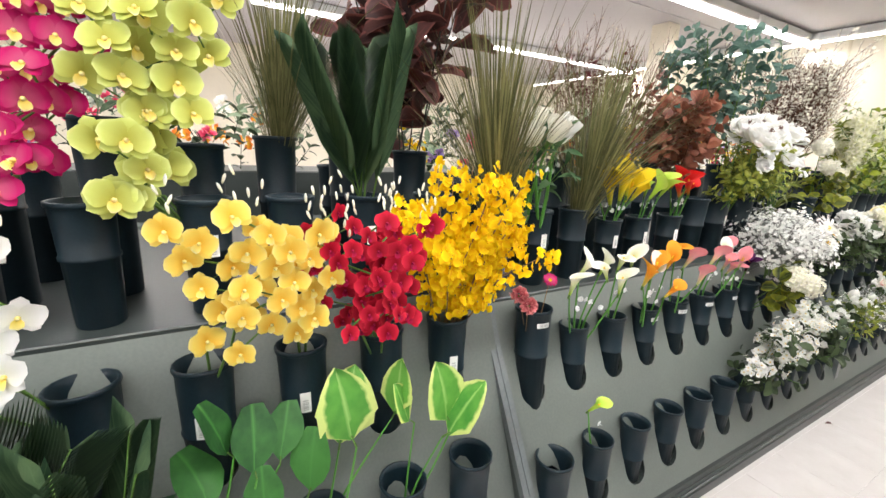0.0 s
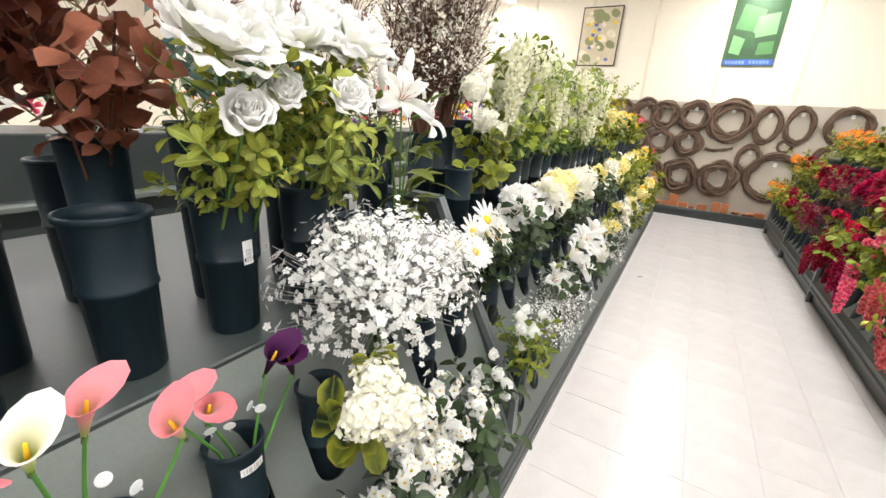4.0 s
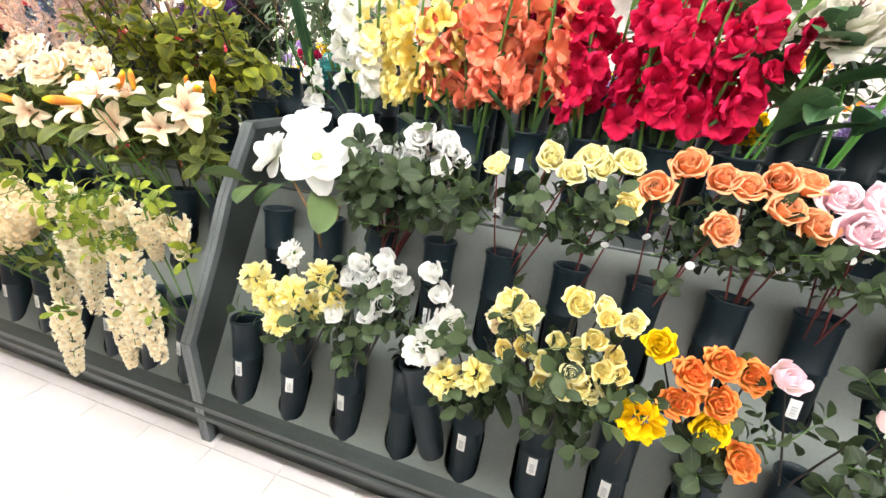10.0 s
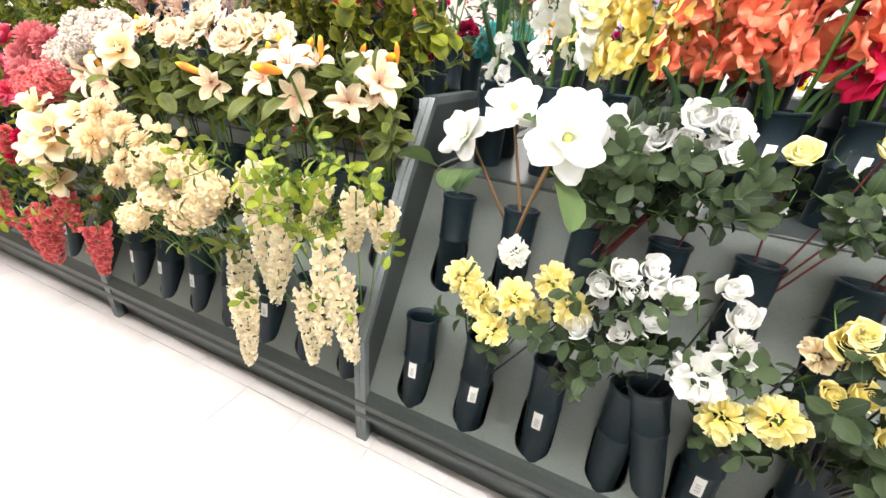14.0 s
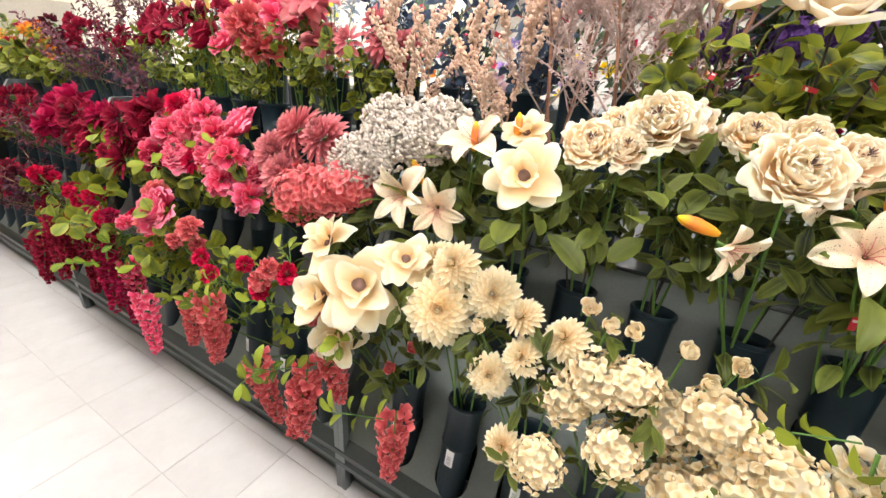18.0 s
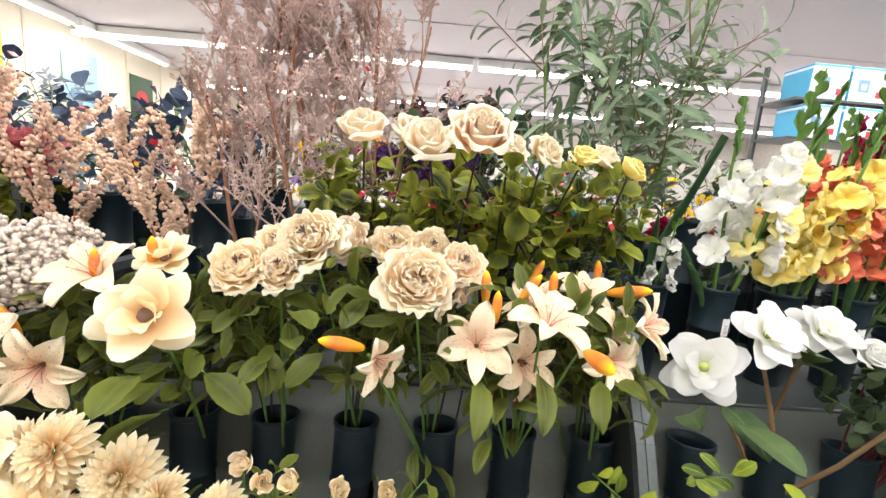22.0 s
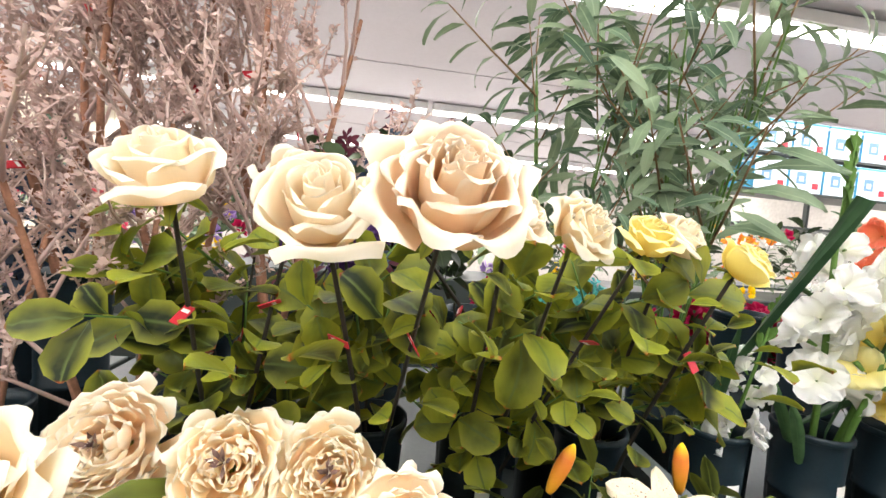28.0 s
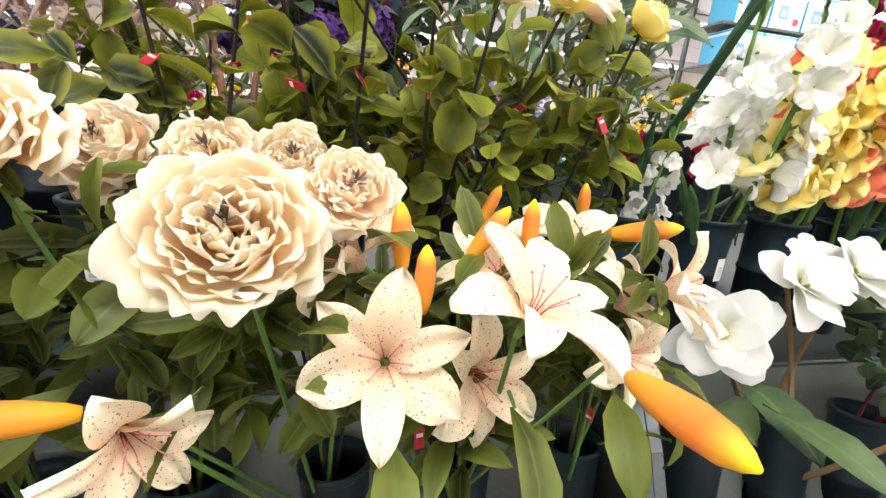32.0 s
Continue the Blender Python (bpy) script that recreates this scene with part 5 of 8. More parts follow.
def rack_unit(side, y0, y1, slots):
    """One bay of the stepped flower rack: kick board, sloping board with two rows of oval holes, upper shelf, end panel."""
    P = bay(side, (y0 + y1) / 2)
    SHELF_Z = P["shelf"]
    sx = lambda o: side * (P["foot"] + o)
    t = thing("flower_rack", "dark green stepped rack bay with oval bucket holes", "display rack", (0, 0, 0), "rack bays")
    (o0, z0), (o1, z1) = P["b0"], P["b1"]
    ln = math.hypot(o1 - o0, z1 - z0)
    at = lambda s: (o0 + (o1 - o0) * s / ln, z0 + (z1 - z0) * s / ln)
    nrm = ((z1 - z0) / ln, -(o1 - o0) / ln)
    g = Geo()

    def pt(y, s, d=0.0):
        o, z = at(s)
        return (sx(o + nrm[0] * d), y, z + nrm[1] * d)

    # hole rows along the slope
    cuts = []
    for o, rim, low in P["rows"]:
        c = (low - z0) / (z1 - z0) * ln
        cuts.append((c - 0.014, 0.105))
    ys = sorted(slots)
    pitch = ys[1] - ys[0] if len(ys) > 1 else 0.2
    edges = [y0] + [(a + b) / 2 for a, b in zip(ys, ys[1:])] + [y1]
    levels = [0.0]
    for lo, hl in cuts:
        levels += [max(lo - 0.02, levels[-1] + 0.004), lo + 2 * hl + 0.02]
    levels.append(ln)
    for k in range(len(levels) - 1):
        s0, s1 = levels[k], levels[k + 1]
        if k % 2 == 0:
            g.face([pt(y0, s0), pt(y1, s0), pt(y1, s1), pt(y0, s1)], 0)
            continue
        lo, hl = cuts[k // 2]
        for i, yc in enumerate(ys):
            ya, yb = edges[i], edges[i + 1]
            sc, n = max(lo, 0.003) + hl, 32
            hl2 = min(hl, sc - s0 - 0.002)
            ring, outer, deep = [], [], []
            for j in range(n):
                a = 2 * math.pi * j / n
                ca, sa = math.cos(a), math.sin(a)
                half, arm = 0.055, max(hl2 - 0.055, 0.0)
                q = half / max(abs(ca), 1e-6)
                if q * abs(sa) > arm:
                    q = abs(sa) * arm + math.sqrt(max(half * half - (ca * arm) ** 2, 0.0))
                ring.append((yc + q * ca, sc + q * sa))
                ty = ((yb - yc) if ca > 0 else (yc - ya)) / max(abs(ca), 1e-6)
                ts = ((s1 - sc) if sa > 0 else (sc - s0)) / max(abs(sa), 1e-6)
                q = min(ty, ts)
                outer.append((yc + q * ca, sc + q * sa))
            corners = [(yb, s1), (ya, s1), (ya, s0), (yb, s0)]
            for j in range(n):
                j2 = (j + 1) % n
                a, b = outer[j], outer[j2]
                poly = [pt(*ring[j]), pt(*a)]
                if abs(a[0] - b[0]) > 1e-5 and abs(a[1] - b[1]) > 1e-5:
                    c = min(corners, key=lambda q: abs(q[0] - (a[0] + b[0]) / 2) + abs(q[1] - (a[1] + b[1]) / 2))
                    poly.append(pt(*c))
                poly += [pt(*b), pt(*ring[j2])]
                g.face(poly, 0)
                g.face([pt(*ring[j]), pt(*ring[j2]), pt(*ring[j2], TH), pt(*ring[j], TH)], 1)
    part("hole_board", g.mesh("hole_board", [M_BOARD, M_FRAME], False), t, None, "grey-green sloping board with two rows of oval holes")
    # added near-black sheet behind the holes, in place of the rack's inner shade
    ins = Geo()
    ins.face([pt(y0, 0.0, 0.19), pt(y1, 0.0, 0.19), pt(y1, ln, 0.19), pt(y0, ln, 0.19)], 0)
    part("back_board", ins.mesh("back_board", [M_HOLE_SHADE], False), t)
    # kick board with two mouldings
    k = z0 / 0.235
    if side > 0:
        prof = [(0.042, 0.0), (0.036, 0.100), (0.006, 0.108), (-0.006, 0.116), (-0.008, 0.140), (0.002, 0.150), (0.002, 0.164), (-0.008, 0.174), (-0.010, 0.196), (0.000, 0.208), (0.010, 0.222), (0.022, 0.235), (0.05, 0.235)]
    else:
        prof = [(-0.046, 0.0), (-0.046, 0.090), (-0.040, 0.100), (-0.032, 0.104), (-0.036, 0.128), (-0.028, 0.138), (-0.028, 0.168), (-0.034, 0.182), (-0.030, 0.212), (-0.022, 0.235), (0.004, 0.235)]
    kb = Geo()
    for (oa, za), (ob, zb) in zip(prof, prof[1:]):
        kb.face([(sx(oa), y0, za * k), (sx(oa), y1, za * k), (sx(ob), y1, zb * k), (sx(ob), y0, zb * k)])
    part("kick_board", kb.mesh("kick_board", [M_FRAME], False), t)
    # upper shelf
    x_a, x_b = sorted((sx(o1 - 0.006), sx(o1 + SHELF_D)))
    part("upper_shelf", Geo().box(x_a, y0 + 0.014, SHELF_Z - 0.03, x_b, y1 - 0.014, SHELF_Z, 0, 0.004).mesh("upper_shelf", [M_FRAME], False), t)
    bk = Geo()
    xa, xb = sx(o1 + SHELF_D), sx(o1 + SHELF_D + 0.42)
    bk.face([(xa, y0, SHELF_Z), (xa, y1, SHELF_Z), (xb, y1, 0.0), (xb, y0, 0.0)])
    part("rear_board", bk.mesh("rear_board", [M_BOARD], False), t)
    return t


def end_panel(side, y):
    """The upright panel between two bays: thick board with a bright metal edge strip."""
    P = SIDES[side]
    sx = lambda o: side * (P["foot"] + o)
    pts = list(P["panel"])
    tail = [(pts[-1][0], 0.90), (pts[-1][0] + 0.5, 0.90), (pts[-1][0] + 0.5, 0.0)]
    loop = pts + tail
    t = thing("rack_divider", "dark green upright divider panel with a metal edge strip", "rack divider", (0, y, 0), "rack dividers")
    g = Geo()
    h = 0.018
    g.face([(sx(o), -h, z) for o, z in loop])
    g.face([(sx(o), h, z) for o, z in reversed(loop)])
    for (oa, za), (ob, zb) in zip(loop, loop[1:]):
        g.face([(sx(oa), -h, za), (sx(oa), h, za), (sx(ob), h, zb), (sx(ob), -h, zb)])
    part("panel_board", g.mesh("panel_board", [M_FRAME], False), t)
    e = Geo()
    for (oa, za), (ob, zb) in zip(pts[:-1], pts[1:]):
        d = Vector((ob - oa, zb - za)).normalized()
        n = Vector((-d.y, d.x)) if side else 0
        for a, b in ((-0.022, -0.001), (0.001, 0.022)):
            q = [(oa + n.x * 0.006, za + n.y * 0.006), (ob + n.x * 0.006, zb + n.y * 0.006)]
            p0, p1 = q
            r0, r1 = (oa - n.x * 0.02, za - n.y * 0.02), (ob - n.x * 0.02, zb - n.y * 0.02)
            e.face([(sx(p0[0]), a, p0[1]), (sx(p0[0]), b, p0[1]), (sx(p1[0]), b, p1[1]), (sx(p1[0]), a, p1[1])])
            e.face([(sx(p0[0]), a, p0[1]), (sx(p1[0]), a, p1[1]), (sx(r1[0]), a, r1[1]), (sx(r0[0]), a, r0[1])])
            e.face([(sx(p0[0]), b, p0[1]), (sx(p1[0]), b, p1[1]), (sx(r1[0]), b, r1[1]), (sx(r0[0]), b, r0[1])])
    part("edge_strip", e.mesh("edge_strip", [M_EDGE], False), t, None, "grey metal edge strip")


def bucket_prof(h, r, ring):
    return [(r * 0.76, 0), (r * (0.82 + 0.17 * ring), h * ring), (r * (0.85 + 0.17 * ring), h * ring + 0.006), (r * (0.82 + 0.17 * ring), h * ring + 0.012), (r * 1.02, h - 0.005), (r * 1.02, h), (r * 0.94, h), (r * 0.8, h - 0.15), (0.001, h - 0.15)]


def bucket_mesh(h, r, ring=0.58):
    key = ("bucket", h, r, ring)
    if key not in CACHE:
        p = [(r * 0.76, 0), (r * 0.80, 0.004), (r * (0.80 + 0.17 * ring), h * ring), (r * (0.83 + 0.17 * ring) + 0.002, h * ring + 0.002), (r * (0.83 + 0.17 * ring) + 0.002, h * ring + 0.010), (r * (0.82 + 0.17 * ring), h * ring + 0.013),
             (r * 0.985, h - 0.008), (r * 1.02, h - 0.005), (r * 1.02, h), (r * 0.95, h), (r * 0.93, h - 0.02), (r * 0.76, 0.02), (0.001, 0.02)]
        CACHE[key] = Geo().lathe(p, 18).mesh("tub", [M_TUBE])
        e = h - 0.012
        CACHE[("rim", h, r, ring)] = Geo().lathe([(r * 0.99, e), (r * 1.055, e + 0.002), (r * 1.065, h - 0.002), (r * 1.05, h + 0.002), (r * 0.965, h + 0.002), (r * 0.945, h - 0.004)], 18).mesh("rim", [M_TUBE])
    return CACHE[key]


def label_mesh(r, h, wide):
    key = ("label", r, h, wide)
    if key not in CACHE:
        g = Geo()
        w, tall = (0.048, 0.017) if wide else (0.026, 0.056)
        n = 6
        for mat, d, a0, a1, z0, z1 in [(0, 0.0015, -1, 1, 0, 1)] + ([(1, 0.0022, -0.8 + 0.2 * i, -0.72 + 0.2 * i + 0.05 * (i % 3), 0.15, 0.85) for i in range(8)] if wide else [(1, 0.0022, -0.5, 0.5, 0.12 + 0.09 * i, 0.16 + 0.09 * i + 0.02 * (i % 2)) for i in range(6)]):
            pts = []
            for j in (0, 1):
                for i in range(n + 1):
                    u = a0 + (a1 - a0) * i / n
                    a = u * w / 2 / r
                    pts.append(((r + d) * math.cos(a), (r + d) * math.sin(a), tall * (z0 + (z1 - z0) * j) - tall / 2))
            g.quadgrid(pts, n, 1, mat)
        CACHE[key] = g.mesh("price_label", [M_LABEL, M_INK])
    return CACHE[key]


def bucket(side, rim, h, r, tilt=3.0, label=None, ring=0.58, name="flower_bucket", wide=False, lean=0.0):
    """A black plastic bucket whose rim's middle lies at rim; label: height of a paper label from the foot, as a share of its height."""
    x, y, z = rim
    m = Matrix.Translation((x, y, z)) @ pose(0, 0, 0, lean, side * tilt, 0) @ Matrix.Translation((0, 0, -h))
    if y > 6.0 or y < -0.7 or abs(x) > 1.7:
        FAR_TUBS.append((m, h, r, ring))
        return None
    t = thing(name, "dark plastic flower bucket with a moulded ring" + (" and white price label" if label else ""), "flower bucket", m, "flower buckets")
    part("tub", bucket_mesh(h, r, ring), t)
    part("rim", CACHE[("rim", h, r, ring)], t)
    if label:
        rr = r * (0.80 + 0.2 * label) + 0.0005
        part("price_label", label_mesh(round(rr, 3), h, wide), t, Matrix.Translation((0, 0, h * label)) @ Matrix.Rotation(math.pi if side > 0 else 0, 4, "Z") @ Matrix.Rotation(jit(0.25), 4, "Z"), "white paper price label")
    return t


FAR_TUBS = []


def span(y0, y1, pitch, first=None):
    y = first if first is not None else y0 + pitch * 0.55
    out = []
    while y < y1 - 0.07:
        out.append(y)
        y += pitch
    return out


UNITS = {
    1: [(-1.75, 0.88, span(-1.75, 0.88, 0.213)), (0.88, 3.06, [2.93 - 0.2115 * k for k in range(9, -1, -1)]), (3.06, 4.60, [4.385 - 0.199 * k for k in range(6, -1, -1)]), (4.60, 6.70, span(4.60, 6.70, 0.206)), (6.70, 8.30, span(6.70, 8.30, 0.2)), (8.30, 9.75, span(8.30, 9.75, 0.2))],
    -1: [(-1.75, 0.80, [0.60 - 0.222 * k for k in range(9, -1, -1)]), (0.80, 3.30, [0.945 + 0.2175 * k for k in range(11)]), (3.30, 4.79, [3.43 + 0.199 * k for k in range(7)]), (4.79, 6.70, span(4.79, 6.70, 0.206)), (6.70, 8.30, span(6.70, 8.30, 0.2)), (8.30, 9.75, span(8.30, 9.75, 0.2))],
}
SLOTS = {}
for side, units in UNITS.items():
    for y0, y1, ys in units:
        P = bay(side, (y0 + y1) / 2)
        rack_unit(side, y0, y1, ys)
        end_panel(side, y1 + (0.042 if side > 0 and y1 == 3.06 else 0.0))
        for y in ys:
            for row, (o, rim, low) in enumerate(P["rows"]):
                n = len([1 for s, r_, q in SLOTS if s == side and r_ == row])
                SLOTS[(side, row, round(y, 3))] = (side * (P["foot"] + o), y, rim)
    end_panel(side, -1.75)


def slot(side, row, y):
    """The mouth of the bucket in that row nearest to y."""
    k = min((k for k in SLOTS if k[0] == side and k[1] == row), key=lambda k: abs(k[2] - y))
    return SLOTS[k]


for (side, row, y), (x, yy, z) in list(SLOTS.items()):
    twin = side > 0 and row == 0 and abs(y - 2.2955) < 0.02
    lab = 0.55 if (side > 0 and RND.random() < 0.8) else (0.90 if side < 0 and row == 1 and y > 0.8 and RND.random() < 0.85 else None)
    if side < 0 and row == 1 and y < 0.8:
        lab = 0.70 if RND.random() < 0.8 else None
    if side > 0 and row == 1:
        lab = 0.36 if RND.random() < 0.5 else None
    big = side < 0 and y < 1.0
    if big and row == 1:
        z = 0.945 if y > 0.8 else 0.965
        SLOTS[(side, row, y)] = (x, yy, z)
    bucket(side, (x, yy, z), 0.46 if big else 0.40, 0.063 if big else 0.054, 8.5 if side > 0 else 3.0 * row, lab, 0.62, wide=side < 0 and y > 0.8, lean=jit(1.5))
    if twin:
        bucket(side, (x - 0.03, yy - 0.03, z + 0.05), 0.34, 0.052, 4.0, None, 0.62, lean=-14)
TOPS = {}
for side, units in UNITS.items():
    P = SIDES[side]
    for y0, y1, ys in units:
        for i, y in enumerate(ys):
            for row, o in enumerate(P["top"]):
                small = side < 0 and 1.4 < y < 2.1 and row == 0
                h = 0.245 if small else (0.30, 0.43, 0.36)[row] + (0.0, 0.03, 0.06)[i % 3] * (row == 1)
                r = (0.056 if small else 0.062)
                if row == 2 and i % 2:
                    continue
                if side < 0 and 2.2 < y < 3.25 and row == 0:
                    h, r = (0.32, 0.068) if y < 2.8 else (0.2, 0.055)
                rim = (side * (P["foot"] + o + jit(0.012)), y + 0.02 + jit(0.012) - (0.09 if side < 0 and 0.8 < y < 3.3 and row == 0 else 0), bay(side, (y0 + y1) / 2)["shelf"] + h)
                TOPS[(side, row, round(y, 3))] = rim
                bucket(side, rim, h, r, 0, 0.62 if small or (row == 0 and RND.random() < 0.55) else None, 0.55)


def top(side, row, y):
    k = min((k for k in TOPS if k[0] == side and k[1] == row), key=lambda k: abs(k[2] - y))
    return TOPS[k]


far = Geo()
for m, h, r, ring in FAR_TUBS:
    far.add(Geo().lathe(bucket_prof(h, r, ring), 14), m)
solid("flower_buckets", far, [M_TUBE], "rows of dark plastic flower buckets on the far racks", "flower buckets", "stuff", smooth=True)


# ---- arrangement helpers ----
def near(kind, cols, size, n, c, ext, jitsize=0.15):
    """n heads of one kind scattered round c."""
    out = []
    for i in range(n):
        q = [RND.uniform(-1, 1) for _ in range(3)]
        col = cols if isinstance(cols, str) else cols[i % len(cols)]
        if c[1] > 4.75 and kind in ("carn", "dahlia", "hydrangea", "peony", "rose"):
            kind = "lo_" + kind
        out.append((kind, col, round(size * RND.uniform(1 - jitsize, 1 + jitsize) / 0.006) * 0.006, c[0] + q[0] * ext[0], c[1] + q[1] * ext[1], c[2] + q[2] * ext[2]))
    return out


def each(kind, col, size, *pts):
    return [(kind, col, size, *p) for p in pts]


def glads(label, col, mouth, n, side=1, bend=0.12, scale=0.95, twist=0.0, leaves=None):
    t = thing("gladiolus_bunch", label, "artificial flowers", mouth)
    for i in range(n):
        d = Vector((-side * bend + jit(0.10), (i - (n - 1) / 2) * 0.11 + jit(0.05) + twist, 1))
        k = scale * RND.uniform(0.9, 1.05)
        part("flower_spike", head("glad", col, 0.048 if n > 2 else 0.042, i % 3), t, toward((jit(0.02), (i - (n - 1) / 2) * 0.02, -0.20), d, k, jit(3)))
    for i in range(n + 1 if leaves is None else leaves):
        a = RND.uniform(0, 360)
        part("leaf", one_leaf("glad", RND.randrange(5)), t, Matrix.Translation((jit(0.02), jit(0.02), -0.10)) @ pose(0, 0, 0, jit(8), jit(8), a) @ Matrix.Scale(RND.uniform(0.5, 0.78), 4))
    return t


def foliage(label, kind, mouth, n, height, spread, stems=5, stem="wood", name="foliage_bunch", size=1.0, low=0.25, thick=0.003, bendx=0.0):
    """Leafy branches: tall stems with sprigs all along."""
    t = thing(name, label, "artificial foliage", mouth)
    for i in range(stems):
        a = 2 * math.pi * (i + RND.random() * 0.6) / stems
        tip = Vector((spread * math.cos(a) * RND.uniform(0.4, 1) + bendx, spread * math.sin(a) * RND.uniform(0.4, 1), height * RND.uniform(0.75, 1.05)))
        foot = Vector((jit(0.03), jit(0.03), -0.16))
        s = part("stem", stem_mesh(stem, RND.randrange(5)), t, rod(foot, tip, thick, jit(3)))
        places = []
        for k in range(n):
            f = low + (1 - low) * (k + RND.random()) / n
            out = Vector((jit(1), jit(1), 0.75 + jit(0.3))).normalized()
            places.append((RND.randrange(4), toward(foot.lerp(tip, f), out, size * RND.uniform(0.8, 1.25), jit(3))))
        part("leaves", leafage(kind, places), s)
    return t


def twig_geo(height, fork, n, fuzz, seed, r0=0.004, spread=0.35, fuzz_mat=1, fuzz_size=0.006, droop=0.0, branch_mat=0):
    """A branching dry stem; fuzz tiny leaflets on the fine twigs."""
    rr = random.Random(seed)
    g = Geo()
    tips = []

    def grow(p, d, length, r, level):
        pts, q, dd = [p], p, d.normalized()
        for i in range(3):
            dd = (dd + Vector((rr.uniform(-1, 1), rr.uniform(-1, 1), rr.uniform(-0.4, 0.7) - droop * level)) * 0.16).normalized()
            q = q + dd * length / 3
            pts.append(q)
        g.tube(pts, [r, r * 0.85, r * 0.7, r * 0.5], 5 if level == 0 else 4, 0 if level == 0 else branch_mat, False)
        if level >= fork:
            tips.append(pts)
            return
        for k in range(n):
            f = rr.uniform(0.3, 1.0) if level else 0.28 + 0.7 * k / n
            i = min(int(f * 3), 2)
            s = pts[i].lerp(pts[i + 1], f * 3 - i)
            a = rr.uniform(0, 6.28)
            nd = (dd + Vector((math.cos(a), math.sin(a), rr.uniform(-0.2, 0.5))) * (0.75 + spread)).normalized()
            grow(s, nd, length * rr.uniform(0.32, 0.5) * (1 - 0.35 * f * (level == 0)), r * 0.5, level + 1)
        tips.append(pts[2:])

    grow(Vector((0, 0, 0)), Vector((0, 0, 1)), height, r0, 0)
    for pts in tips:
        for _ in range(fuzz):
            i = rr.randrange(len(pts) - 1)
            c = pts[i].lerp(pts[i + 1], rr.random())
            d = Vector((rr.uniform(-1, 1), rr.uniform(-1, 1), rr.uniform(-0.3, 1))).normalized()
            e = d.orthogonal().normalized()
            s = fuzz_size * rr.uniform(0.6, 1.5)
            b = d.cross(e)
            g.face([c, c + d * s + e * s * 0.5, c + d * s * 2.1, c + d * s - e * s * 0.5 + b * s * 0.3], fuzz_mat)
    return g, tips


def twigs(label, name, mouth, meshes, n, lean=0.16, size=1.0, towards=(0, 0)):
    t = thing(name, label, "dried branches", mouth)
    for i in range(n):
        a = 2 * math.pi * i / n + jit(0.4)
        d = Vector((lean * math.cos(a) + towards[0], lean * math.sin(a) + towards[1], 1))
        br = part("branch", meshes[i % len(meshes)], t, toward((jit(0.02), jit(0.02), -0.14), d, size * RND.uniform(0.88, 1.1), jit(3)))
        if name in ("dried_branches", "berry_sprays"):
            part("hang_tag", tag_mesh("red"), t, toward(d.normalized() * size * RND.uniform(0.32, 0.55) + Vector((-0.012, 0, 0)), (-1, jit(0.8), jit(0.6)), 1.2, jit(3)))
    return t


DRY = [twig_geo(0.80, 2, 8, 36, 40 + k, 0.009, 0.05, 1, 0.0058, 0.0, 1)[0].mesh("dry_branch", [STEM["brown"], PETAL["mauvegrey"]]) for k in range(4)]
BROWNTWIG = [twig_geo(0.75, 2, 6, 1, 60 + k, 0.0035, -0.35)[0].mesh("brown_branch", [STEM["twig"], PETAL["taupe"]]) for k in range(3)]
BLOSSOM = [twig_geo(0.80, 2, 6, 4, 70 + k, 0.0045, -0.2, 1, 0.010)[0].mesh("blossom_branch", [STEM["twig"], PETAL["ivory"]]) for k in range(3)]
WINETWIG = [twig_geo(0.70, 2, 8, 5, 80 + k, 0.0035, 0.0, 1, 0.008)[0].mesh("wine_branch", [STEM["twig"], PETAL["wine"]]) for k in range(2)]


def berry_geo(seed):
    g, tips = twig_geo(0.58, 1, 8, 0, seed, 0.0045, 0.25)
    rr = random.Random(seed)
    for pts in tips:
        for k in range(95):
            f = rr.random() * (len(pts) - 1)
            i = min(int(f), len(pts) - 2)
            c = pts[i].lerp(pts[i + 1], f - i) + Vector((rr.uniform(-1, 1), rr.uniform(-1, 1), rr.uniform(-1, 1))) * 0.0120
            g.ball(c, rr.uniform(0.0056, 0.0078), 1, 5, 3)
    return g


BERRY = [berry_geo(90 + k).mesh("berry_spray", [STEM["brown"], PETAL["peach"]]) for k in range(3)]


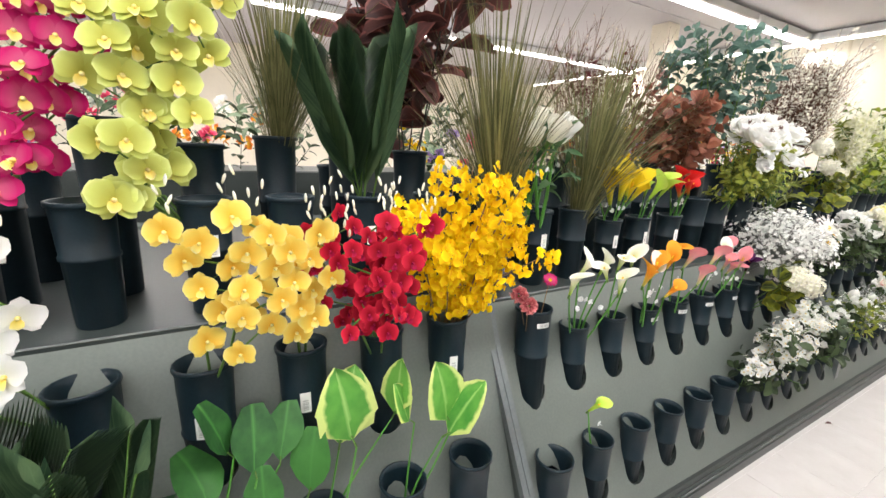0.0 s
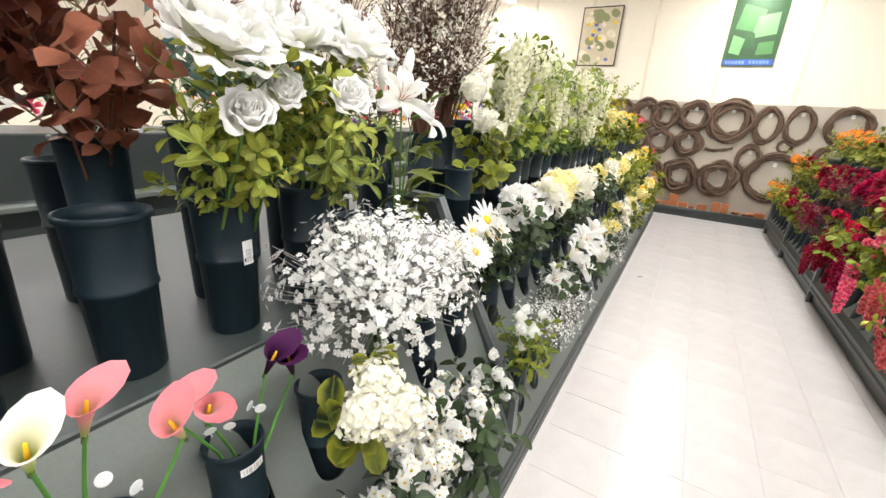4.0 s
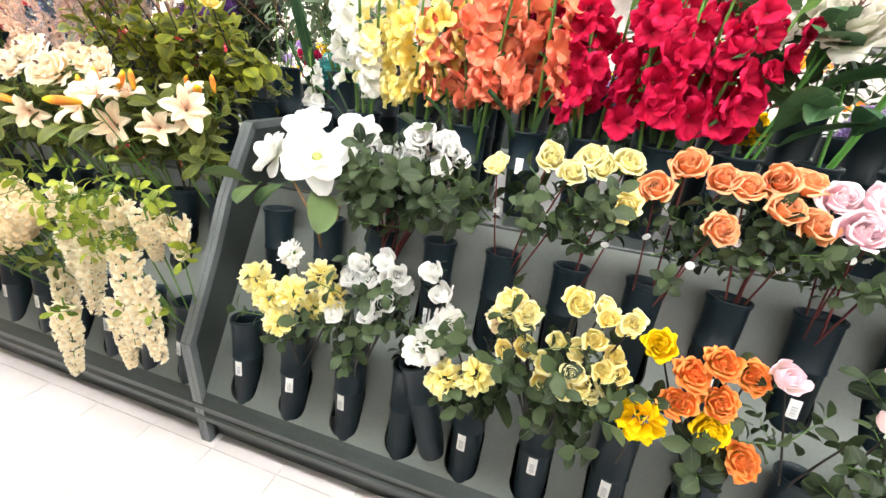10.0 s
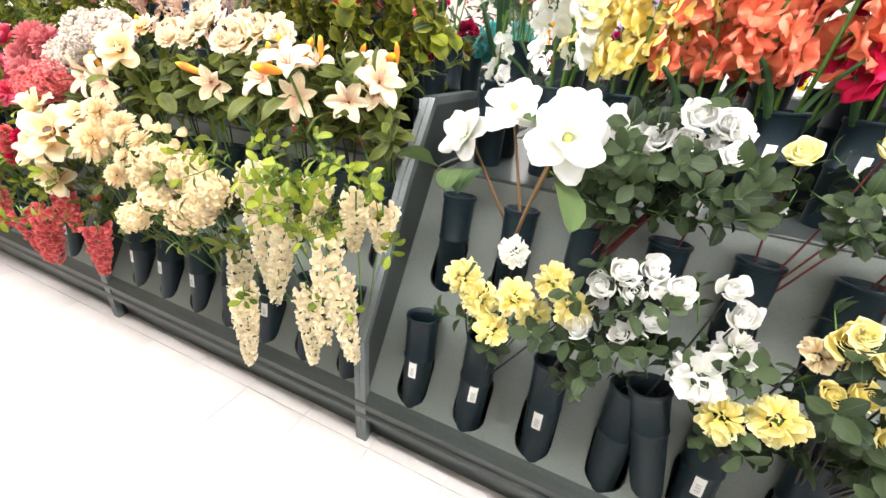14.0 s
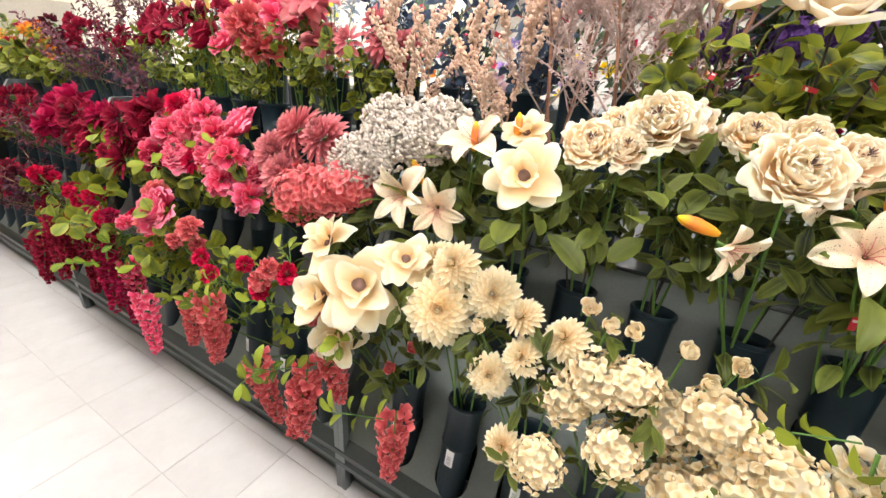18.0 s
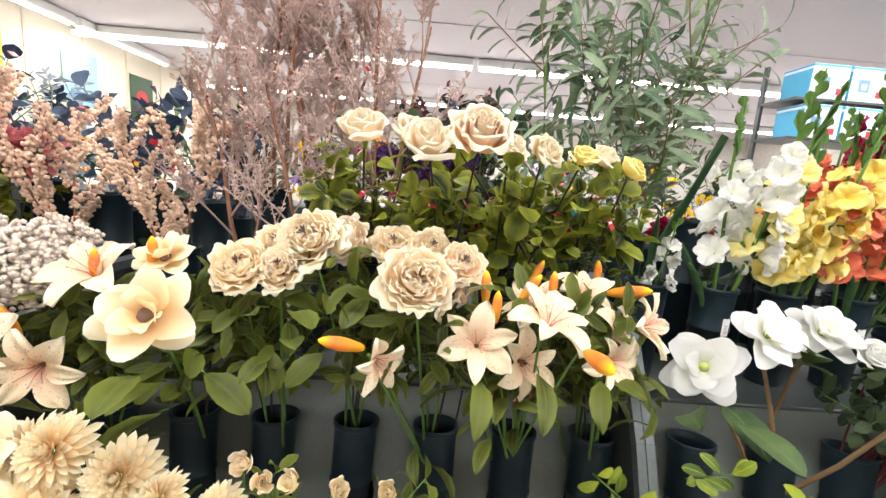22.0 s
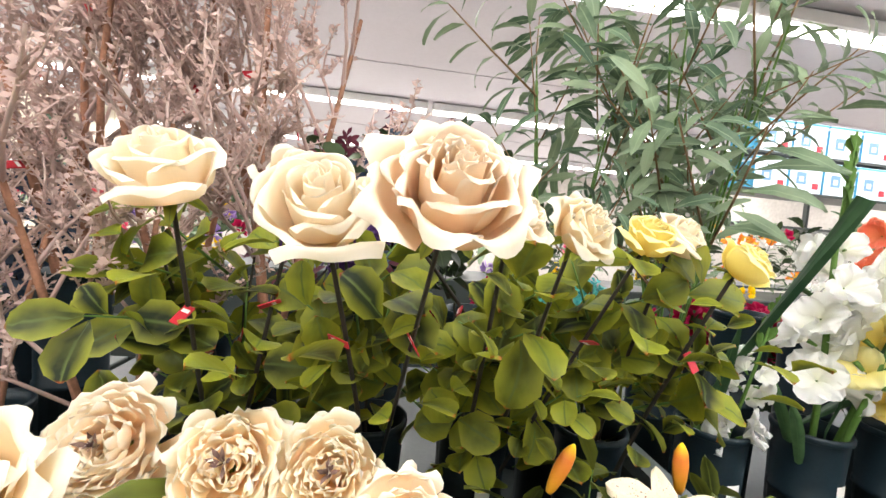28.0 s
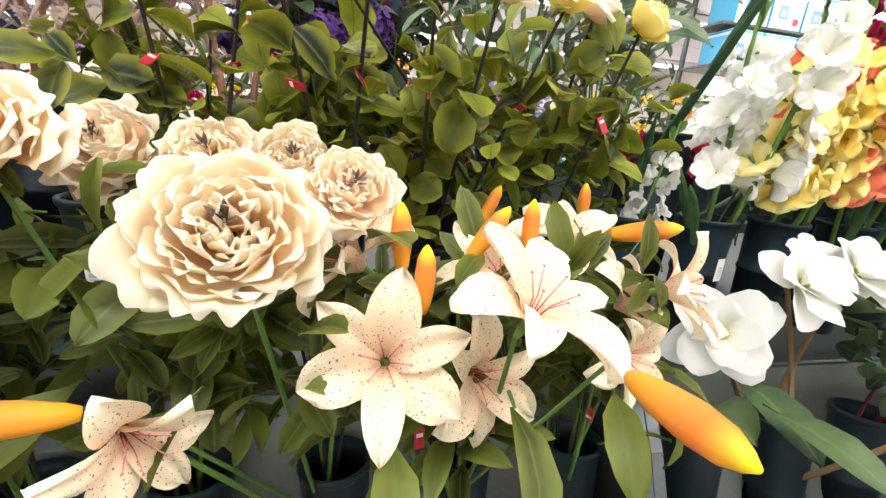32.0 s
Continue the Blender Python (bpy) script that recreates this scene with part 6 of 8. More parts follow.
def gyps_geo(seed, col_n=150, size=0.0085, R=0.2, H=0.26):
    """A cloud of tiny white florets on hair-thin branches."""
    rr = random.Random(seed)
    g = Geo()
    for k in range(col_n):
        a, b = rr.uniform(0, 6.28), rr.random() ** 0.6
        tip = Vector((R * b * math.cos(a), R * b * math.sin(a), H * (1.0 - 0.55 * b * b) * rr.uniform(0.55, 1.1)))
        mid = tip * 0.55 + Vector((rr.uniform(-1, 1), rr.uniform(-1, 1), 0)) * 0.015
        g.tube([(0, 0, -0.05), mid, tip], [0.0018, 0.0013, 0.0009], 3, 1, False)
        for _ in range(2):
            c = tip + Vector((rr.uniform(-1, 1), rr.uniform(-1, 1), rr.uniform(-1, 1))) * 0.02
            d = (tip + Vector((rr.uniform(-1, 1), rr.uniform(-1, 1), rr.uniform(-0.5, 1))) * 0.15).normalized()
            e = d.orthogonal().normalized()
            f = d.cross(e)
            s = size * rr.uniform(0.7, 1.3)
            ph = rr.uniform(0, 6)
            for j in range(5):
                t0 = ph + j * 1.2566
                u = math.cos(t0) * e + math.sin(t0) * f
                w = math.cos(t0 + 1.57) * e + math.sin(t0 + 1.57) * f
                g.face([c, c + u * s * 0.6 + w * s * 0.38 + d * s * 0.15, c + u * s + d * s * 0.1, c + u * s * 0.6 - w * s * 0.38 + d * s * 0.15], 0)
    return g


GYPS = [gyps_geo(30 + k, 130, 0.0075).mesh("gypsophila_cloud", [PETAL["white"], STEM["grey"]]) for k in range(3)]
GYPS_BIG = [gyps_geo(35 + k, 105, 0.0095, 0.20, 0.26).mesh("gypsophila_cloud", [PETAL["white"], STEM["grey"]]) for k in range(2)]


def gyps(label, mouth, n, big=False, size=1.0, tilt=0.35, side=-1, lift=0.02, lean=0.0):
    t = thing("gypsophila_bunch", label, "artificial flowers", mouth)
    for i in range(n):
        d = Vector((-side * tilt + jit(0.35), lean + jit(0.5), 1))
        part("flower_cloud", (GYPS_BIG if big else GYPS)[RND.randrange(2)], t, toward((jit(0.02), jit(0.03), lift), d, size * RND.uniform(0.85, 1.1), jit(3)))
    for i in range(3):
        part("stem", stem_mesh("green", i), t, rod((jit(0.02), jit(0.02), -0.15), (jit(0.03), jit(0.03), lift + 0.02), 0.003))
    return t


def blade_geo(seed, n=230, L=0.64):
    rr = random.Random(seed)
    g = Geo()
    for k in range(n):
        a = rr.uniform(0, 6.28)
        o = rr.random() ** 1.3
        petal(g, L * rr.uniform(0.7, 1.2), 0.0042, 89 - 15 * o, -42 * o**2 - 8, a, STRAP, 0, 0.0, 1, 1, 4, r0=0.012 * rr.random(), base=0.5)
    return g


GRASS = [blade_geo(3 + k).mesh("grass_tuft", [LEAF["grass"]]) for k in range(2)]


def grass(label, mouth, size=1.0, d=(0, 0, 1)):
    t = thing("grass_bunch", label, "artificial grass", mouth)
    part("grass_tuft", GRASS[RND.randrange(2)], t, toward((0, 0, -0.10), d, size, jit(3)))
    part("grass_tuft", GRASS[RND.randrange(2)], t, toward((0.01, 0.01, -0.12), d, size * 0.85, jit(3)))
    return t


# ---- right rack, bay with magnolias and roses ----
S = 1
m = slot(S, 1, 2.72)
t = bouquet("magnolia_bunch", "white silk magnolias on bare woody stems, in a bucket", m, [("magnolia", "white", 0.090, 0.985, 2.60, 1.175, (-0.85, -0.30, 0.42)), ("magnolia", "white", 0.090, 1.211, 2.793, 1.20, (-0.75, -0.1, 0.65)), ("magnolia", "white", 0.090, 1.236, 2.63, 1.207, (-0.6, 0.0, 0.8)), ("magnolia", "white", 0.090, 1.214, 2.931, 1.105, (-0.72, 0.50, 0.48))], S, "wood", 0.006, "mag", 1, 0.75, 0.95, 0.02, 1.0, single=True)
for p, a in (((-0.06, 0.27, 0.10), (40, -20, 150)), ((-0.09, 0.20, 0.12), (10, 15, 195)), ((-0.04, -0.14, 0.24), (-30, 10, 250))):
    part("leaf", one_leaf("mag", RND.randrange(5)), t, Matrix.Translation(p) @ pose(0, 0, 0, *a))
bouquet("rose_bunch", "white silk roses with dark leaves and red stems", slot(S, 1, 2.5), near("rose", "white", 0.038, 18, (1.11, 2.40, 1.21), (0.06, 0.16, 0.045)), S, "red", 0.003, "dark", 3, 0.5, 0.825, 0.10, tags="clear")
bouquet("rose_foliage", "single dark leafy rose stem without bloom in a bucket", slot(S, 1, 2.2955), [("", "white", 0.0, 1.14, 2.27, 1.06)], S, "red", 0.003, "dark", 3, 0.6, 1.0, 0.05, category="artificial foliage")
bouquet("rose_bunch", "pale yellow silk roses with dark leaves", slot(S, 1, 2.08), each("rose", "paleyellow", 0.042, (1.12, 2.13, 1.20), (1.12, 1.99, 1.24), (1.10, 1.93, 1.21), (1.13, 1.89, 1.25)), S, "red", 0.003, "dark", 3, 0.5, 0.825, 0.09, tags="clear")
bouquet("rose_bunch", "pale yellow silk roses, one wide open, with dark leaves", slot(S, 1, 1.87), each("rose", "paleyellow", 0.042, (1.13, 1.80, 1.25), (1.12, 1.86, 1.23)) + [("openrose", "lemon", 0.048, 1.07, 1.79, 1.15, (-0.8, 0.1, 0.5))], S, "red", 0.003, "dark", 3, 0.5, 0.82, 0.08, 0.85, tags="clear")
bouquet("rose_bunch", "apricot orange silk roses with dark leaves", slot(S, 1, 1.66), each("rose", "apricot", 0.045, (1.10, 1.73, 1.20), (1.14, 1.67, 1.26), (1.13, 1.59, 1.24)) + [("openrose", "apricot", 0.048, 1.05, 1.585, 1.14, (-0.8, -0.1, 0.45))], S, "red", 0.003, "dark", 3, 0.5, 0.82, 0.08, 0.85, tags="clear")
bouquet("rose_bunch", "apricot orange silk roses with dark leaves", slot(S, 1, 1.45), each("rose", "apricot", 0.045, (1.12, 1.54, 1.23), (1.13, 1.48, 1.25), (1.08, 1.47, 1.20), (1.08, 1.40, 1.17), (1.14, 1.42, 1.25)), S, "red", 0.003, "dark", 3, 0.5, 0.82, 0.08, 0.85, tags="clear")
bouquet("rose_bunch", "light pink silk roses with dark leaves", slot(S, 1, 1.24), each("rose", "pink", 0.048, (1.12, 1.36, 1.23), (1.10, 1.30, 1.24), (1.05, 1.24, 1.15), (1.12, 1.25, 1.24), (1.06, 1.33, 1.18)), S, "red", 0.003, "dark", 3, 0.5, 0.82, 0.08, 0.85, tags="clear")
bouquet("rose_bunch", "light pink silk roses with dark leaves", slot(S, 1, 1.03), each("rose", "pink", 0.048, (1.10, 1.16, 1.23), (1.05, 1.09, 1.15), (1.12, 1.06, 1.23), (1.08, 1.13, 1.2)), S, "red", 0.003, "dark", 3, 0.5, 0.82, 0.08, 0.85, tags="clear")
for y, c in ((0.80, "coral"), (0.6, "paleyellow"), (0.38, "apricot"), (0.17, "pink")):
    bouquet("rose_bunch", "silk roses with dark leaves in a bucket", slot(S, 1, y), near("rose", c, 0.05, 5, (1.10, y + 0.05, 1.2), (0.05, 0.10, 0.05)), S, "red", 0.003, "dark", 3, 0.5, 0.825, 0.09)

bouquet("carnation_bunch", "pale yellow and white silk carnations in a bucket", slot(S, 0, 2.72), each("carn", "paleyellow", 0.052, (0.88, 2.72, 0.76), (0.87, 2.63, 0.80), (0.90, 2.55, 0.86), (0.85, 2.67, 0.70), (0.90, 2.58, 0.75), (0.90, 2.78, 0.80), (0.88, 2.49, 0.81)) + [("carn", "white", 0.04, 0.92, 2.66, 0.90)], S, "dark", 0.003, "dark", 1, 0.4, 0.8, 0.06)
bouquet("rosebud_bunch", "small white rosebuds over grey-green leaves", slot(S, 0, 2.5), each("rosebud", "white", 0.040, (0.88, 2.41, 0.94), (0.88, 2.33, 0.92), (0.86, 2.38, 0.80), (0.90, 2.29, 0.89), (0.90, 2.35, 0.95), (0.90, 2.45, 0.84), (0.84, 2.47, 0.79), (0.87, 2.38, 0.90), (0.88, 2.44, 0.89), (0.86, 2.33, 0.85), (0.87, 2.30, 0.94)), S, "dark", 0.003, "dark", 2, 0.5, 0.92, 0.07, 0.8)
bouquet("rosebud_bunch", "white rosebuds leaning over a tipped bucket", slot(S, 0, 2.2955), each("rosebud", "white", 0.042, (0.88, 2.21, 0.96), (0.87, 2.18, 0.91)), S, "dark", 0.003, "dark", 4, 0.3, 0.8, 0.08)
bouquet("carnation_bunch", "white and pale yellow silk peonies in a bucket", slot(S, 0, 2.08), [("carn", "white", 0.06, 0.86, 2.21, 0.75), ("carn", "white", 0.05, 0.89, 2.16, 0.82), ("carn", "paleyellow", 0.056, 0.84, 2.145, 0.68), ("carn", "paleyellow", 0.056, 0.84, 2.06, 0.72), ("carn", "buff", 0.04, 0.90, 2.03, 0.86)], S, "dark", 0.003, "dark", 2, 0.3, 0.8, 0.07)
bouquet("rose_bunch", "big bunch of lemon yellow silk roses over dark leaves", slot(S, 0, 1.87), near("rose", ("lemon", "paleyellow"), 0.031, 30, (0.87, 1.88, 0.87), (0.05, 0.15, 0.11)) + each("rose", "lemon", 0.032, (0.84, 1.90, 0.76), (0.84, 1.80, 0.77), (0.86, 1.76, 0.86)), S, "dark", 0.003, "dark", 1, 0.4, 0.8, 0.08, 0.85)
bouquet("marigold_stem", "single golden marigold leaning from its bucket", slot(S, 0, 1.66), [("carn", "gold", 0.056, 0.84, 1.675, 0.73, (-0.9, 0.1, 0.3))], S, "dark", 0.003)
bouquet("rose_bunch", "orange and yellow two-tone silk roses in a bucket", slot(S, 0, 1.45), each("openrose", "orange", 0.043, (0.87, 1.60, 0.86), (0.88, 1.55, 0.90), (0.85, 1.61, 0.79), (0.84, 1.46, 0.69), (0.90, 1.48, 0.87), (0.86, 1.535, 0.81)) + each("openrose", "gold", 0.042, (0.89, 1.67, 0.90), (0.85, 1.53, 0.74)), S, "dark", 0.003, "dark", 1, 0.3, 0.7, 0.06)
bouquet("leafy_rose_bunch", "dark rose leaves with one pale bud in a bucket", slot(S, 0, 1.24), each("rosebud", "palepink", 0.045, (0.88, 1.43, 0.90)) + [("", "white", 0, 0.86, 1.30, 0.78), ("", "white", 0, 0.90, 1.22, 0.80)], S, "dark", 0.003, "dark", 3, 0.4, 0.9, 0.07, 0.8)
bouquet("rosebud_bunch", "pale pink rosebuds over grey-green leaves", slot(S, 0, 1.03), each("rosebud", "palepink", 0.042, (0.88, 1.25, 0.95), (0.86, 1.25, 0.87), (0.84, 1.13, 0.82), (0.88, 1.17, 0.90)), S, "dark", 0.003, "dark", 3, 0.3, 0.85, 0.08, 0.8)
for y, c in ((0.80, "palepink"), (0.6, "pink"), (0.38, "coral"), (0.17, "hotpink")):
    bouquet("rose_bunch", "silk roses over grey-green leaves in a bucket", slot(S, 0, y), near("rose", c, 0.045, 5, (0.87, y, 0.85), (0.04, 0.09, 0.07)), S, "dark", 0.003, "dark", 2, 0.5, 0.92, 0.07, 0.8)

# gladioli on the upper shelf
mm = Vector(top(S, 0, 2.93))
t = glads("small white silk gladiolus with long sword leaves in a bucket", "white", mm, 1, scale=0.56, twist=-0.03, leaves=0)


def sword(parent, foot, tip):
    """A sword leaf reaching straight from foot to tip."""
    part("leaf", one_leaf("sword", 1), parent, toward(foot, Vector(tip) - Vector(foot), 1, 0) @ pose(0, 0, 0, 0, 0, 90) @ Matrix.Scale((Vector(tip) - Vector(foot)).length / 0.42, 4))


for tip in ((1.386, 3.012, 1.464), (1.27, 2.90, 1.657)):
    sword(t, (0, 0, -0.05), Vector(tip) - mm)
t = glads("creamy white silk gladioli in a bucket", "white", top(S, 0, 2.72), 2, scale=0.95, twist=0.02, leaves=1)
sword(t, (0, 0.02, -0.06), (-0.02, -0.42, 0.20))
glads("pale yellow silk gladiolus beside the white ones", "paleyellow", top(S, 0, 2.72), 1, scale=0.95, twist=-0.22, leaves=2)
glads("lemon yellow silk gladioli in a bucket", "lemon", top(S, 0, 2.5), 3, twist=-0.08)
glads("coral orange silk gladioli in a bucket", "coralglad", top(S, 0, 2.2955), 4)
glads("coral orange silk gladioli in a bucket", "coralglad", top(S, 0, 2.08), 4)
glads("crimson silk gladioli in a tall bucket", "crimson", top(S, 1, 2.08), 3, scale=0.9)
glads("bright red silk gladioli in a bucket", "red", top(S, 0, 1.87), 4)
glads("bright red silk gladioli in a bucket", "red", top(S, 0, 1.66), 5, twist=-0.07)
glads("bright red silk gladioli in a tall bucket", "red", top(S, 1, 1.66), 3, scale=0.9)
glads("coral orange silk gladioli in a tall bucket", "coralglad", top(S, 1, 2.4), 3, scale=0.85)
for y, c in ((1.45, "ivory"), (1.24, "palepink"), (1.03, "ivory"), (0.8, "lime"), (0.55, "ivory")):
    mm = Vector(top(S, 0, y))
    t = bouquet("peony_bunch", "tall silk peonies with broad leaves in a bucket", mm, near("peony", c, 0.09, 3, (mm.x - 0.05, y, 1.66), (0.10, 0.12, 0.07)), S, "bright", 0.0055, "broad", 3, 0.35, 0.85, 0.03, 0.95, single=True)
foliage("tall green willow leaf branches in a bucket", "olive", top(S, 1, 3.06), 4, 0.72, 0.26, 6, "green", size=1.05, low=0.3)
foliage("tall green willow leaf branches in a bucket", "olive", top(S, 1, 2.85), 4, 0.66, 0.24, 6, "green", size=1.05, low=0.3)
foliage("tall green willow leaf branches in a bucket", "olive", top(S, 1, 3.25), 4, 0.60, 0.18, 4, "green", size=1.05, low=0.4)

for y, k in ((0.3, "dark"), (0.75, "mag"), (1.15, "dark"), (1.55, "mag")):
    foliage("green silk leaf branches behind the front row", k, top(S, 1, y), 4, 0.50, 0.20, 5, "green", low=0.25)

# ---- right rack, bay with cream flowers ----
WIST = [(0.80, 3.50, 0.70, 0.26), (0.76, 3.20, 0.70, 0.26), (0.74, 3.44, 0.62, 0.24), (0.75, 3.08, 0.78, 0.24), (0.82, 3.42, 1.00, 0.20), (0.79, 3.38, 0.86, 0.24), (0.77, 3.26, 0.88, 0.30), (0.80, 3.33, 0.98, 0.18), (0.77, 3.12, 0.90, 0.32), (0.80, 3.05, 0.99, 0.18), (0.82, 3.18, 1.00, 0.16), (0.83, 2.99, 0.96, 0.14), (0.84, 3.47, 0.95, 0.18)]
for yy, sel in ((3.19, WIST[6:] + WIST[1:2] + WIST[3:4]), (3.39, WIST[:1] + WIST[2:3] + WIST[4:6])):
    mm = slot(S, 0, yy)
    t = bouquet("wisteria_bunch", "trailing cream silk wisteria with lime green leaves", mm, [("raceme", "wistcream", L, x, y, z) for x, y, z, L in sel], S, "green", 0.003, "lime", 1, 0.6, 1.0, 0.08, 0.8)
    for k in range(22 if yy < 3.3 else 7):
        p = Vector((0.83 + jit(0.07), yy - 0.03 + jit(0.17), 0.97 + jit(0.10))) - Vector(mm)
        part("leaf_sprig", sprig("lime", k % 4), t, toward(p, (-0.8 + jit(0.5), jit(1), 0.2 + jit(0.5)), 0.8, jit(3)))
bouquet("carnation_bunch", "cream silk carnations with a dark leaf", slot(S, 0, 3.59), each("clump", "buff", 0.056, (0.77, 3.68, 0.80), (0.78, 3.57, 0.90), (0.80, 3.67, 0.95), (0.78, 3.62, 0.84), (0.82, 3.73, 0.90), (0.80, 3.62, 0.91)), S, "green", 0.003, "lily", 2, 0.55, 0.9, 0.05, 0.65)
bouquet("carnation_bunch", "cream silk carnations and small buds", slot(S, 0, 3.79), each("clump", "buff", 0.052, (0.76, 3.80, 0.84), (0.74, 3.92, 0.75), (0.80, 3.80, 0.96), (0.80, 3.90, 0.88), (0.80, 3.86, 0.94)) + each("rosebud", "buff", 0.020, (0.80, 3.74, 1.06), (0.79, 3.70, 1.02), (0.82, 3.82, 1.05), (0.80, 3.67, 1.06)), S, "green", 0.003, "lily", 1, 0.6, 0.9, 0.05, 0.6)
bouquet("dahlia_bunch", "small cream silk dahlias and buds over dark leaves", slot(S, 0, 3.98), each("dahlia", "butter", 0.046, (0.80, 4.00, 0.93), (0.79, 4.06, 0.86), (0.82, 3.93, 0.99), (0.76, 4.00, 0.72), (0.83, 4.02, 1.00)) + each("rosebud", "cream", 0.022, (0.84, 3.90, 1.06), (0.80, 4.10, 0.96), (0.82, 3.86, 1.05)), S, "green", 0.003, "lily", 2, 0.6, 0.9, 0.05, 0.6)
bouquet("dahlia_bunch", "large cream silk dahlias in a bucket", slot(S, 0, 4.18), each("dahlia", "butter", 0.078, (0.82, 4.21, 0.95)) + each("dahlia", "butter", 0.062, (0.86, 4.20, 1.05), (0.86, 4.10, 1.01), (0.90, 4.27, 1.02)), S, "green", 0.003, "lily", 2, 0.55, 0.9, 0.05, 0.65)
bouquet("magnolia_bunch", "cream silk magnolias with grey hearts and dull red buds", slot(S, 0, 4.385), [("magnolia", "butter", 0.105, 0.80, 4.42, 0.95, (-0.8, -0.3, 0.5)), ("magnolia", "butter", 0.10, 0.79, 4.54, 0.88, (-0.7, 0.1, 0.4)), ("magnolia", "butter", 0.08, 0.83, 4.55, 1.02, (-0.5, 0.3, 0.6)), ("magnolia", "butter", 0.09, 0.80, 4.50, 0.77, (-0.8, -0.2, 0.1)), ("magnolia", "butter", 0.07, 0.86, 4.33, 1.02, (-0.5, -0.3, 0.7)), ("rosebud", "coral", 0.025, 0.86, 4.3, 0.78), ("rosebud", "coral", 0.025, 0.84, 4.36, 0.70)], S, "green", 0.003, "lily", 2, 0.55, 0.9, 0.05, 0.65)

PEO = [(1.012, 3.656, 1.325, 0.075), (1.113, 3.566, 1.345, 0.056), (1.165, 3.63, 1.365, 0.050), (1.179, 3.718, 1.365, 0.056), (1.198, 3.827, 1.368, 0.060), (1.10, 3.885, 1.375, 0.068), (1.047, 4.00, 1.32, 0.060), (1.06, 3.93, 1.32, 0.050), (1.13, 3.96, 1.36, 0.056)]
for y, sel in ((3.59, PEO[:3]), (3.79, PEO[3:6]), (3.98, PEO[6:])):
    bouquet("peony_bunch", "full-blown cream silk peonies over dark green leaves", slot(S, 1, y), [("peony", "cream" if i % 2 == 0 else "champagne", s, x, yy, z, (-0.75, -0.1 + jit(0.2), 0.55)) for i, (x, yy, z, s) in enumerate(sel)], S, "green", 0.0035, "peony", 7, 0.5, 0.94, 0.09, 0.8, single=True)
LIL = [(1.011, 3.533, 1.205, (-0.8, 0.05, 0.55), 0.066), (0.985, 3.413, 1.255, (-0.35, -0.25, 0.9), 0.076), (1.099, 3.551, 1.262, (-0.1, 0.75, 0.6), 0.066), (1.05, 3.44, 1.165, (-0.7, -0.3, 0.15), 0.062), (1.09, 3.40, 1.25, (-0.5, 0.2, 0.8), 0.062),
       (1.20, 3.275, 1.262, (-0.5, -0.1, 0.85), 0.066), (1.10, 3.18, 1.235, (-0.55, -0.7, 0.35), 0.064), (1.06, 3.26, 1.175, (-0.75, -0.35, 0.15), 0.062), (1.13, 3.22, 1.20, (-0.6, -0.6, 0.4), 0.060)]
for y, sel in ((3.39, LIL[:5]), (3.19, LIL[5:])):
    bouquet("lily_bunch", "cream speckled silk lilies over narrow green leaves", slot(S, 1, y), [("lily", "lilycream", q[4], *q[:4]) for q in sel], S, "green", 0.0035, "lily", 6, 0.5, 0.95, 0.06, 0.85, single=True, tags="red")
bouquet("lily_bunch", "one cream silk lily hanging forward over its bucket", slot(S, 1, 3.59), [("lily", "lilycream", 0.056, 0.965, 3.725, 1.19, (-0.55, -0.60, -0.08))], S, "green", 0.0035, "lily", 2, 0.2, 0.5, 0.04, 0.7, single=True)
for y, buds in ((3.39, [(1.064, 3.516, 1.272, (0.0, 0.05, 1), 0.068), (1.003, 3.503, 1.258, (-0.05, 0.0, 1), 0.066), (1.08, 3.445, 1.28, (0.0, -0.55, 0.8), 0.068), (1.083, 3.376, 1.285, (0.0, 0.0, 1), 0.068), (0.906, 3.364, 1.252, (-0.95, -0.02, 0.12), 0.094)]),
                (3.19, [(1.255, 3.212, 1.285, (0, 0.05, 1), 0.062), (1.184, 3.216, 1.286, (-0.62, -0.75, 0.28), 0.10), (1.271, 3.375, 1.275, (0, -0.4, 0.9), 0.066)]), (3.59, [(0.954, 3.74, 1.212, (-0.48, 0.82, 0.32), 0.078)]), (4.385, [(1.03, 4.26, 1.27, (0, 0, 1), 0.07), (1.0, 4.38, 1.17, (-0.2, 0.3, 0.8), 0.07), (1.04, 4.16, 1.30, (0, 0, 1), 0.068)])):
    bouquet("lily_buds", "closed orange and yellow lily buds on green stems", slot(S, 1, y), [("bud", "budorange", q[4], *q[:4]) for q in buds], S, "green", 0.003)
bouquet("magnolia_bunch", "large cream silk magnolia with a grey heart", slot(S, 1, 4.18), [("magnolia", "butter", 0.080, 0.925, 4.09, 1.255, (-0.85, -0.25, 0.45)), ("magnolia", "butter", 0.062, 1.05, 4.14, 1.325, (-0.6, 0.1, 0.8))], S, "green", 0.0035, "peony", 7, 0.3, 0.9, 0.09, 1.0, single=True)
bouquet("lily_bunch", "cream silk lilies with orange buds", slot(S, 1, 4.385), [("lily", "lilycream", 0.074, 0.99, 4.42, 1.14, (-0.9, 0.1, 0.2)), ("lily", "lilycream", 0.074, 0.98, 4.32, 1.13, (-0.8, -0.3, 0.0)), ("lily", "lilycream", 0.08, 1.03, 4.25, 1.28, (-0.6, 0.1, 0.8))], S, "green", 0.0035, "lily", 5, 0.3, 0.9, 0.07, 1.0, single=True)
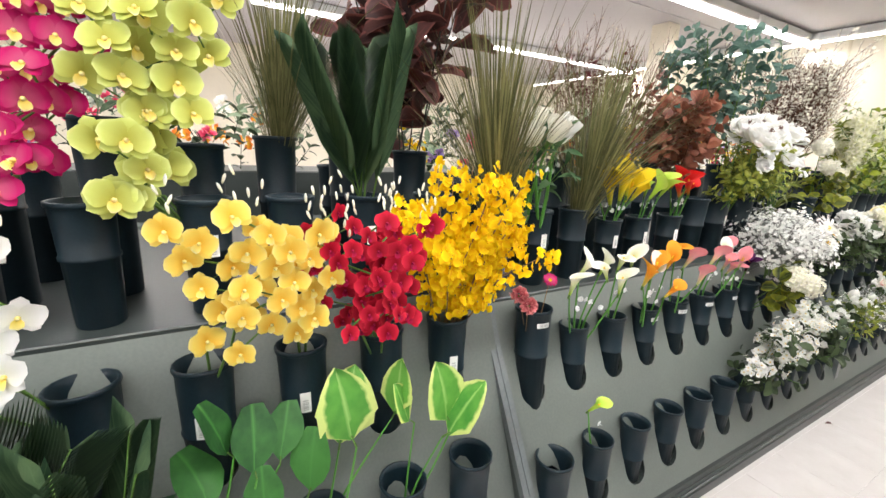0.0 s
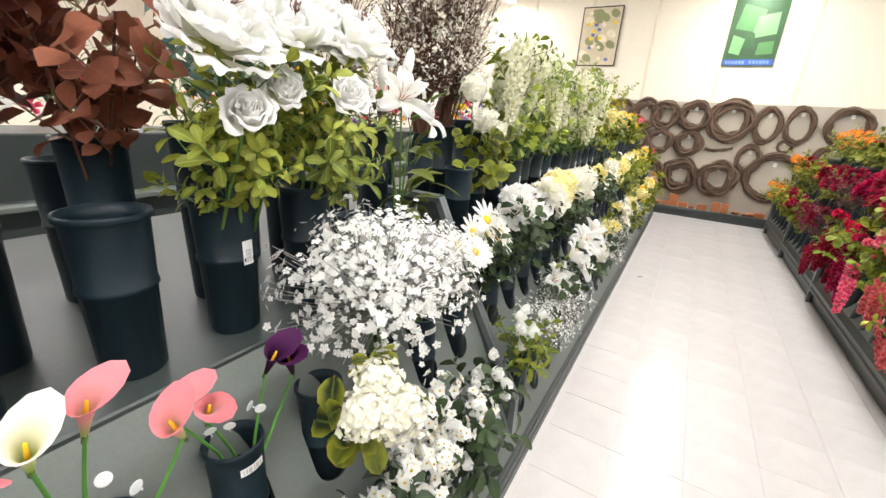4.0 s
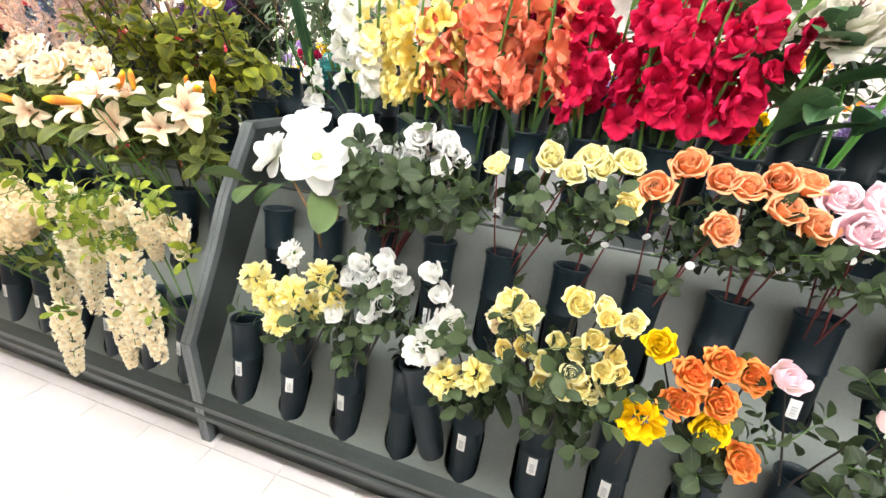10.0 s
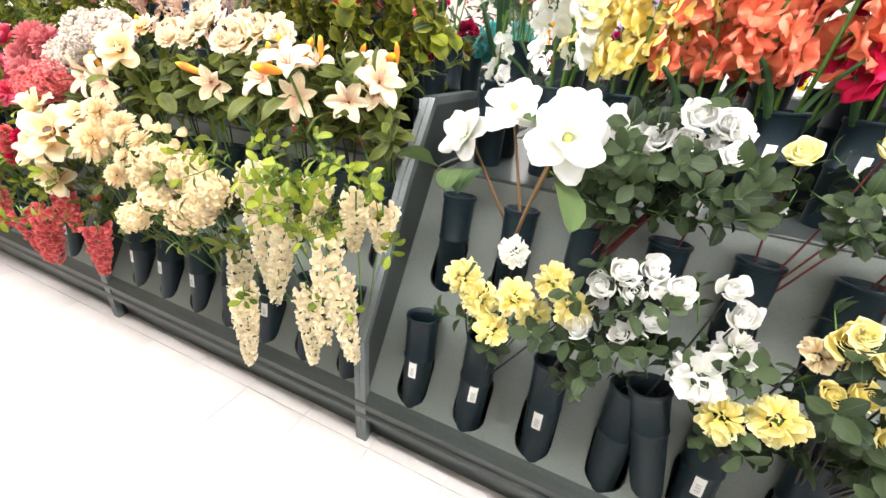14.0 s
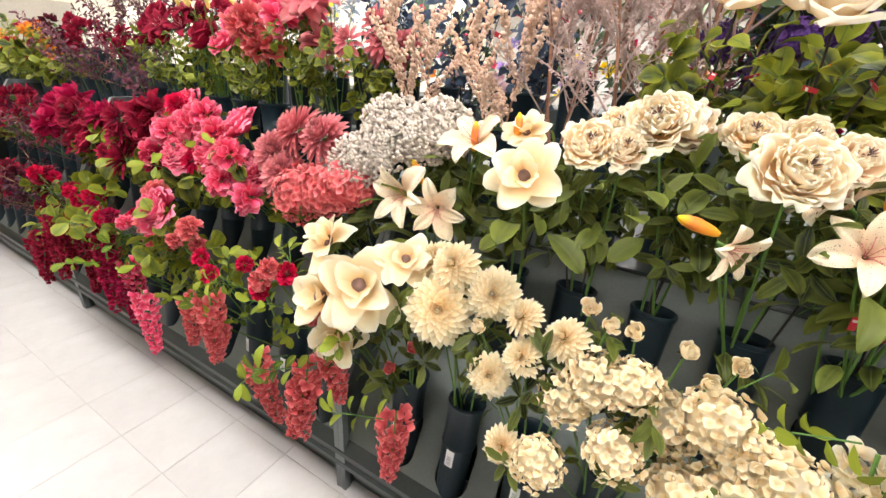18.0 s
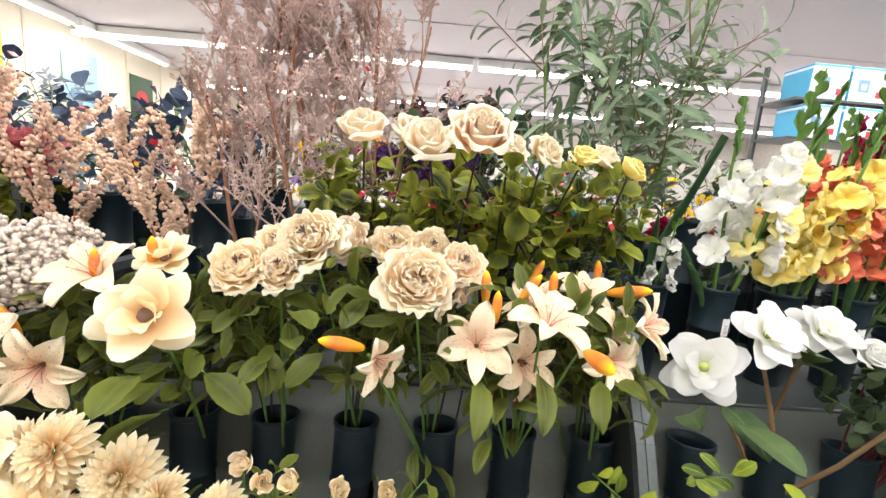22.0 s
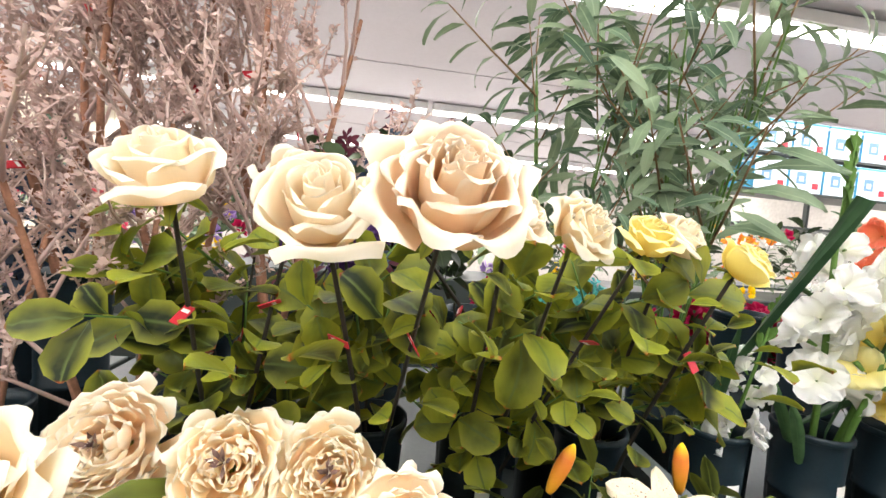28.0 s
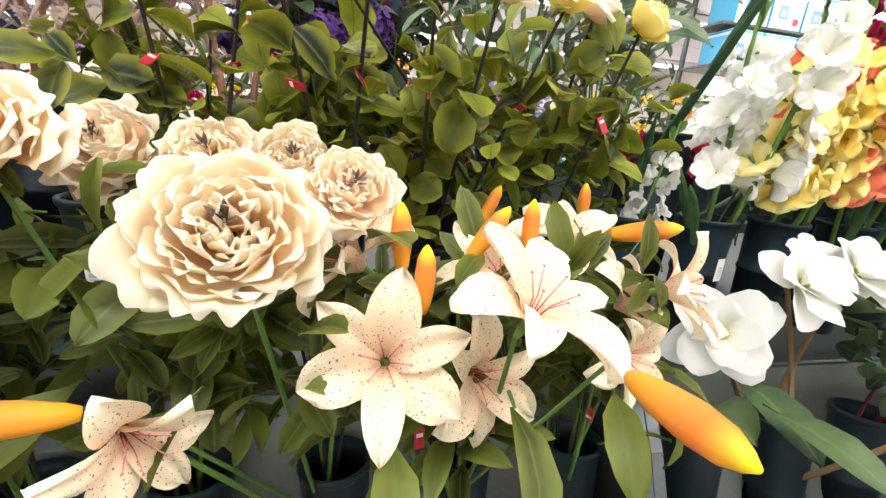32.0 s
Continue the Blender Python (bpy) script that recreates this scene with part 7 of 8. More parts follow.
bouquet("filler_bunch", "cloud of tiny taupe silk florets in a bucket", slot(S, 1, 4.7), each("puff", "taupe", 0.080, (1.02, 4.53, 1.24), (1.04, 4.44, 1.28), (1.07, 4.38, 1.30), (1.0, 4.60, 1.20), (1.06, 4.52, 1.30)), S, "grey", 0.003, "dark", 1)

for y in (3.19, 3.39, 3.59, 3.79, 3.98, 4.18, 4.385):
    mm = Vector(slot(S, 1, y))
    bouquet("foliage_bunch", "dark green silk leaves filling a bucket", mm, [("", "white", 0, mm.x - 0.02 + jit(0.06), y + jit(0.07), 1.20 + jit(0.05)) for _ in range(3)], S, "dark", 0.003, "lily", 6, 0.58, 1.0, 0.06, 0.8, category="artificial foliage")
ROS = [("rose", "champagne", 0.056, 1.225, 3.807, 1.625, (-0.55, 0.1, 0.8)), ("rose", "champagne", 0.062, 1.195, 3.657, 1.602, (-0.75, 0.05, 0.65)), ("openrose", "blush", 0.070, 1.125, 3.547, 1.62, (-0.8, 0.0, 0.6)), ("rose", "champagne", 0.055, 1.31, 3.70, 1.632, (-0.5, -0.3, 0.8)), ("openrose", "champagne", 0.046, 1.20, 3.47, 1.605, (-0.6, -0.4, 0.6)),
       ("openrose", "cream", 0.050, 1.24, 3.38, 1.602, (-0.75, -0.35, 0.5)), ("rose", "lemon", 0.042, 1.262, 3.283, 1.60, (-0.5, 0, 0.8)), ("rose", "champagne", 0.042, 1.30, 3.215, 1.605, (-0.7, -0.3, 0.7)), ("rose", "lemon", 0.042, 1.245, 3.168, 1.578, (-0.5, -0.5, 0.7)), ("rose", "champagne", 0.045, 1.35, 3.60, 1.63, (-0.4, 0, 0.9))]
for y, sel in ((3.79, ROS[0:1] + ROS[3:4]), (3.59, ROS[1:3]), (3.39, ROS[4:7]), (3.19, ROS[7:])):
    mm = Vector(top(S, 0, y))
    bouquet("rose_bunch", "long-stemmed cream silk roses with broad green leaves", mm, sel, S, "dark", 0.0035, "rose", 15, 0.20, 0.84, 0.13, 0.66, single=True, tags="red")
    t = bouquet("rose_leaves", "broad green silk rose leaves with red tags", mm, [("", "white", 0, mm.x - 0.06 + jit(0.05), y + 0.05 + jit(0.08), 1.50 + jit(0.04)) for _ in range(4)], S, "dark", 0.003, "rose", 4, 0.35, 0.95, 0.12, 1.0, tags="red", category="artificial foliage")
for y, x in ((3.85, 1), (4.05, 1), (4.25, 1)):
    twigs("tall fuzzy taupe dried branches in a tall bucket", "dried_branches", top(S, 1, y), DRY, 3, 0.13, 1.0)
twigs("tall fuzzy taupe dried branches in a bucket", "dried_branches", top(S, 0, 4.18), DRY[1:], 2, 0.15, 0.85)
twigs("tall fuzzy taupe dried branches in a bucket", "dried_branches", top(S, 0, 3.98), DRY[2:], 2, 0.15, 0.8)
for y, n in ((4.385, 2), (4.65, 2)):
    twigs("peach berry sprays on brown stems in a bucket", "berry_sprays", top(S, 0, y), BERRY, n, 0.18, 0.95)
for y, k in ((3.59, "plum"), (3.72, "dark"), (3.39, "dark")):
    foliage("dusky silk foliage behind the long-stemmed roses", k, top(S, 2, y), 6, 0.40, 0.22, 6, "dark", size=1.2)
for y in (3.5, 4.2, 4.6, 5.0):
    foliage("dark blue silk eucalyptus in a bucket", "blue", top(S, 2, y), 5, 0.38, 0.16, 4, "dark")
bouquet("filler_bunch", "dusky purple silk flowers in a bucket", top(S, 2, 3.8), near("hydrangea", "purple", 0.07, 4, (1.75, 3.7, 1.55), (0.06, 0.2, 0.06)), S, "dark", 0.003)

# ---- right rack, bay with coral and pink flowers ----
bouquet("hydrangea_bunch", "coral silk hydrangea heads in a bucket", slot(S, 1, 4.7), each("hydrangea", "coral", 0.082, (0.98, 4.70, 1.10), (0.96, 4.80, 1.07), (0.99, 4.62, 1.13)), S, "green", 0.003, "lily", 2)
bouquet("dahlia_bunch", "dusty coral silk dahlias in a bucket", slot(S, 1, 4.9), each("dahlia", "dustypink", 0.085, (1.0, 4.95, 1.17), (1.02, 4.75, 1.24), (1.02, 4.86, 1.25), (0.97, 4.88, 1.12)), S, "green", 0.003, "lily", 2)
bouquet("peony_bunch", "hot pink silk peonies in a bucket", slot(S, 1, 5.13), each("peony", "hotpink", 0.08, (1.0, 5.12, 1.24), (0.95, 5.22, 1.14), (0.98, 5.06, 1.10)), S, "green", 0.003, "rose", 2)
bouquet("hydrangea_bunch", "hot pink silk hydrangea clusters in a bucket", slot(S, 1, 5.13), each("carn", "hotpink", 0.062, (0.94, 5.10, 1.15), (0.96, 5.20, 1.20), (0.92, 5.14, 1.06), (0.93, 5.02, 1.02), (0.98, 5.28, 1.25)), S, "green", 0.003, "lime", 1, 0.5, 0.9)
bouquet("hydrangea_bunch", "hot pink and coral silk clusters in a bucket", slot(S, 1, 5.33), each("carn", "hotpink", 0.06, (0.93, 5.44, 1.18), (0.96, 5.34, 1.22), (0.90, 5.50, 1.10)) + each("dahlia", "red", 0.05, (0.96, 5.40, 1.28), (0.92, 5.30, 1.10)), S, "green", 0.003, "lime", 1, 0.5, 0.9)
bouquet("peony_bunch", "hot pink silk peonies in a bucket", slot(S, 1, 5.33), each("peony", "hotpink", 0.08, (1.0, 5.42, 1.27), (0.92, 5.36, 1.12), (0.97, 5.5, 1.2)), S, "green", 0.003, "rose", 2)
bouquet("peony_bunch", "hot pink silk peony leaning over the aisle", slot(S, 0, 5.33), each("peony", "hotpink", 0.085, (0.795, 5.36, 0.94)) + each("carn", "coral", 0.05, (0.82, 5.2, 0.9), (0.82, 5.5, 0.85), (0.84, 5.42, 0.98)), S, "green", 0.003, "rose", 4, 0.3, 0.9, 0.1)
for y, c in ((4.42, "coral"), (4.7, "coral"), (4.92, "coral"), (5.13, "coral"), (5.54, "hotpink"), (5.75, "crimson"), (5.95, "burgundy"), (6.16, "burgundy"), (6.37, "burgundy")):
    mm = slot(S, 0, y)
    t = bouquet("wisteria_bunch", "trailing silk wisteria in pinks and reds with green leaves", mm, [("raceme", c, RND.choice((0.20, 0.26)), 0.77 + jit(0.05), y + jit(0.14), 0.66 + jit(0.12)) for _ in range(2 if y < 5.6 else 4)] + [("carn", c if k % 3 else "red", 0.034, 0.82 + jit(0.05), y + jit(0.12), 0.84 + jit(0.10)) for k in range(4 if y > 4.6 else 0)], S, "green", 0.003, "lime" if y < 5.8 else "rose", 1, 0.5, 1.0, 0.12, 1.0)
for y, c, k in ((4.92, "dustypink", "dahlia"), (5.13, "dustypink", "lily"), (5.33, "hotpink", "carn"), (5.54, "coral", "carn"), (5.75, "hotpink", "peony"), (5.95, "burgundy", "rose"), (6.16, "burgundy", "lily"), (6.37, "burgundy", "rose")):
    mm = Vector(top(S, 0, y))
    bouquet("flower_bunch", "pink to burgundy silk flowers with green leaves in a bucket", mm, near(k, c, 0.082 if k != "rose" else 0.062, 6, (mm.x - 0.05, y, 1.58), (0.09, 0.12, 0.10)), S, "green", 0.003, "rose", 3, 0.35, 0.88, 0.10, 0.65)
for y, c, k in ((5.54, "burgundy", "carn"), (5.75, "burgundy", "dahlia"), (5.95, "crimson", "dahlia"), (6.16, "burgundy", "peony"), (6.37, "crimson", "carn")):
    bouquet("flower_bunch", "crimson and burgundy silk flowers over green leaves", slot(S, 1, y), near(k, c, 0.078, 7, (0.96, y, 1.14), (0.07, 0.1, 0.11)), S, "green", 0.003, "rose", 2, 0.3, 0.8, 0.1)
for y in (5.72, 5.85, 5.98):
    bouquet("lily_buds", "long pale yellow lily buds among dark red flowers", top(S, 0, y), [("bud", "paleyellow", 0.085, 1.38 + jit(0.06), y + jit(0.08), 1.66 + jit(0.03), (-0.4, jit(0.6), 0.9)) for _ in range(2)], S, "green", 0.003)
# the far bays
for y0, y1, cols, leafk in ((6.55, 7.6, ("burgundy", "wine", "burgundy"), "plum"), (7.6, 8.5, ("burgundy", "crimson", "orange"), "rose"), (8.5, 9.7, ("orange", "orange", "khaki"), "khaki")):
    for row, xx, zz in ((0, 0.80, 0.74), (1, 0.95, 1.12), (2, 1.38, 1.48)):
        y = y0 + 0.1
        while y < y1:
            mm = Vector(slot(S, row, y) if row < 2 else top(S, 0, y))
            c = RND.choice(cols)
            hd = near(RND.choice(("carn", "dahlia")), c, 0.06, 4, (xx, y, zz), (0.07, 0.12, 0.10)) if c != "khaki" else [("", "white", 0, xx + jit(0.06), y + jit(0.1), zz + jit(0.08)) for _ in range(4)]
            bouquet("flower_bunch", "dark red to orange silk flowers with foliage at the far bays", mm, hd, S, "green", 0.003, leafk, 3, 0.25, 0.95, 0.12)
            y += 0.24
for y in (6.3, 6.7, 7.1, 7.5):
    foliage("dark plum silk foliage standing tall in a bucket", "plum", top(S, 1, y), 6, 0.42, 0.16, 4, "dark")
for y in (5.3, 5.7, 6.5):
    foliage("hazy blue-grey silk sprays in a bucket", "haze", top(S, 2, y), 6, 0.48, 0.16, 4, "grey")


# ---- left rack, bay with orchids ----
S = -1


def orchids(label, mouth, sprays, col, size=0.046, side=-1, stem="green", budcol="ivory"):
    """Arching orchid sprays: (x, y, z) of the florets, and tip buds."""
    mouth = Vector(mouth)
    t = thing("orchid_bunch", label, "artificial flowers", mouth)
    for pts in sprays:
        pts = [Vector(p) - mouth for p in pts]
        path = [Vector((jit(0.02), jit(0.02), -0.14)), pts[0].lerp(Vector((0, 0, 0)), 0.35)] + pts
        s = part("stem", Geo().tube(path, [0.0035] * 2 + [0.0028] * len(pts), 5).mesh("spray_stem", [STEM[stem]]), t)
        for p in pts:
            part("flower_head", head("orchid", col, size, RND.randrange(2)), s, toward(p + Vector((-side * 0.02, 0, 0)), (-side * 0.9 + jit(0.3), jit(0.5), 0.2 + jit(0.35)), RND.uniform(0.85, 1.1), jit(0.4)))
        for k in range(4):
            part("flower_bud", head("bud", budcol, 0.022), s, toward(pts[-1] + Vector((jit(0.012), jit(0.02), 0.03 + 0.018 * k)), (jit(0.5), jit(0.5), 1)))
    return t


def spray(x, y0, z0, y1, z1, n, bow=0.03):
    return [(x + jit(0.035), y0 + (y1 - y0) * i / max(n - 1, 1) + bow * math.sin(3.1 * i / max(n - 1, 1)) + (0.026 if i % 2 else -0.026) + jit(0.018), z0 + (z1 - z0) * i / max(n - 1, 1)) for i in range(n)]


orchids("yellow silk moth orchids with pale buds in a bucket", slot(S, 1, -0.066), [spray(-0.93, -0.01, 1.06, -0.07, 1.31, 9), spray(-0.91, 0.03, 1.04, 0.03, 1.33, 9), spray(-0.95, 0.06, 1.10, 0.08, 1.30, 7)], "amber", 0.038)
orchids("yellow silk moth orchid spray in a bucket", slot(S, 1, 0.156), [spray(-0.92, 0.15, 1.04, 0.15, 1.29, 8, 0.01), spray(-0.95, 0.19, 1.12, 0.20, 1.28, 4, 0.01)], "amber", 0.038)
orchids("scarlet silk orchids with pale buds in a bucket", slot(S, 1, 0.378), [spray(-0.93 + jit(0.06), 0.31 + jit(0.06), 1.04 + jit(0.02), 0.21 + 0.030 * k, 1.28 + jit(0.04), 8, jit(0.04)) for k in range(9)], "scarlet", 0.030)
mm = Vector(slot(S, 1, 0.60))
t = thing("orchid_bunch", "mass of golden dancing-lady orchid sprays in a bucket", "artificial flowers", mm)
for k in range(21):
    a = RND.uniform(-1, 1)
    tip = Vector((-0.93 + jit(0.09), 0.59 + 0.25 * a, 1.33 + jit(0.12) - 0.05 * abs(a))) - mm
    path = [Vector((jit(0.02), jit(0.02), -0.12)), tip * 0.5 + Vector((0, 0.02 * a, 0.03)), tip]
    st = part("stem", Geo().tube(path, [0.003, 0.0025, 0.0015], 5).mesh("spray_stem", [STEM["wood"]]), t)
    g = Geo()
    for i in range(62):
        f = 0.22 + 0.78 * RND.random()
        c = (path[0].lerp(path[1], f * 2) if f < 0.5 else path[1].lerp(path[2], f * 2 - 1)) + Vector((jit(0.03), jit(0.035), jit(0.03)))
        if c.z < 0.02:
            continue
        g.add(g_onc(0.0215), toward(c, (0.9 + jit(0.4), jit(0.7), 0.2 + jit(0.5)), RND.uniform(0.8, 1.15), jit(3)))
    part("flower_spray", g.mesh("flower_spray", [PETAL["gold"]]), st)["kind"] = "stuff"
orchids("white silk moth orchids in a bucket", slot(S, 1, -0.288), [spray(-0.88, -0.36, 1.04, -0.37, 1.30, 6), spray(-0.86, -0.40, 1.0, -0.44, 1.2, 4)], "white", 0.042)


def leaf_stems(label, kind, mouth, items, name="leaf_bunch"):
    """Single big leaves on long stalks: (x, y, z, turn, size)."""
    mouth = Vector(mouth)
    t = thing(name, label, "artificial foliage", mouth)
    for i, (x, y, z, turn, size) in enumerate(items):
        p = Vector((x, y, z)) - mouth
        s = part("stem", stem_mesh("bright", RND.randrange(5)), t, rod((jit(0.02), jit(0.02), -0.14), p, 0.0035))
        part("leaf", one_leaf(kind, i % 5), s, Matrix.Translation(p) @ pose(0, 0, 0, jit(14), -12 + jit(12), turn) @ Matrix.Scale(size, 4))
    return t


leaf_stems("green caladium leaves with cream yellow edges in a bucket", "calad", slot(S, 0, 0.156), [(-0.84, 0.25, 0.74, 190, 0.95), (-0.86, 0.21, 0.73, 160, 0.9), (-0.88, 0.36, 0.76, 120, 0.7)])
leaf_stems("green caladium leaves with cream yellow edges in a bucket", "calad", slot(S, 0, 0.378), [(-0.85, 0.54, 0.70, 200, 0.9), (-0.84, 0.50, 0.68, 90, 0.85), (-0.86, 0.42, 0.74, 230, 0.6)])
leaf_stems("round glossy green leaves in a bucket", "round", slot(S, 0, -0.066), [(-0.82, 0.02, 0.76, 190, 1.0), (-0.80, 0.12, 0.68, 140, 1.0), (-0.80, -0.06, 0.72, 220, 1.0), (-0.84, 0.07, 0.76, 170, 0.9), (-0.86, -0.02, 0.80, 240, 0.9), (-0.78, 0.03, 0.66, 175, 0.8)])
orchids("magenta silk orchids in a bucket", top(S, 0, -0.4), [spray(-1.18 + jit(0.04), -0.38 + jit(0.03), 1.36, -0.38 + 0.05 * k, 1.78, 8, jit(0.04)) for k in range(5)], "magenta", 0.044)
orchids("lime green silk cymbidium orchids in a bucket", top(S, 0, -0.15), [spray(-1.17 + jit(0.05), -0.15 + jit(0.03), 1.34, -0.22 + 0.05 * k, 1.85, 9, jit(0.04)) for k in range(6)], "lime", 0.052, budcol="lime")


def fan_geo(n=34, L=0.5):
    """A folded palm frond: narrow leaflets set close along a rib, trimmed at the tip."""
    g = Geo()
    g.tube([(0, 0, 0), (0.0, 0, L * 0.5), (0.01, 0, L)], [0.004, 0.003, 0.002], 4, 1)
    for i in range(n):
        z = L * (0.28 + 0.72 * i / n)
        for s in (-1, 1):
            f = Geo()
            petal(f, 0.17 * min(1.0, 0.25 + 3.2 * (1 - i / n)), 0.022, 58, 8, 1.57 * s, POINT, 0, 0, 1, 1, 3, base=0.4)
            g.add(f, Matrix.Translation((0, 0, z)))
    return g


FAN = fan_geo().mesh("palm_frond", [LEAF["fern"], STEM["green"]])
for y in (-0.288, -0.5, -0.72):
    t = thing("fern_bunch", "dark green feathery fern fronds in a bucket", "artificial foliage", slot(S, 0, y))
    for k in range(9):
        part("frond", FAN, t, toward((jit(0.02), jit(0.02), -0.08), (0.18 + jit(0.28), 0.12 + jit(0.40), 0.95), RND.uniform(0.80, 1.08), jit(3)))
t = thing("palm_fronds", "stiff dark green palm fronds in a bucket", "artificial foliage", top(S, 0, 0.30))
for d, sz, rl in (((0.05, -0.42, 1), 1.05, 0.2), ((0.12, 0.0, 1), 1.0, 0.1), ((0.1, 0.16, 1), 1.1, -0.2), ((0.0, 0.08, 1), 0.95, 0.4), ((0.0, -0.22, 1), 1.0, 0.9)):
    part("frond", FAN, t, toward((jit(0.02), jit(0.02), -0.1), d, sz, 1.57 + rl))
foliage("dark red rubber plant leaves in a tall bucket", "rubber", top(S, 1, 0.58), 4, 0.50, 0.20, 6, "dark", "rubber_plant", low=0.35)
grass("olive brown ornamental grass in a bucket", top(S, 0, 0.945), 1.1, (0.12, -0.12, 1))
grass("olive green ornamental grass in a bucket", top(S, 0, 1.38), 1.05, (0.10, 0.16, 1))
grass("olive brown ornamental grass in a tall bucket", top(S, 1, 0.1), 0.85, (0.0, 0.1, 1))

# ---- left rack, bay with callas ----
def callas(label, mouth, items, col, size=0.038):
    mouth = Vector(mouth)
    t = thing("calla_bunch", label, "artificial flowers", mouth)
    for it in items:
        x, y, z = it[:3]
        c = it[3] if len(it) > 3 else col
        p = Vector((x, y, z)) - mouth
        a = Vector((0.35 + jit(0.3), jit(0.6), 0.9))
        tip = p - a.normalized() * size
        s = part("stem", stem_mesh("bright", RND.randrange(5)), t, rod((jit(0.02), jit(0.02), -0.14), tip, 0.004))
        part("flower_head", head("calla", c, size), s, toward(tip, a, RND.uniform(0.9, 1.1), jit(3)))
        part("hang_tag", tag_mesh("clear"), s, toward(Vector((0, 0, 0.02)).lerp(tip, 0.5) + Vector((0.012, jit(0.02), 0)), (1, jit(0.6), jit(0.4)), 1, jit(3)))
    return t


callas("white silk calla lilies on green stalks in a bucket", slot(S, 1, 1.16), [(-0.90, 1.02, 1.05), (-0.92, 1.09, 1.10), (-0.90, 1.17, 1.08), (-0.93, 1.20, 1.09), (-0.88, 1.24, 1.03)], "callawhite")
callas("white silk calla lilies in a bucket", slot(S, 1, 1.38), [(-0.93, 1.29, 1.09), (-0.92, 1.34, 1.10)], "callawhite")
callas("orange silk calla lilies in a bucket", slot(S, 1, 1.60), [(-0.90, 1.42, 1.03), (-0.91, 1.47, 1.05), (-0.9, 1.55, 1.08), (-0.88, 1.57, 0.96), (-0.92, 1.50, 1.04, "callawhite")], "callaorange", 0.042)
callas("pink and orange silk calla lilies in a bucket", slot(S, 1, 1.82), [(-0.92, 1.72, 1.06), (-0.9, 1.80, 0.98), (-0.94, 1.66, 1.10, "callaorange")], "callapink")
callas("pink and white silk calla lilies in a bucket", slot(S, 1, 2.03), [(-0.92, 1.92, 1.05), (-0.93, 1.98, 1.07, "callawhite"), (-0.94, 2.04, 1.08), (-0.9, 2.12, 1.02)], "callapink")
callas("pink and dark purple silk calla lilies in a bucket", slot(S, 1, 2.25), [(-0.98, 2.165, 0.985), (-0.97, 2.20, 0.955), (-1.0, 2.35, 0.965, "callaplum"), (-0.98, 2.38, 0.95, "callaplum")], "callapink")
bouquet("rosebud_bunch", "two small dusty pink flowers in a bucket", slot(S, 1, 0.945), [("carn", "dustypink", 0.032, -0.93, 0.86, 0.99), ("daisy", "magenta", 0.028, -0.95, 0.96, 1.06), ("carn", "dustypink", 0.03, -0.96, 0.84, 1.02)], S, "wood", 0.002)
callas("single lime silk calla in a low bucket", slot(S, 0, 1.16), [(-0.80, 1.10, 0.62)], "callalime", 0.034)
callas("yellow silk calla lilies in a small bucket", top(S, 0, 1.60), [(-1.13, 1.42, 1.33), (-1.11, 1.47, 1.35), (-1.14, 1.56, 1.33), (-1.13, 1.52, 1.37), (-1.16, 1.40, 1.37), (-1.12, 1.60, 1.34)], "callayellow", 0.062)
callas("lime green silk calla lilies in a small bucket", top(S, 0, 1.82), [(-1.13, 1.66, 1.35), (-1.12, 1.71, 1.33), (-1.14, 1.76, 1.36), (-1.13, 1.80, 1.34)], "callalime", 0.046)
callas("red silk calla lilies in a small bucket", top(S, 0, 2.03), [(-1.12, 1.88, 1.34), (-1.11, 1.94, 1.35), (-1.14, 2.00, 1.34), (-1.12, 1.97, 1.38), (-1.15, 1.90, 1.38)], "callared", 0.050)
bouquet("phlox_bunch", "white silk phlox spilling over its bucket", slot(S, 0, 2.25), near("phlox", "white", 0.05, 13, (-0.75, 2.22, 0.61), (0.06, 0.16, 0.09)), S, "green", 0.002, "dark", 1, 0.4, 0.9, 0.05)
bouquet("phlox_bunch", "white silk phlox spilling over its bucket", slot(S, 0, 2.47), near("phlox", "white", 0.05, 12, (-0.76, 2.46, 0.62), (0.06, 0.14, 0.09)), S, "green", 0.002, "dark", 1, 0.4, 0.9, 0.05)
bouquet("rosebud_bunch", "small white silk roses over dark leaves", slot(S, 0, 2.9), near("rosebud", "white", 0.028, 34, (-0.75, 2.85, 0.62), (0.06, 0.18, 0.10)), S, "green", 0.002, "dark", 1, 0.3, 0.9, 0.06)
bouquet("phlox_bunch", "small white silk flowers over dark leaves", slot(S, 0, 2.69), near("phlox", "white", 0.05, 12, (-0.76, 2.68, 0.62), (0.06, 0.14, 0.10)), S, "green", 0.002, "dark", 1, 0.3, 0.9, 0.06)
bouquet("hydrangea_bunch", "cream white silk hydrangea with a green leaf", slot(S, 1, 2.47), each("clump", "ivory", 0.052, (-0.77, 2.37, 0.93), (-0.80, 2.45, 0.935), (-0.73, 2.43, 0.915)), S, "green", 0.003, "rose", 2)
gyps("big airy bunch of white gypsophila in a bucket", slot(S, 1, 2.69), 4, True, 1.0, 0.30, lift=0.14)
gyps("big airy bunch of grey white gypsophila in a bucket", slot(S, 1, 2.69), 3, True, 1.12, 0.25, lift=0.12, lean=-0.75)
gyps("airy bunch of white gypsophila in a bucket", slot(S, 1, 2.9), 3, True, 0.9, 0.25, lift=0.12)
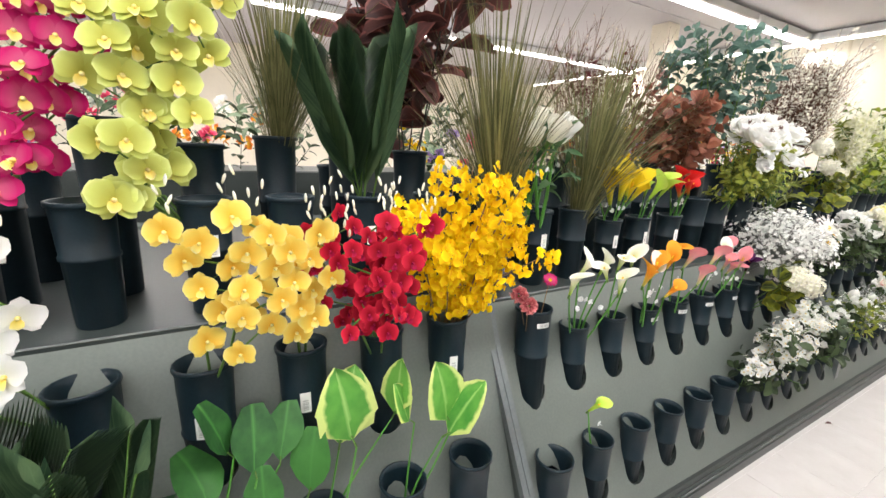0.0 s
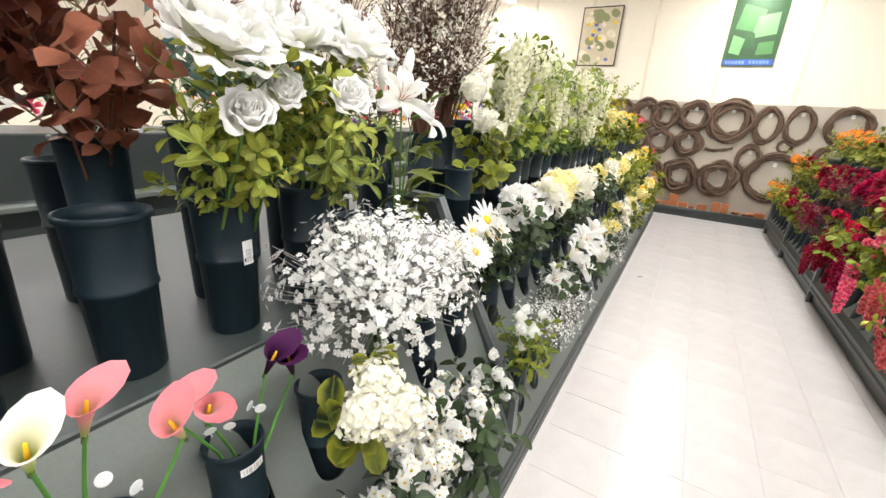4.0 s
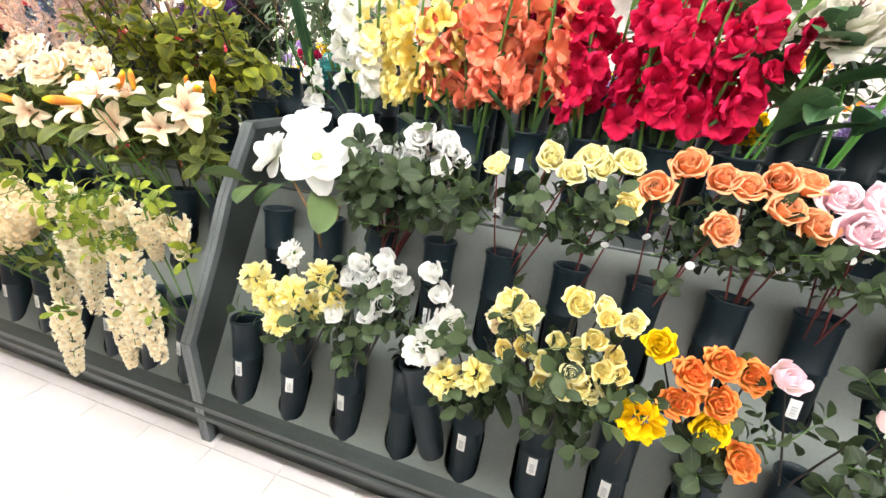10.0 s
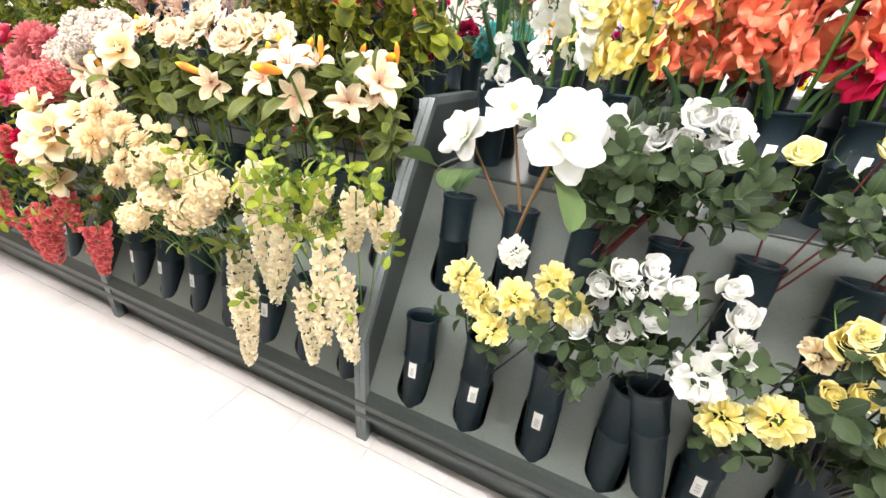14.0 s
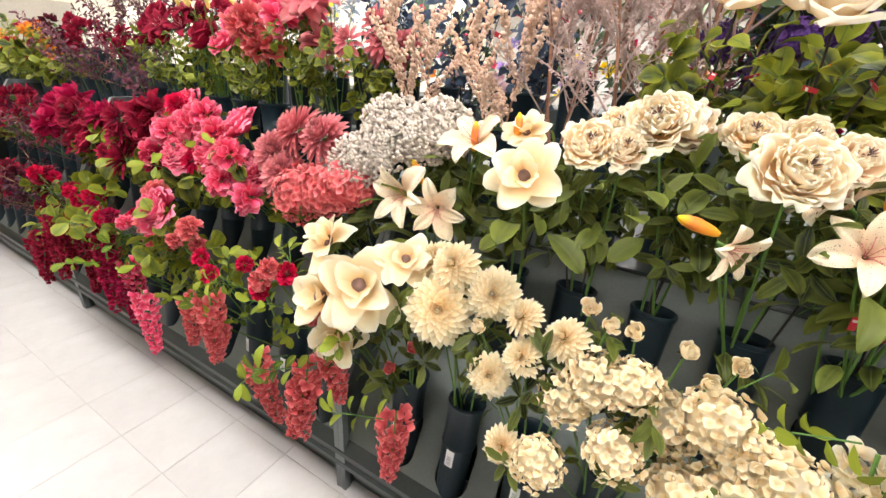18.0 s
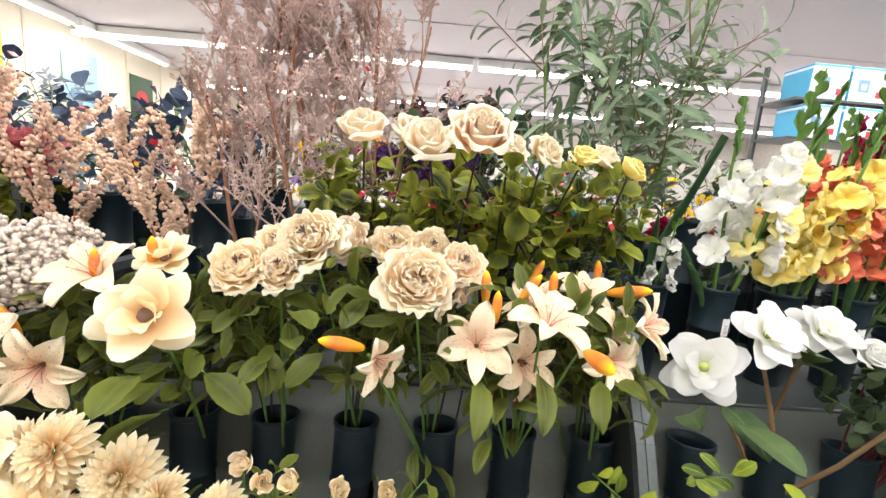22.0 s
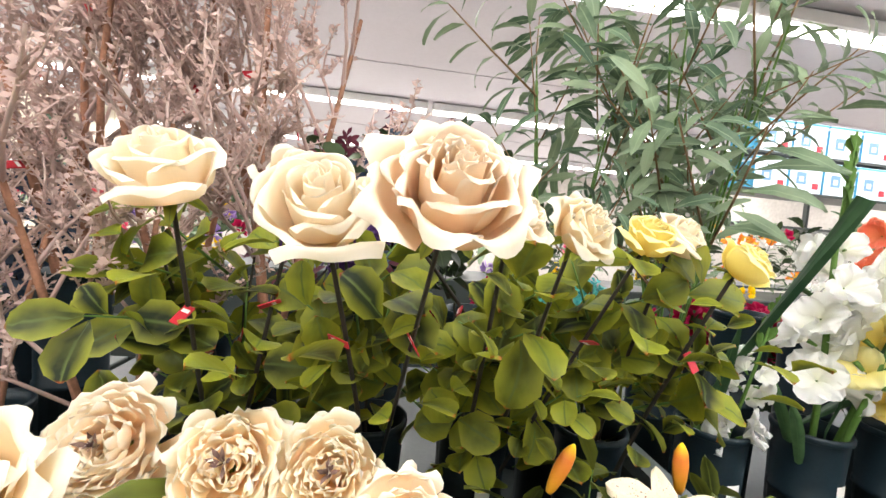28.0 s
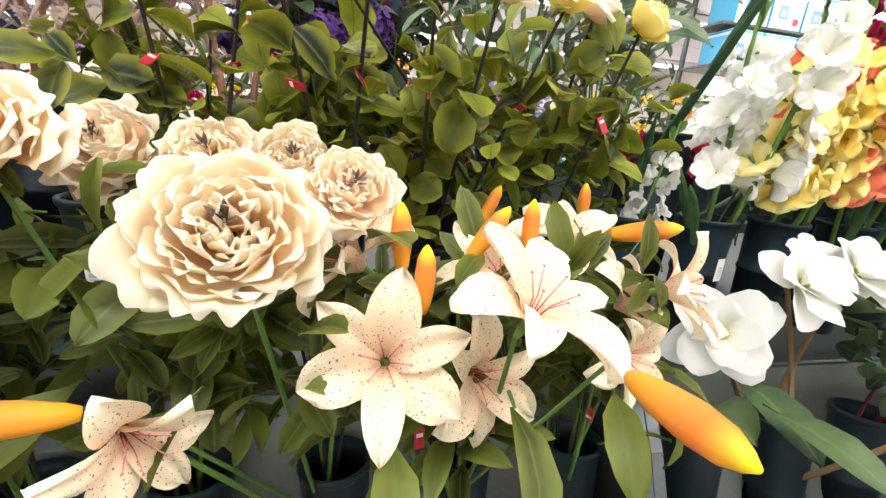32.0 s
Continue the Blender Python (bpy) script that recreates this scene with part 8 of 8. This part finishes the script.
bouquet("daisy_bunch", "white silk daisies with yellow hearts in a bucket", slot(S, 1, 3.12), near("daisy", "white", 0.055, 6, (-0.95, 3.12, 1.06), (0.05, 0.09, 0.06)), S, "green", 0.003, "dark", 1)
# shelf behind the callas
mm = Vector(top(S, 0, 1.16))
bouquet("amaryllis_bunch", "white silk amaryllis cups on thick green stalks in a bucket", mm, [("tulip", "ivory", 0.062, -1.10, 0.96, 1.54, (0.3, -0.3, 0.9)), ("tulip", "ivory", 0.066, -1.07, 1.02, 1.56, (0.4, 0.1, 0.9)), ("tulip", "white", 0.064, -1.11, 1.08, 1.55, (0.3, 0.4, 0.8)), ("tulip", "ivory", 0.060, -1.14, 1.01, 1.60, (0.1, -0.1, 1)), ("tulip", "white", 0.060, -1.12, 1.13, 1.58, (0.3, 0.5, 0.8))], S, "bright", 0.007, "glad", 1, 0.4, 0.8, 0.03, tags="clear")
for y in (1.38, 1.6, 1.82):
    twigs("bare dark brown curly branches in a tall bucket", "brown_branches", top(S, 1, y), BROWNTWIG if y != 1.6 else WINETWIG, 7, 0.15, 0.82)
foliage("russet brown silk leaves on branches in a bucket", "russet", top(S, 1, 2.03), 8, 0.28, 0.16, 6, "twig", "leaf_branches", low=0.3, bendx=0.1)
foliage("russet brown silk leaves on branches in a bucket", "russet", top(S, 1, 2.25), 6, 0.25, 0.14, 4, "twig", "leaf_branches", low=0.3, bendx=0.08)
for y, big, small in ((2.47, [(-1.03, 2.33, 1.585), (-1.05, 2.49, 1.61), (-1.14, 2.40, 1.63), (-1.16, 2.55, 1.64)], [(-1.0, 2.346, 1.46), (-1.04, 2.45, 1.50)]), (2.69, [(-1.06, 2.68, 1.625), (-1.12, 2.60, 1.66), (-1.16, 2.75, 1.65)], [(-1.0, 2.59, 1.50), (-1.06, 2.68, 1.51)])):
    bouquet("peony_bunch", "large white silk peonies over yellow green leaves", top(S, 0, y), [("peony", "white", 0.096, *p, (0.55 + jit(0.15), -0.25 + jit(0.3), 0.75)) for p in big] + [("openrose", "white", 0.05, *p, (0.75, -0.35, 0.5)) for p in small], S, "green", 0.004, "khaki", 8, 0.36, 0.76, 0.05, 0.8)
bouquet("lily_bunch", "white silk lilies with long buds over dark leaves", top(S, 0, 3.1), [("lily", "white", 0.095, -1.22, 3.05, 1.50, (0.7, -0.3, 0.5)), ("lily", "white", 0.09, -1.2, 3.14, 1.46, (0.7, 0.4, 0.3)), ("bud", "white", 0.12, -1.25, 3.0, 1.52, (0.1, -0.1, 1)), ("bud", "white", 0.12, -1.24, 3.1, 1.55, (0.1, 0.2, 1))], S, "green", 0.004, "lily", 7, 0.25, 0.9, 0.07, 1.1, single=True)
foliage("blue green silk eucalyptus standing tall", "teal", top(S, 2, 2.8), 8, 0.80, 0.22, 5, "green", low=0.35)
foliage("blue green silk eucalyptus standing tall", "teal", top(S, 1, 2.69), 8, 0.70, 0.22, 5, "green", low=0.35)
for y in (2.9, 3.12):
    twigs("brown branches with small white blossoms in a tall bucket", "blossom_branches", top(S, 1, y), BLOSSOM, 4, 0.14, 0.95)

# ---- left rack, bays with white and yellow flowers ----
for y in (3.43, 3.63):
    twigs("brown branches with small white blossoms in a tall bucket", "blossom_branches", top(S, 1, y), BROWNTWIG + BLOSSOM, 52, 0.15, 0.98)
bouquet("daisy_bunch", "large white silk daisies with yellow hearts", slot(S, 1, 3.43), each("daisy", "white", 0.075, (-0.96, 3.26, 1.02), (-0.98, 3.20, 1.06), (-0.93, 3.33, 1.02), (-0.99, 3.34, 1.08), (-0.95, 3.40, 1.04)), S, "green", 0.003, "dark", 3, 0.3, 0.85, 0.08)
for y, c, k in ((3.63, "white", "carn"), (3.83, "white", "peony"), (4.03, "ivory", "carn"), (4.23, "paleyellow", "hydrangea"), (4.43, "ivory", "carn"), (4.62, "ivory", "hydrangea")):
    bouquet("flower_bunch", "white and cream silk flowers over dark leaves in a bucket", slot(S, 1, y), near(k, c, 0.082, 6, (-0.97, y, 1.08), (0.06, 0.10, 0.04)), S, "green", 0.003, "dark", 2, 0.3, 0.8, 0.08)
bouquet("rose_bunch", "small white silk roses with yellow green leaves", slot(S, 0, 3.43), near("tulip", "white", 0.034, 12, (-0.76, 3.34, 0.66), (0.05, 0.12, 0.06)), S, "green", 0.003, "khaki", 1, 0.4, 0.9, 0.05)
for y in (3.63, 3.83, 4.03):
    gyps("airy white gypsophila spilling from a bucket", slot(S, 0, y), 2, False, 0.85, 0.5)
for y in (3.9, 4.23, 4.5):
    bouquet("lily_bunch", "white silk lilies with green buds in a bucket", slot(S, 0, y), [("lily", "white", 0.085, -0.80 + jit(0.04), y + jit(0.1), 0.74 + jit(0.08)) for _ in range(3)] + [("bud", "lime", 0.08, -0.8, y + jit(0.1), 0.78, (0.4, jit(0.8), 0.6)) for _ in range(2)], S, "green", 0.003, "dark", 2, 0.3, 0.9, 0.07)
for y in (3.83, 4.03, 4.3, 4.55, 4.9, 5.2, 5.5):
    mm = Vector(top(S, 0, y))
    t = bouquet("wisteria_bunch", "trailing white silk wisteria with green leaves", mm, [("raceme", "wistwhite", RND.choice((0.17, 0.22)), mm.x + 0.07 + jit(0.10), y + jit(0.16), 1.66 + jit(0.16)) for _ in range(9)] + [("clump", "wistwhite", 0.05, mm.x + 0.06 + jit(0.09), y + jit(0.16), 1.50 + jit(0.12)) for _ in range(3)], S, "green", 0.003, "lime", 2, 0.4, 1.0, 0.10)
bouquet("hydrangea_bunch", "pale green white silk hydrangea with a big leaf", top(S, 0, 3.63), each("hydrangea", "ivory", 0.06, (-1.16, 3.6, 1.46), (-1.2, 3.55, 1.58), (-1.12, 3.68, 1.40)), S, "green", 0.003, "rose", 4)
for y0, y1, cols, leafk in ((4.8, 6.0, ("ivory", "ivory", "paleyellow"), "dark"), (6.0, 7.3, ("paleyellow", "ivory", "paleyellow"), "rose"), (7.3, 8.6, ("lemon", "paleyellow", "gold"), "rose"), (8.6, 9.7, ("gold", "pink", "hotpink"), "rose")):
    for row, xx, zz in ((0, -0.80, 0.66), (1, -0.96, 1.05), (2, -1.22, 1.52)):
        y = y0 + 0.1
        while y < y1:
            mm = Vector(slot(S, row, y) if row < 2 else top(S, 0, y))
            c = RND.choice(cols)
            k = RND.choice(("carn", "hydrangea", "lily")) if c in ("ivory", "paleyellow") else RND.choice(("carn", "daisy"))
            if c == "gold" and row == 1:
                k = "sun"
            if row == 0 and c == "ivory" and RND.random() < 0.4:
                gyps("airy white gypsophila in a bucket", mm, 2, False, 0.85, 0.4)
            else:
                bouquet("flower_bunch", "white, cream or yellow silk flowers with foliage at the far bays", mm, near(k, c, 0.06, 4, (xx, y, zz), (0.06, 0.12, 0.08)), S, "green", 0.003, leafk, 2, 0.3, 0.95, 0.10)
            y += 0.25
for y in (6.6, 7.2, 7.8):
    foliage("yellow forsythia branches in a tall bucket", "khaki", top(S, 1, y), 6, 0.5, 0.18, 4, "wood")
    bouquet("forsythia_bunch", "yellow silk forsythia sprays in a bucket", top(S, 1, y), near("daisy", "gold", 0.03, 16, (-1.35, y, 1.65), (0.12, 0.2, 0.15)), S, "wood", 0.002)

# ---- things beyond the racks ----
M_BOXB = plain("carton_blue", (0.07, 0.36, 0.58), 0.5, 0, 0.3, 0.08)
M_BOXW = plain("carton_white", (0.62, 0.72, 0.84), 0.5, 0, 0.3, 0.06)
M_BOXD = plain("carton_grey_blue", (0.14, 0.26, 0.44), 0.5, 0, 0.3, 0.1)
t = thing("wall_shelf", "tall dark metal shop shelf with two boards", "shelf", (5.3, -1.9, 0))
for z in (0.4, 1.2, 1.95, 2.36, 2.80):
    part("shelf_board", Geo().box(-0.25, -1.5, z - 0.03, 0.3, 1.5, z, 0, 0.004).mesh("shelf_board", [M_FRAME], False), t)
for y in (-1.48, 0.0, 1.48):
    part("upright", Geo().box(0.24, y - 0.02, 0, 0.30, y + 0.02, 3.25, 0, 0.004).mesh("upright", [M_FRAME], False), t)
for z in (2.36, 2.80):
    for k in range(6):
        b = thing("carton", "blue and white cardboard carton on the high shelf", "carton", (5.25, -3.12 + 0.47 * k, z), "cartons on the shelf")
        part("box", Geo().box(-0.2, -0.22, 0, 0.2, 0.22, 0.38, 0, 0.006).mesh("box", [M_BOXW], False), b)
        part("printed_band", Geo().box(-0.2025, -0.2225, 0.350, 0.2025, 0.2225, 0.372, 0, 0.002).mesh("printed_band", [M_BOXB], False), b)
        part("printed_side", Geo().box(-0.198, 0.2205, 0.004, 0.198, 0.2235, 0.320, 0, 0.001).mesh("printed_side", [M_BOXB], False), b)
        part("printed_picture", Geo().box(-0.203, 0.0, 0.10, -0.199, 0.13, 0.24, 0).mesh("printed_picture", [M_BOXD], False), b)
        part("printed_picture", Geo().box(-0.2045, 0.035, 0.13, -0.2, 0.095, 0.19, 0).mesh("printed_picture", [M_BOXW], False), b)
        part("printed_badge", Geo().box(-0.203, -0.17, 0.05, -0.199, -0.09, 0.12, 0).mesh("printed_badge", [M_TAGR], False), b)
# flowers on the far side of the right rack
for i, (y, c, k) in enumerate(((0.9, "lilac", "hydrangea"), (1.3, "gold", "carn"), (1.7, "lilac", "hydrangea"), (2.1, "crimson", "carn"), (2.4, "crimson", "carn"), (2.7, "crimson", "carn"), (3.03, "aqua", "hydrangea"), (3.36, "crimson", "carn"), (4.7, "pink", "rose"))):
    mm = Vector((1.98, y, SHELF_Z + 0.26))
    bucket(1, mm, 0.26, 0.06, 0, None, 0.55)
    bouquet("flower_bunch", "coloured silk flowers at the back of the shelf", mm, near(k, c, 0.06, 5, (1.93, y, 1.36), (0.07, 0.14, 0.07)), 1, "green", 0.003, "dark", 2)

# the neighbouring display racks, seen through the gaps between the flowers
def next_rack(x, seed):
    rr = random.Random(seed)
    nr = thing("next_rack", "dark green flower display rack in the next aisle", "display rack", (x, 2.0, 0))
    part("body", Geo().box(-0.35, -6.0, 0.0, 0.35, 7.0, 1.22, 0, 0.01).mesh("body", [M_FRAME], False), nr)
    for s in (-1, 1):
        for z in (0.45, 0.85):
            part("shelf_board", Geo().box(min(0.35 * s, 0.52 * s), -6.0, z - 0.03, max(0.35 * s, 0.52 * s), 7.0, z, 0, 0.004).mesh("shelf_board", [M_BOARD], False), nr)
    g = Geo()
    for k in range(230):
        sg = SPRIG_GEO[(rr.choice(("dark", "lily", "olive")), rr.randrange(2))]
        g.add(sg, toward((rr.uniform(-0.3, 0.3), rr.uniform(-5.9, 6.9), rr.choice((1.24, 1.4, 1.6)) + jit(0.08)), (jit(0.8), jit(0.8), 1), 1.9, jit(3)), rr.choice((0, 0, 1)))
    tagged(new("rack_foliage", g.mesh("rack_foliage", [LEAF["dark"], LEAF["olive"]])), "dark green silk foliage massed on the next rack", "artificial foliage", "", "stuff").matrix_basis = Matrix.Translation((x, 2.0, 0))
    g = Geo()
    cols = ("gold", "lilac", "hotpink", "white", "orange", "crimson")
    for k in range(200):
        y = rr.uniform(-5.9, 6.9)
        g.add(LOWHEAD, toward((rr.uniform(-0.35, 0.35), y, rr.choice((1.36, 1.5, 1.7)) + jit(0.1)), (jit(0.8), jit(0.8), 1), 1, jit(3)), int(y * 2 + rr.random() * 2) % 6)
    tagged(new("rack_flowers", g.mesh("rack_flowers", [PETAL[c] for c in cols])), "mixed bright silk flowers massed on the next rack", "artificial flowers", "", "stuff").matrix_basis = Matrix.Translation((x, 2.0, 0))


LOWHEAD = crowd(Geo(), 0.075, 12, 110, 0.3, 0.7, 0.7, 0.12, 2, 2)
LOWHEAD.m = [0] * len(LOWHEAD.m)
next_rack(4.0, 5)
next_rack(-3.9, 6)

# a fallen leaf and a scrap of leaf on the floor
t = thing("fallen_leaf", "green silk leaf lying on the tile floor", "fallen leaf", (-0.558, 6.253, 0.0))
part("leaf", one_leaf("lily", 2), t, Matrix.Translation((0, 0, 0.004)) @ pose(0, 0, 0, 4, 18, 40) @ Matrix.Scale(0.8, 4))
t = thing("fallen_leaf", "dark dry scrap of silk leaf on the tile floor", "fallen leaf", (-0.666, 3.006, 0.0))
part("leaf", one_leaf("rubber", 1), t, Matrix.Translation((0, 0, 0.004)) @ pose(0, 0, 0, 0, 30, 60) @ Matrix.Scale(0.35, 4))


# ---- floor tiles of the aisle, one by one; the rest as one field ----
fx0, fy0 = 0.545, 3.055
tile_me = [Geo().box(0.0008, 0.0008, -0.004, TILE - 0.0008, TILE - 0.0008, 0.0 + d, 0, 0.0009).mesh("tile", [M_FLOOR], False) for d in (0.0, 0.0002, -0.0002)]
rest = []
for i in range(-42, 46):
    for j in range(-33, 25):
        x, y = fx0 + TILE * i, fy0 + TILE * j
        if x < X_LEFT or x > X_RIGHT - TILE or y < Y_BACK or y > Y_WALL - TILE:
            continue
        if -0.95 < x < 0.9 and 0.2 < y < 10.1:
            part("tile", tile_me[RND.randrange(3)], floor, Matrix.Translation((x, y, 0)))
        else:
            rest.append((x, y))
g = Geo()
for x, y in rest:
    g.face([(x + 0.0008, y + 0.0008, 0), (x + TILE - 0.0008, y + 0.0008, 0), (x + TILE - 0.0008, y + TILE - 0.0008, 0), (x + 0.0008, y + TILE - 0.0008, 0)])
ft = part("tile_field", g.mesh("tile_field", [M_FLOOR], False), floor)
ft["kind"] = "stuff"
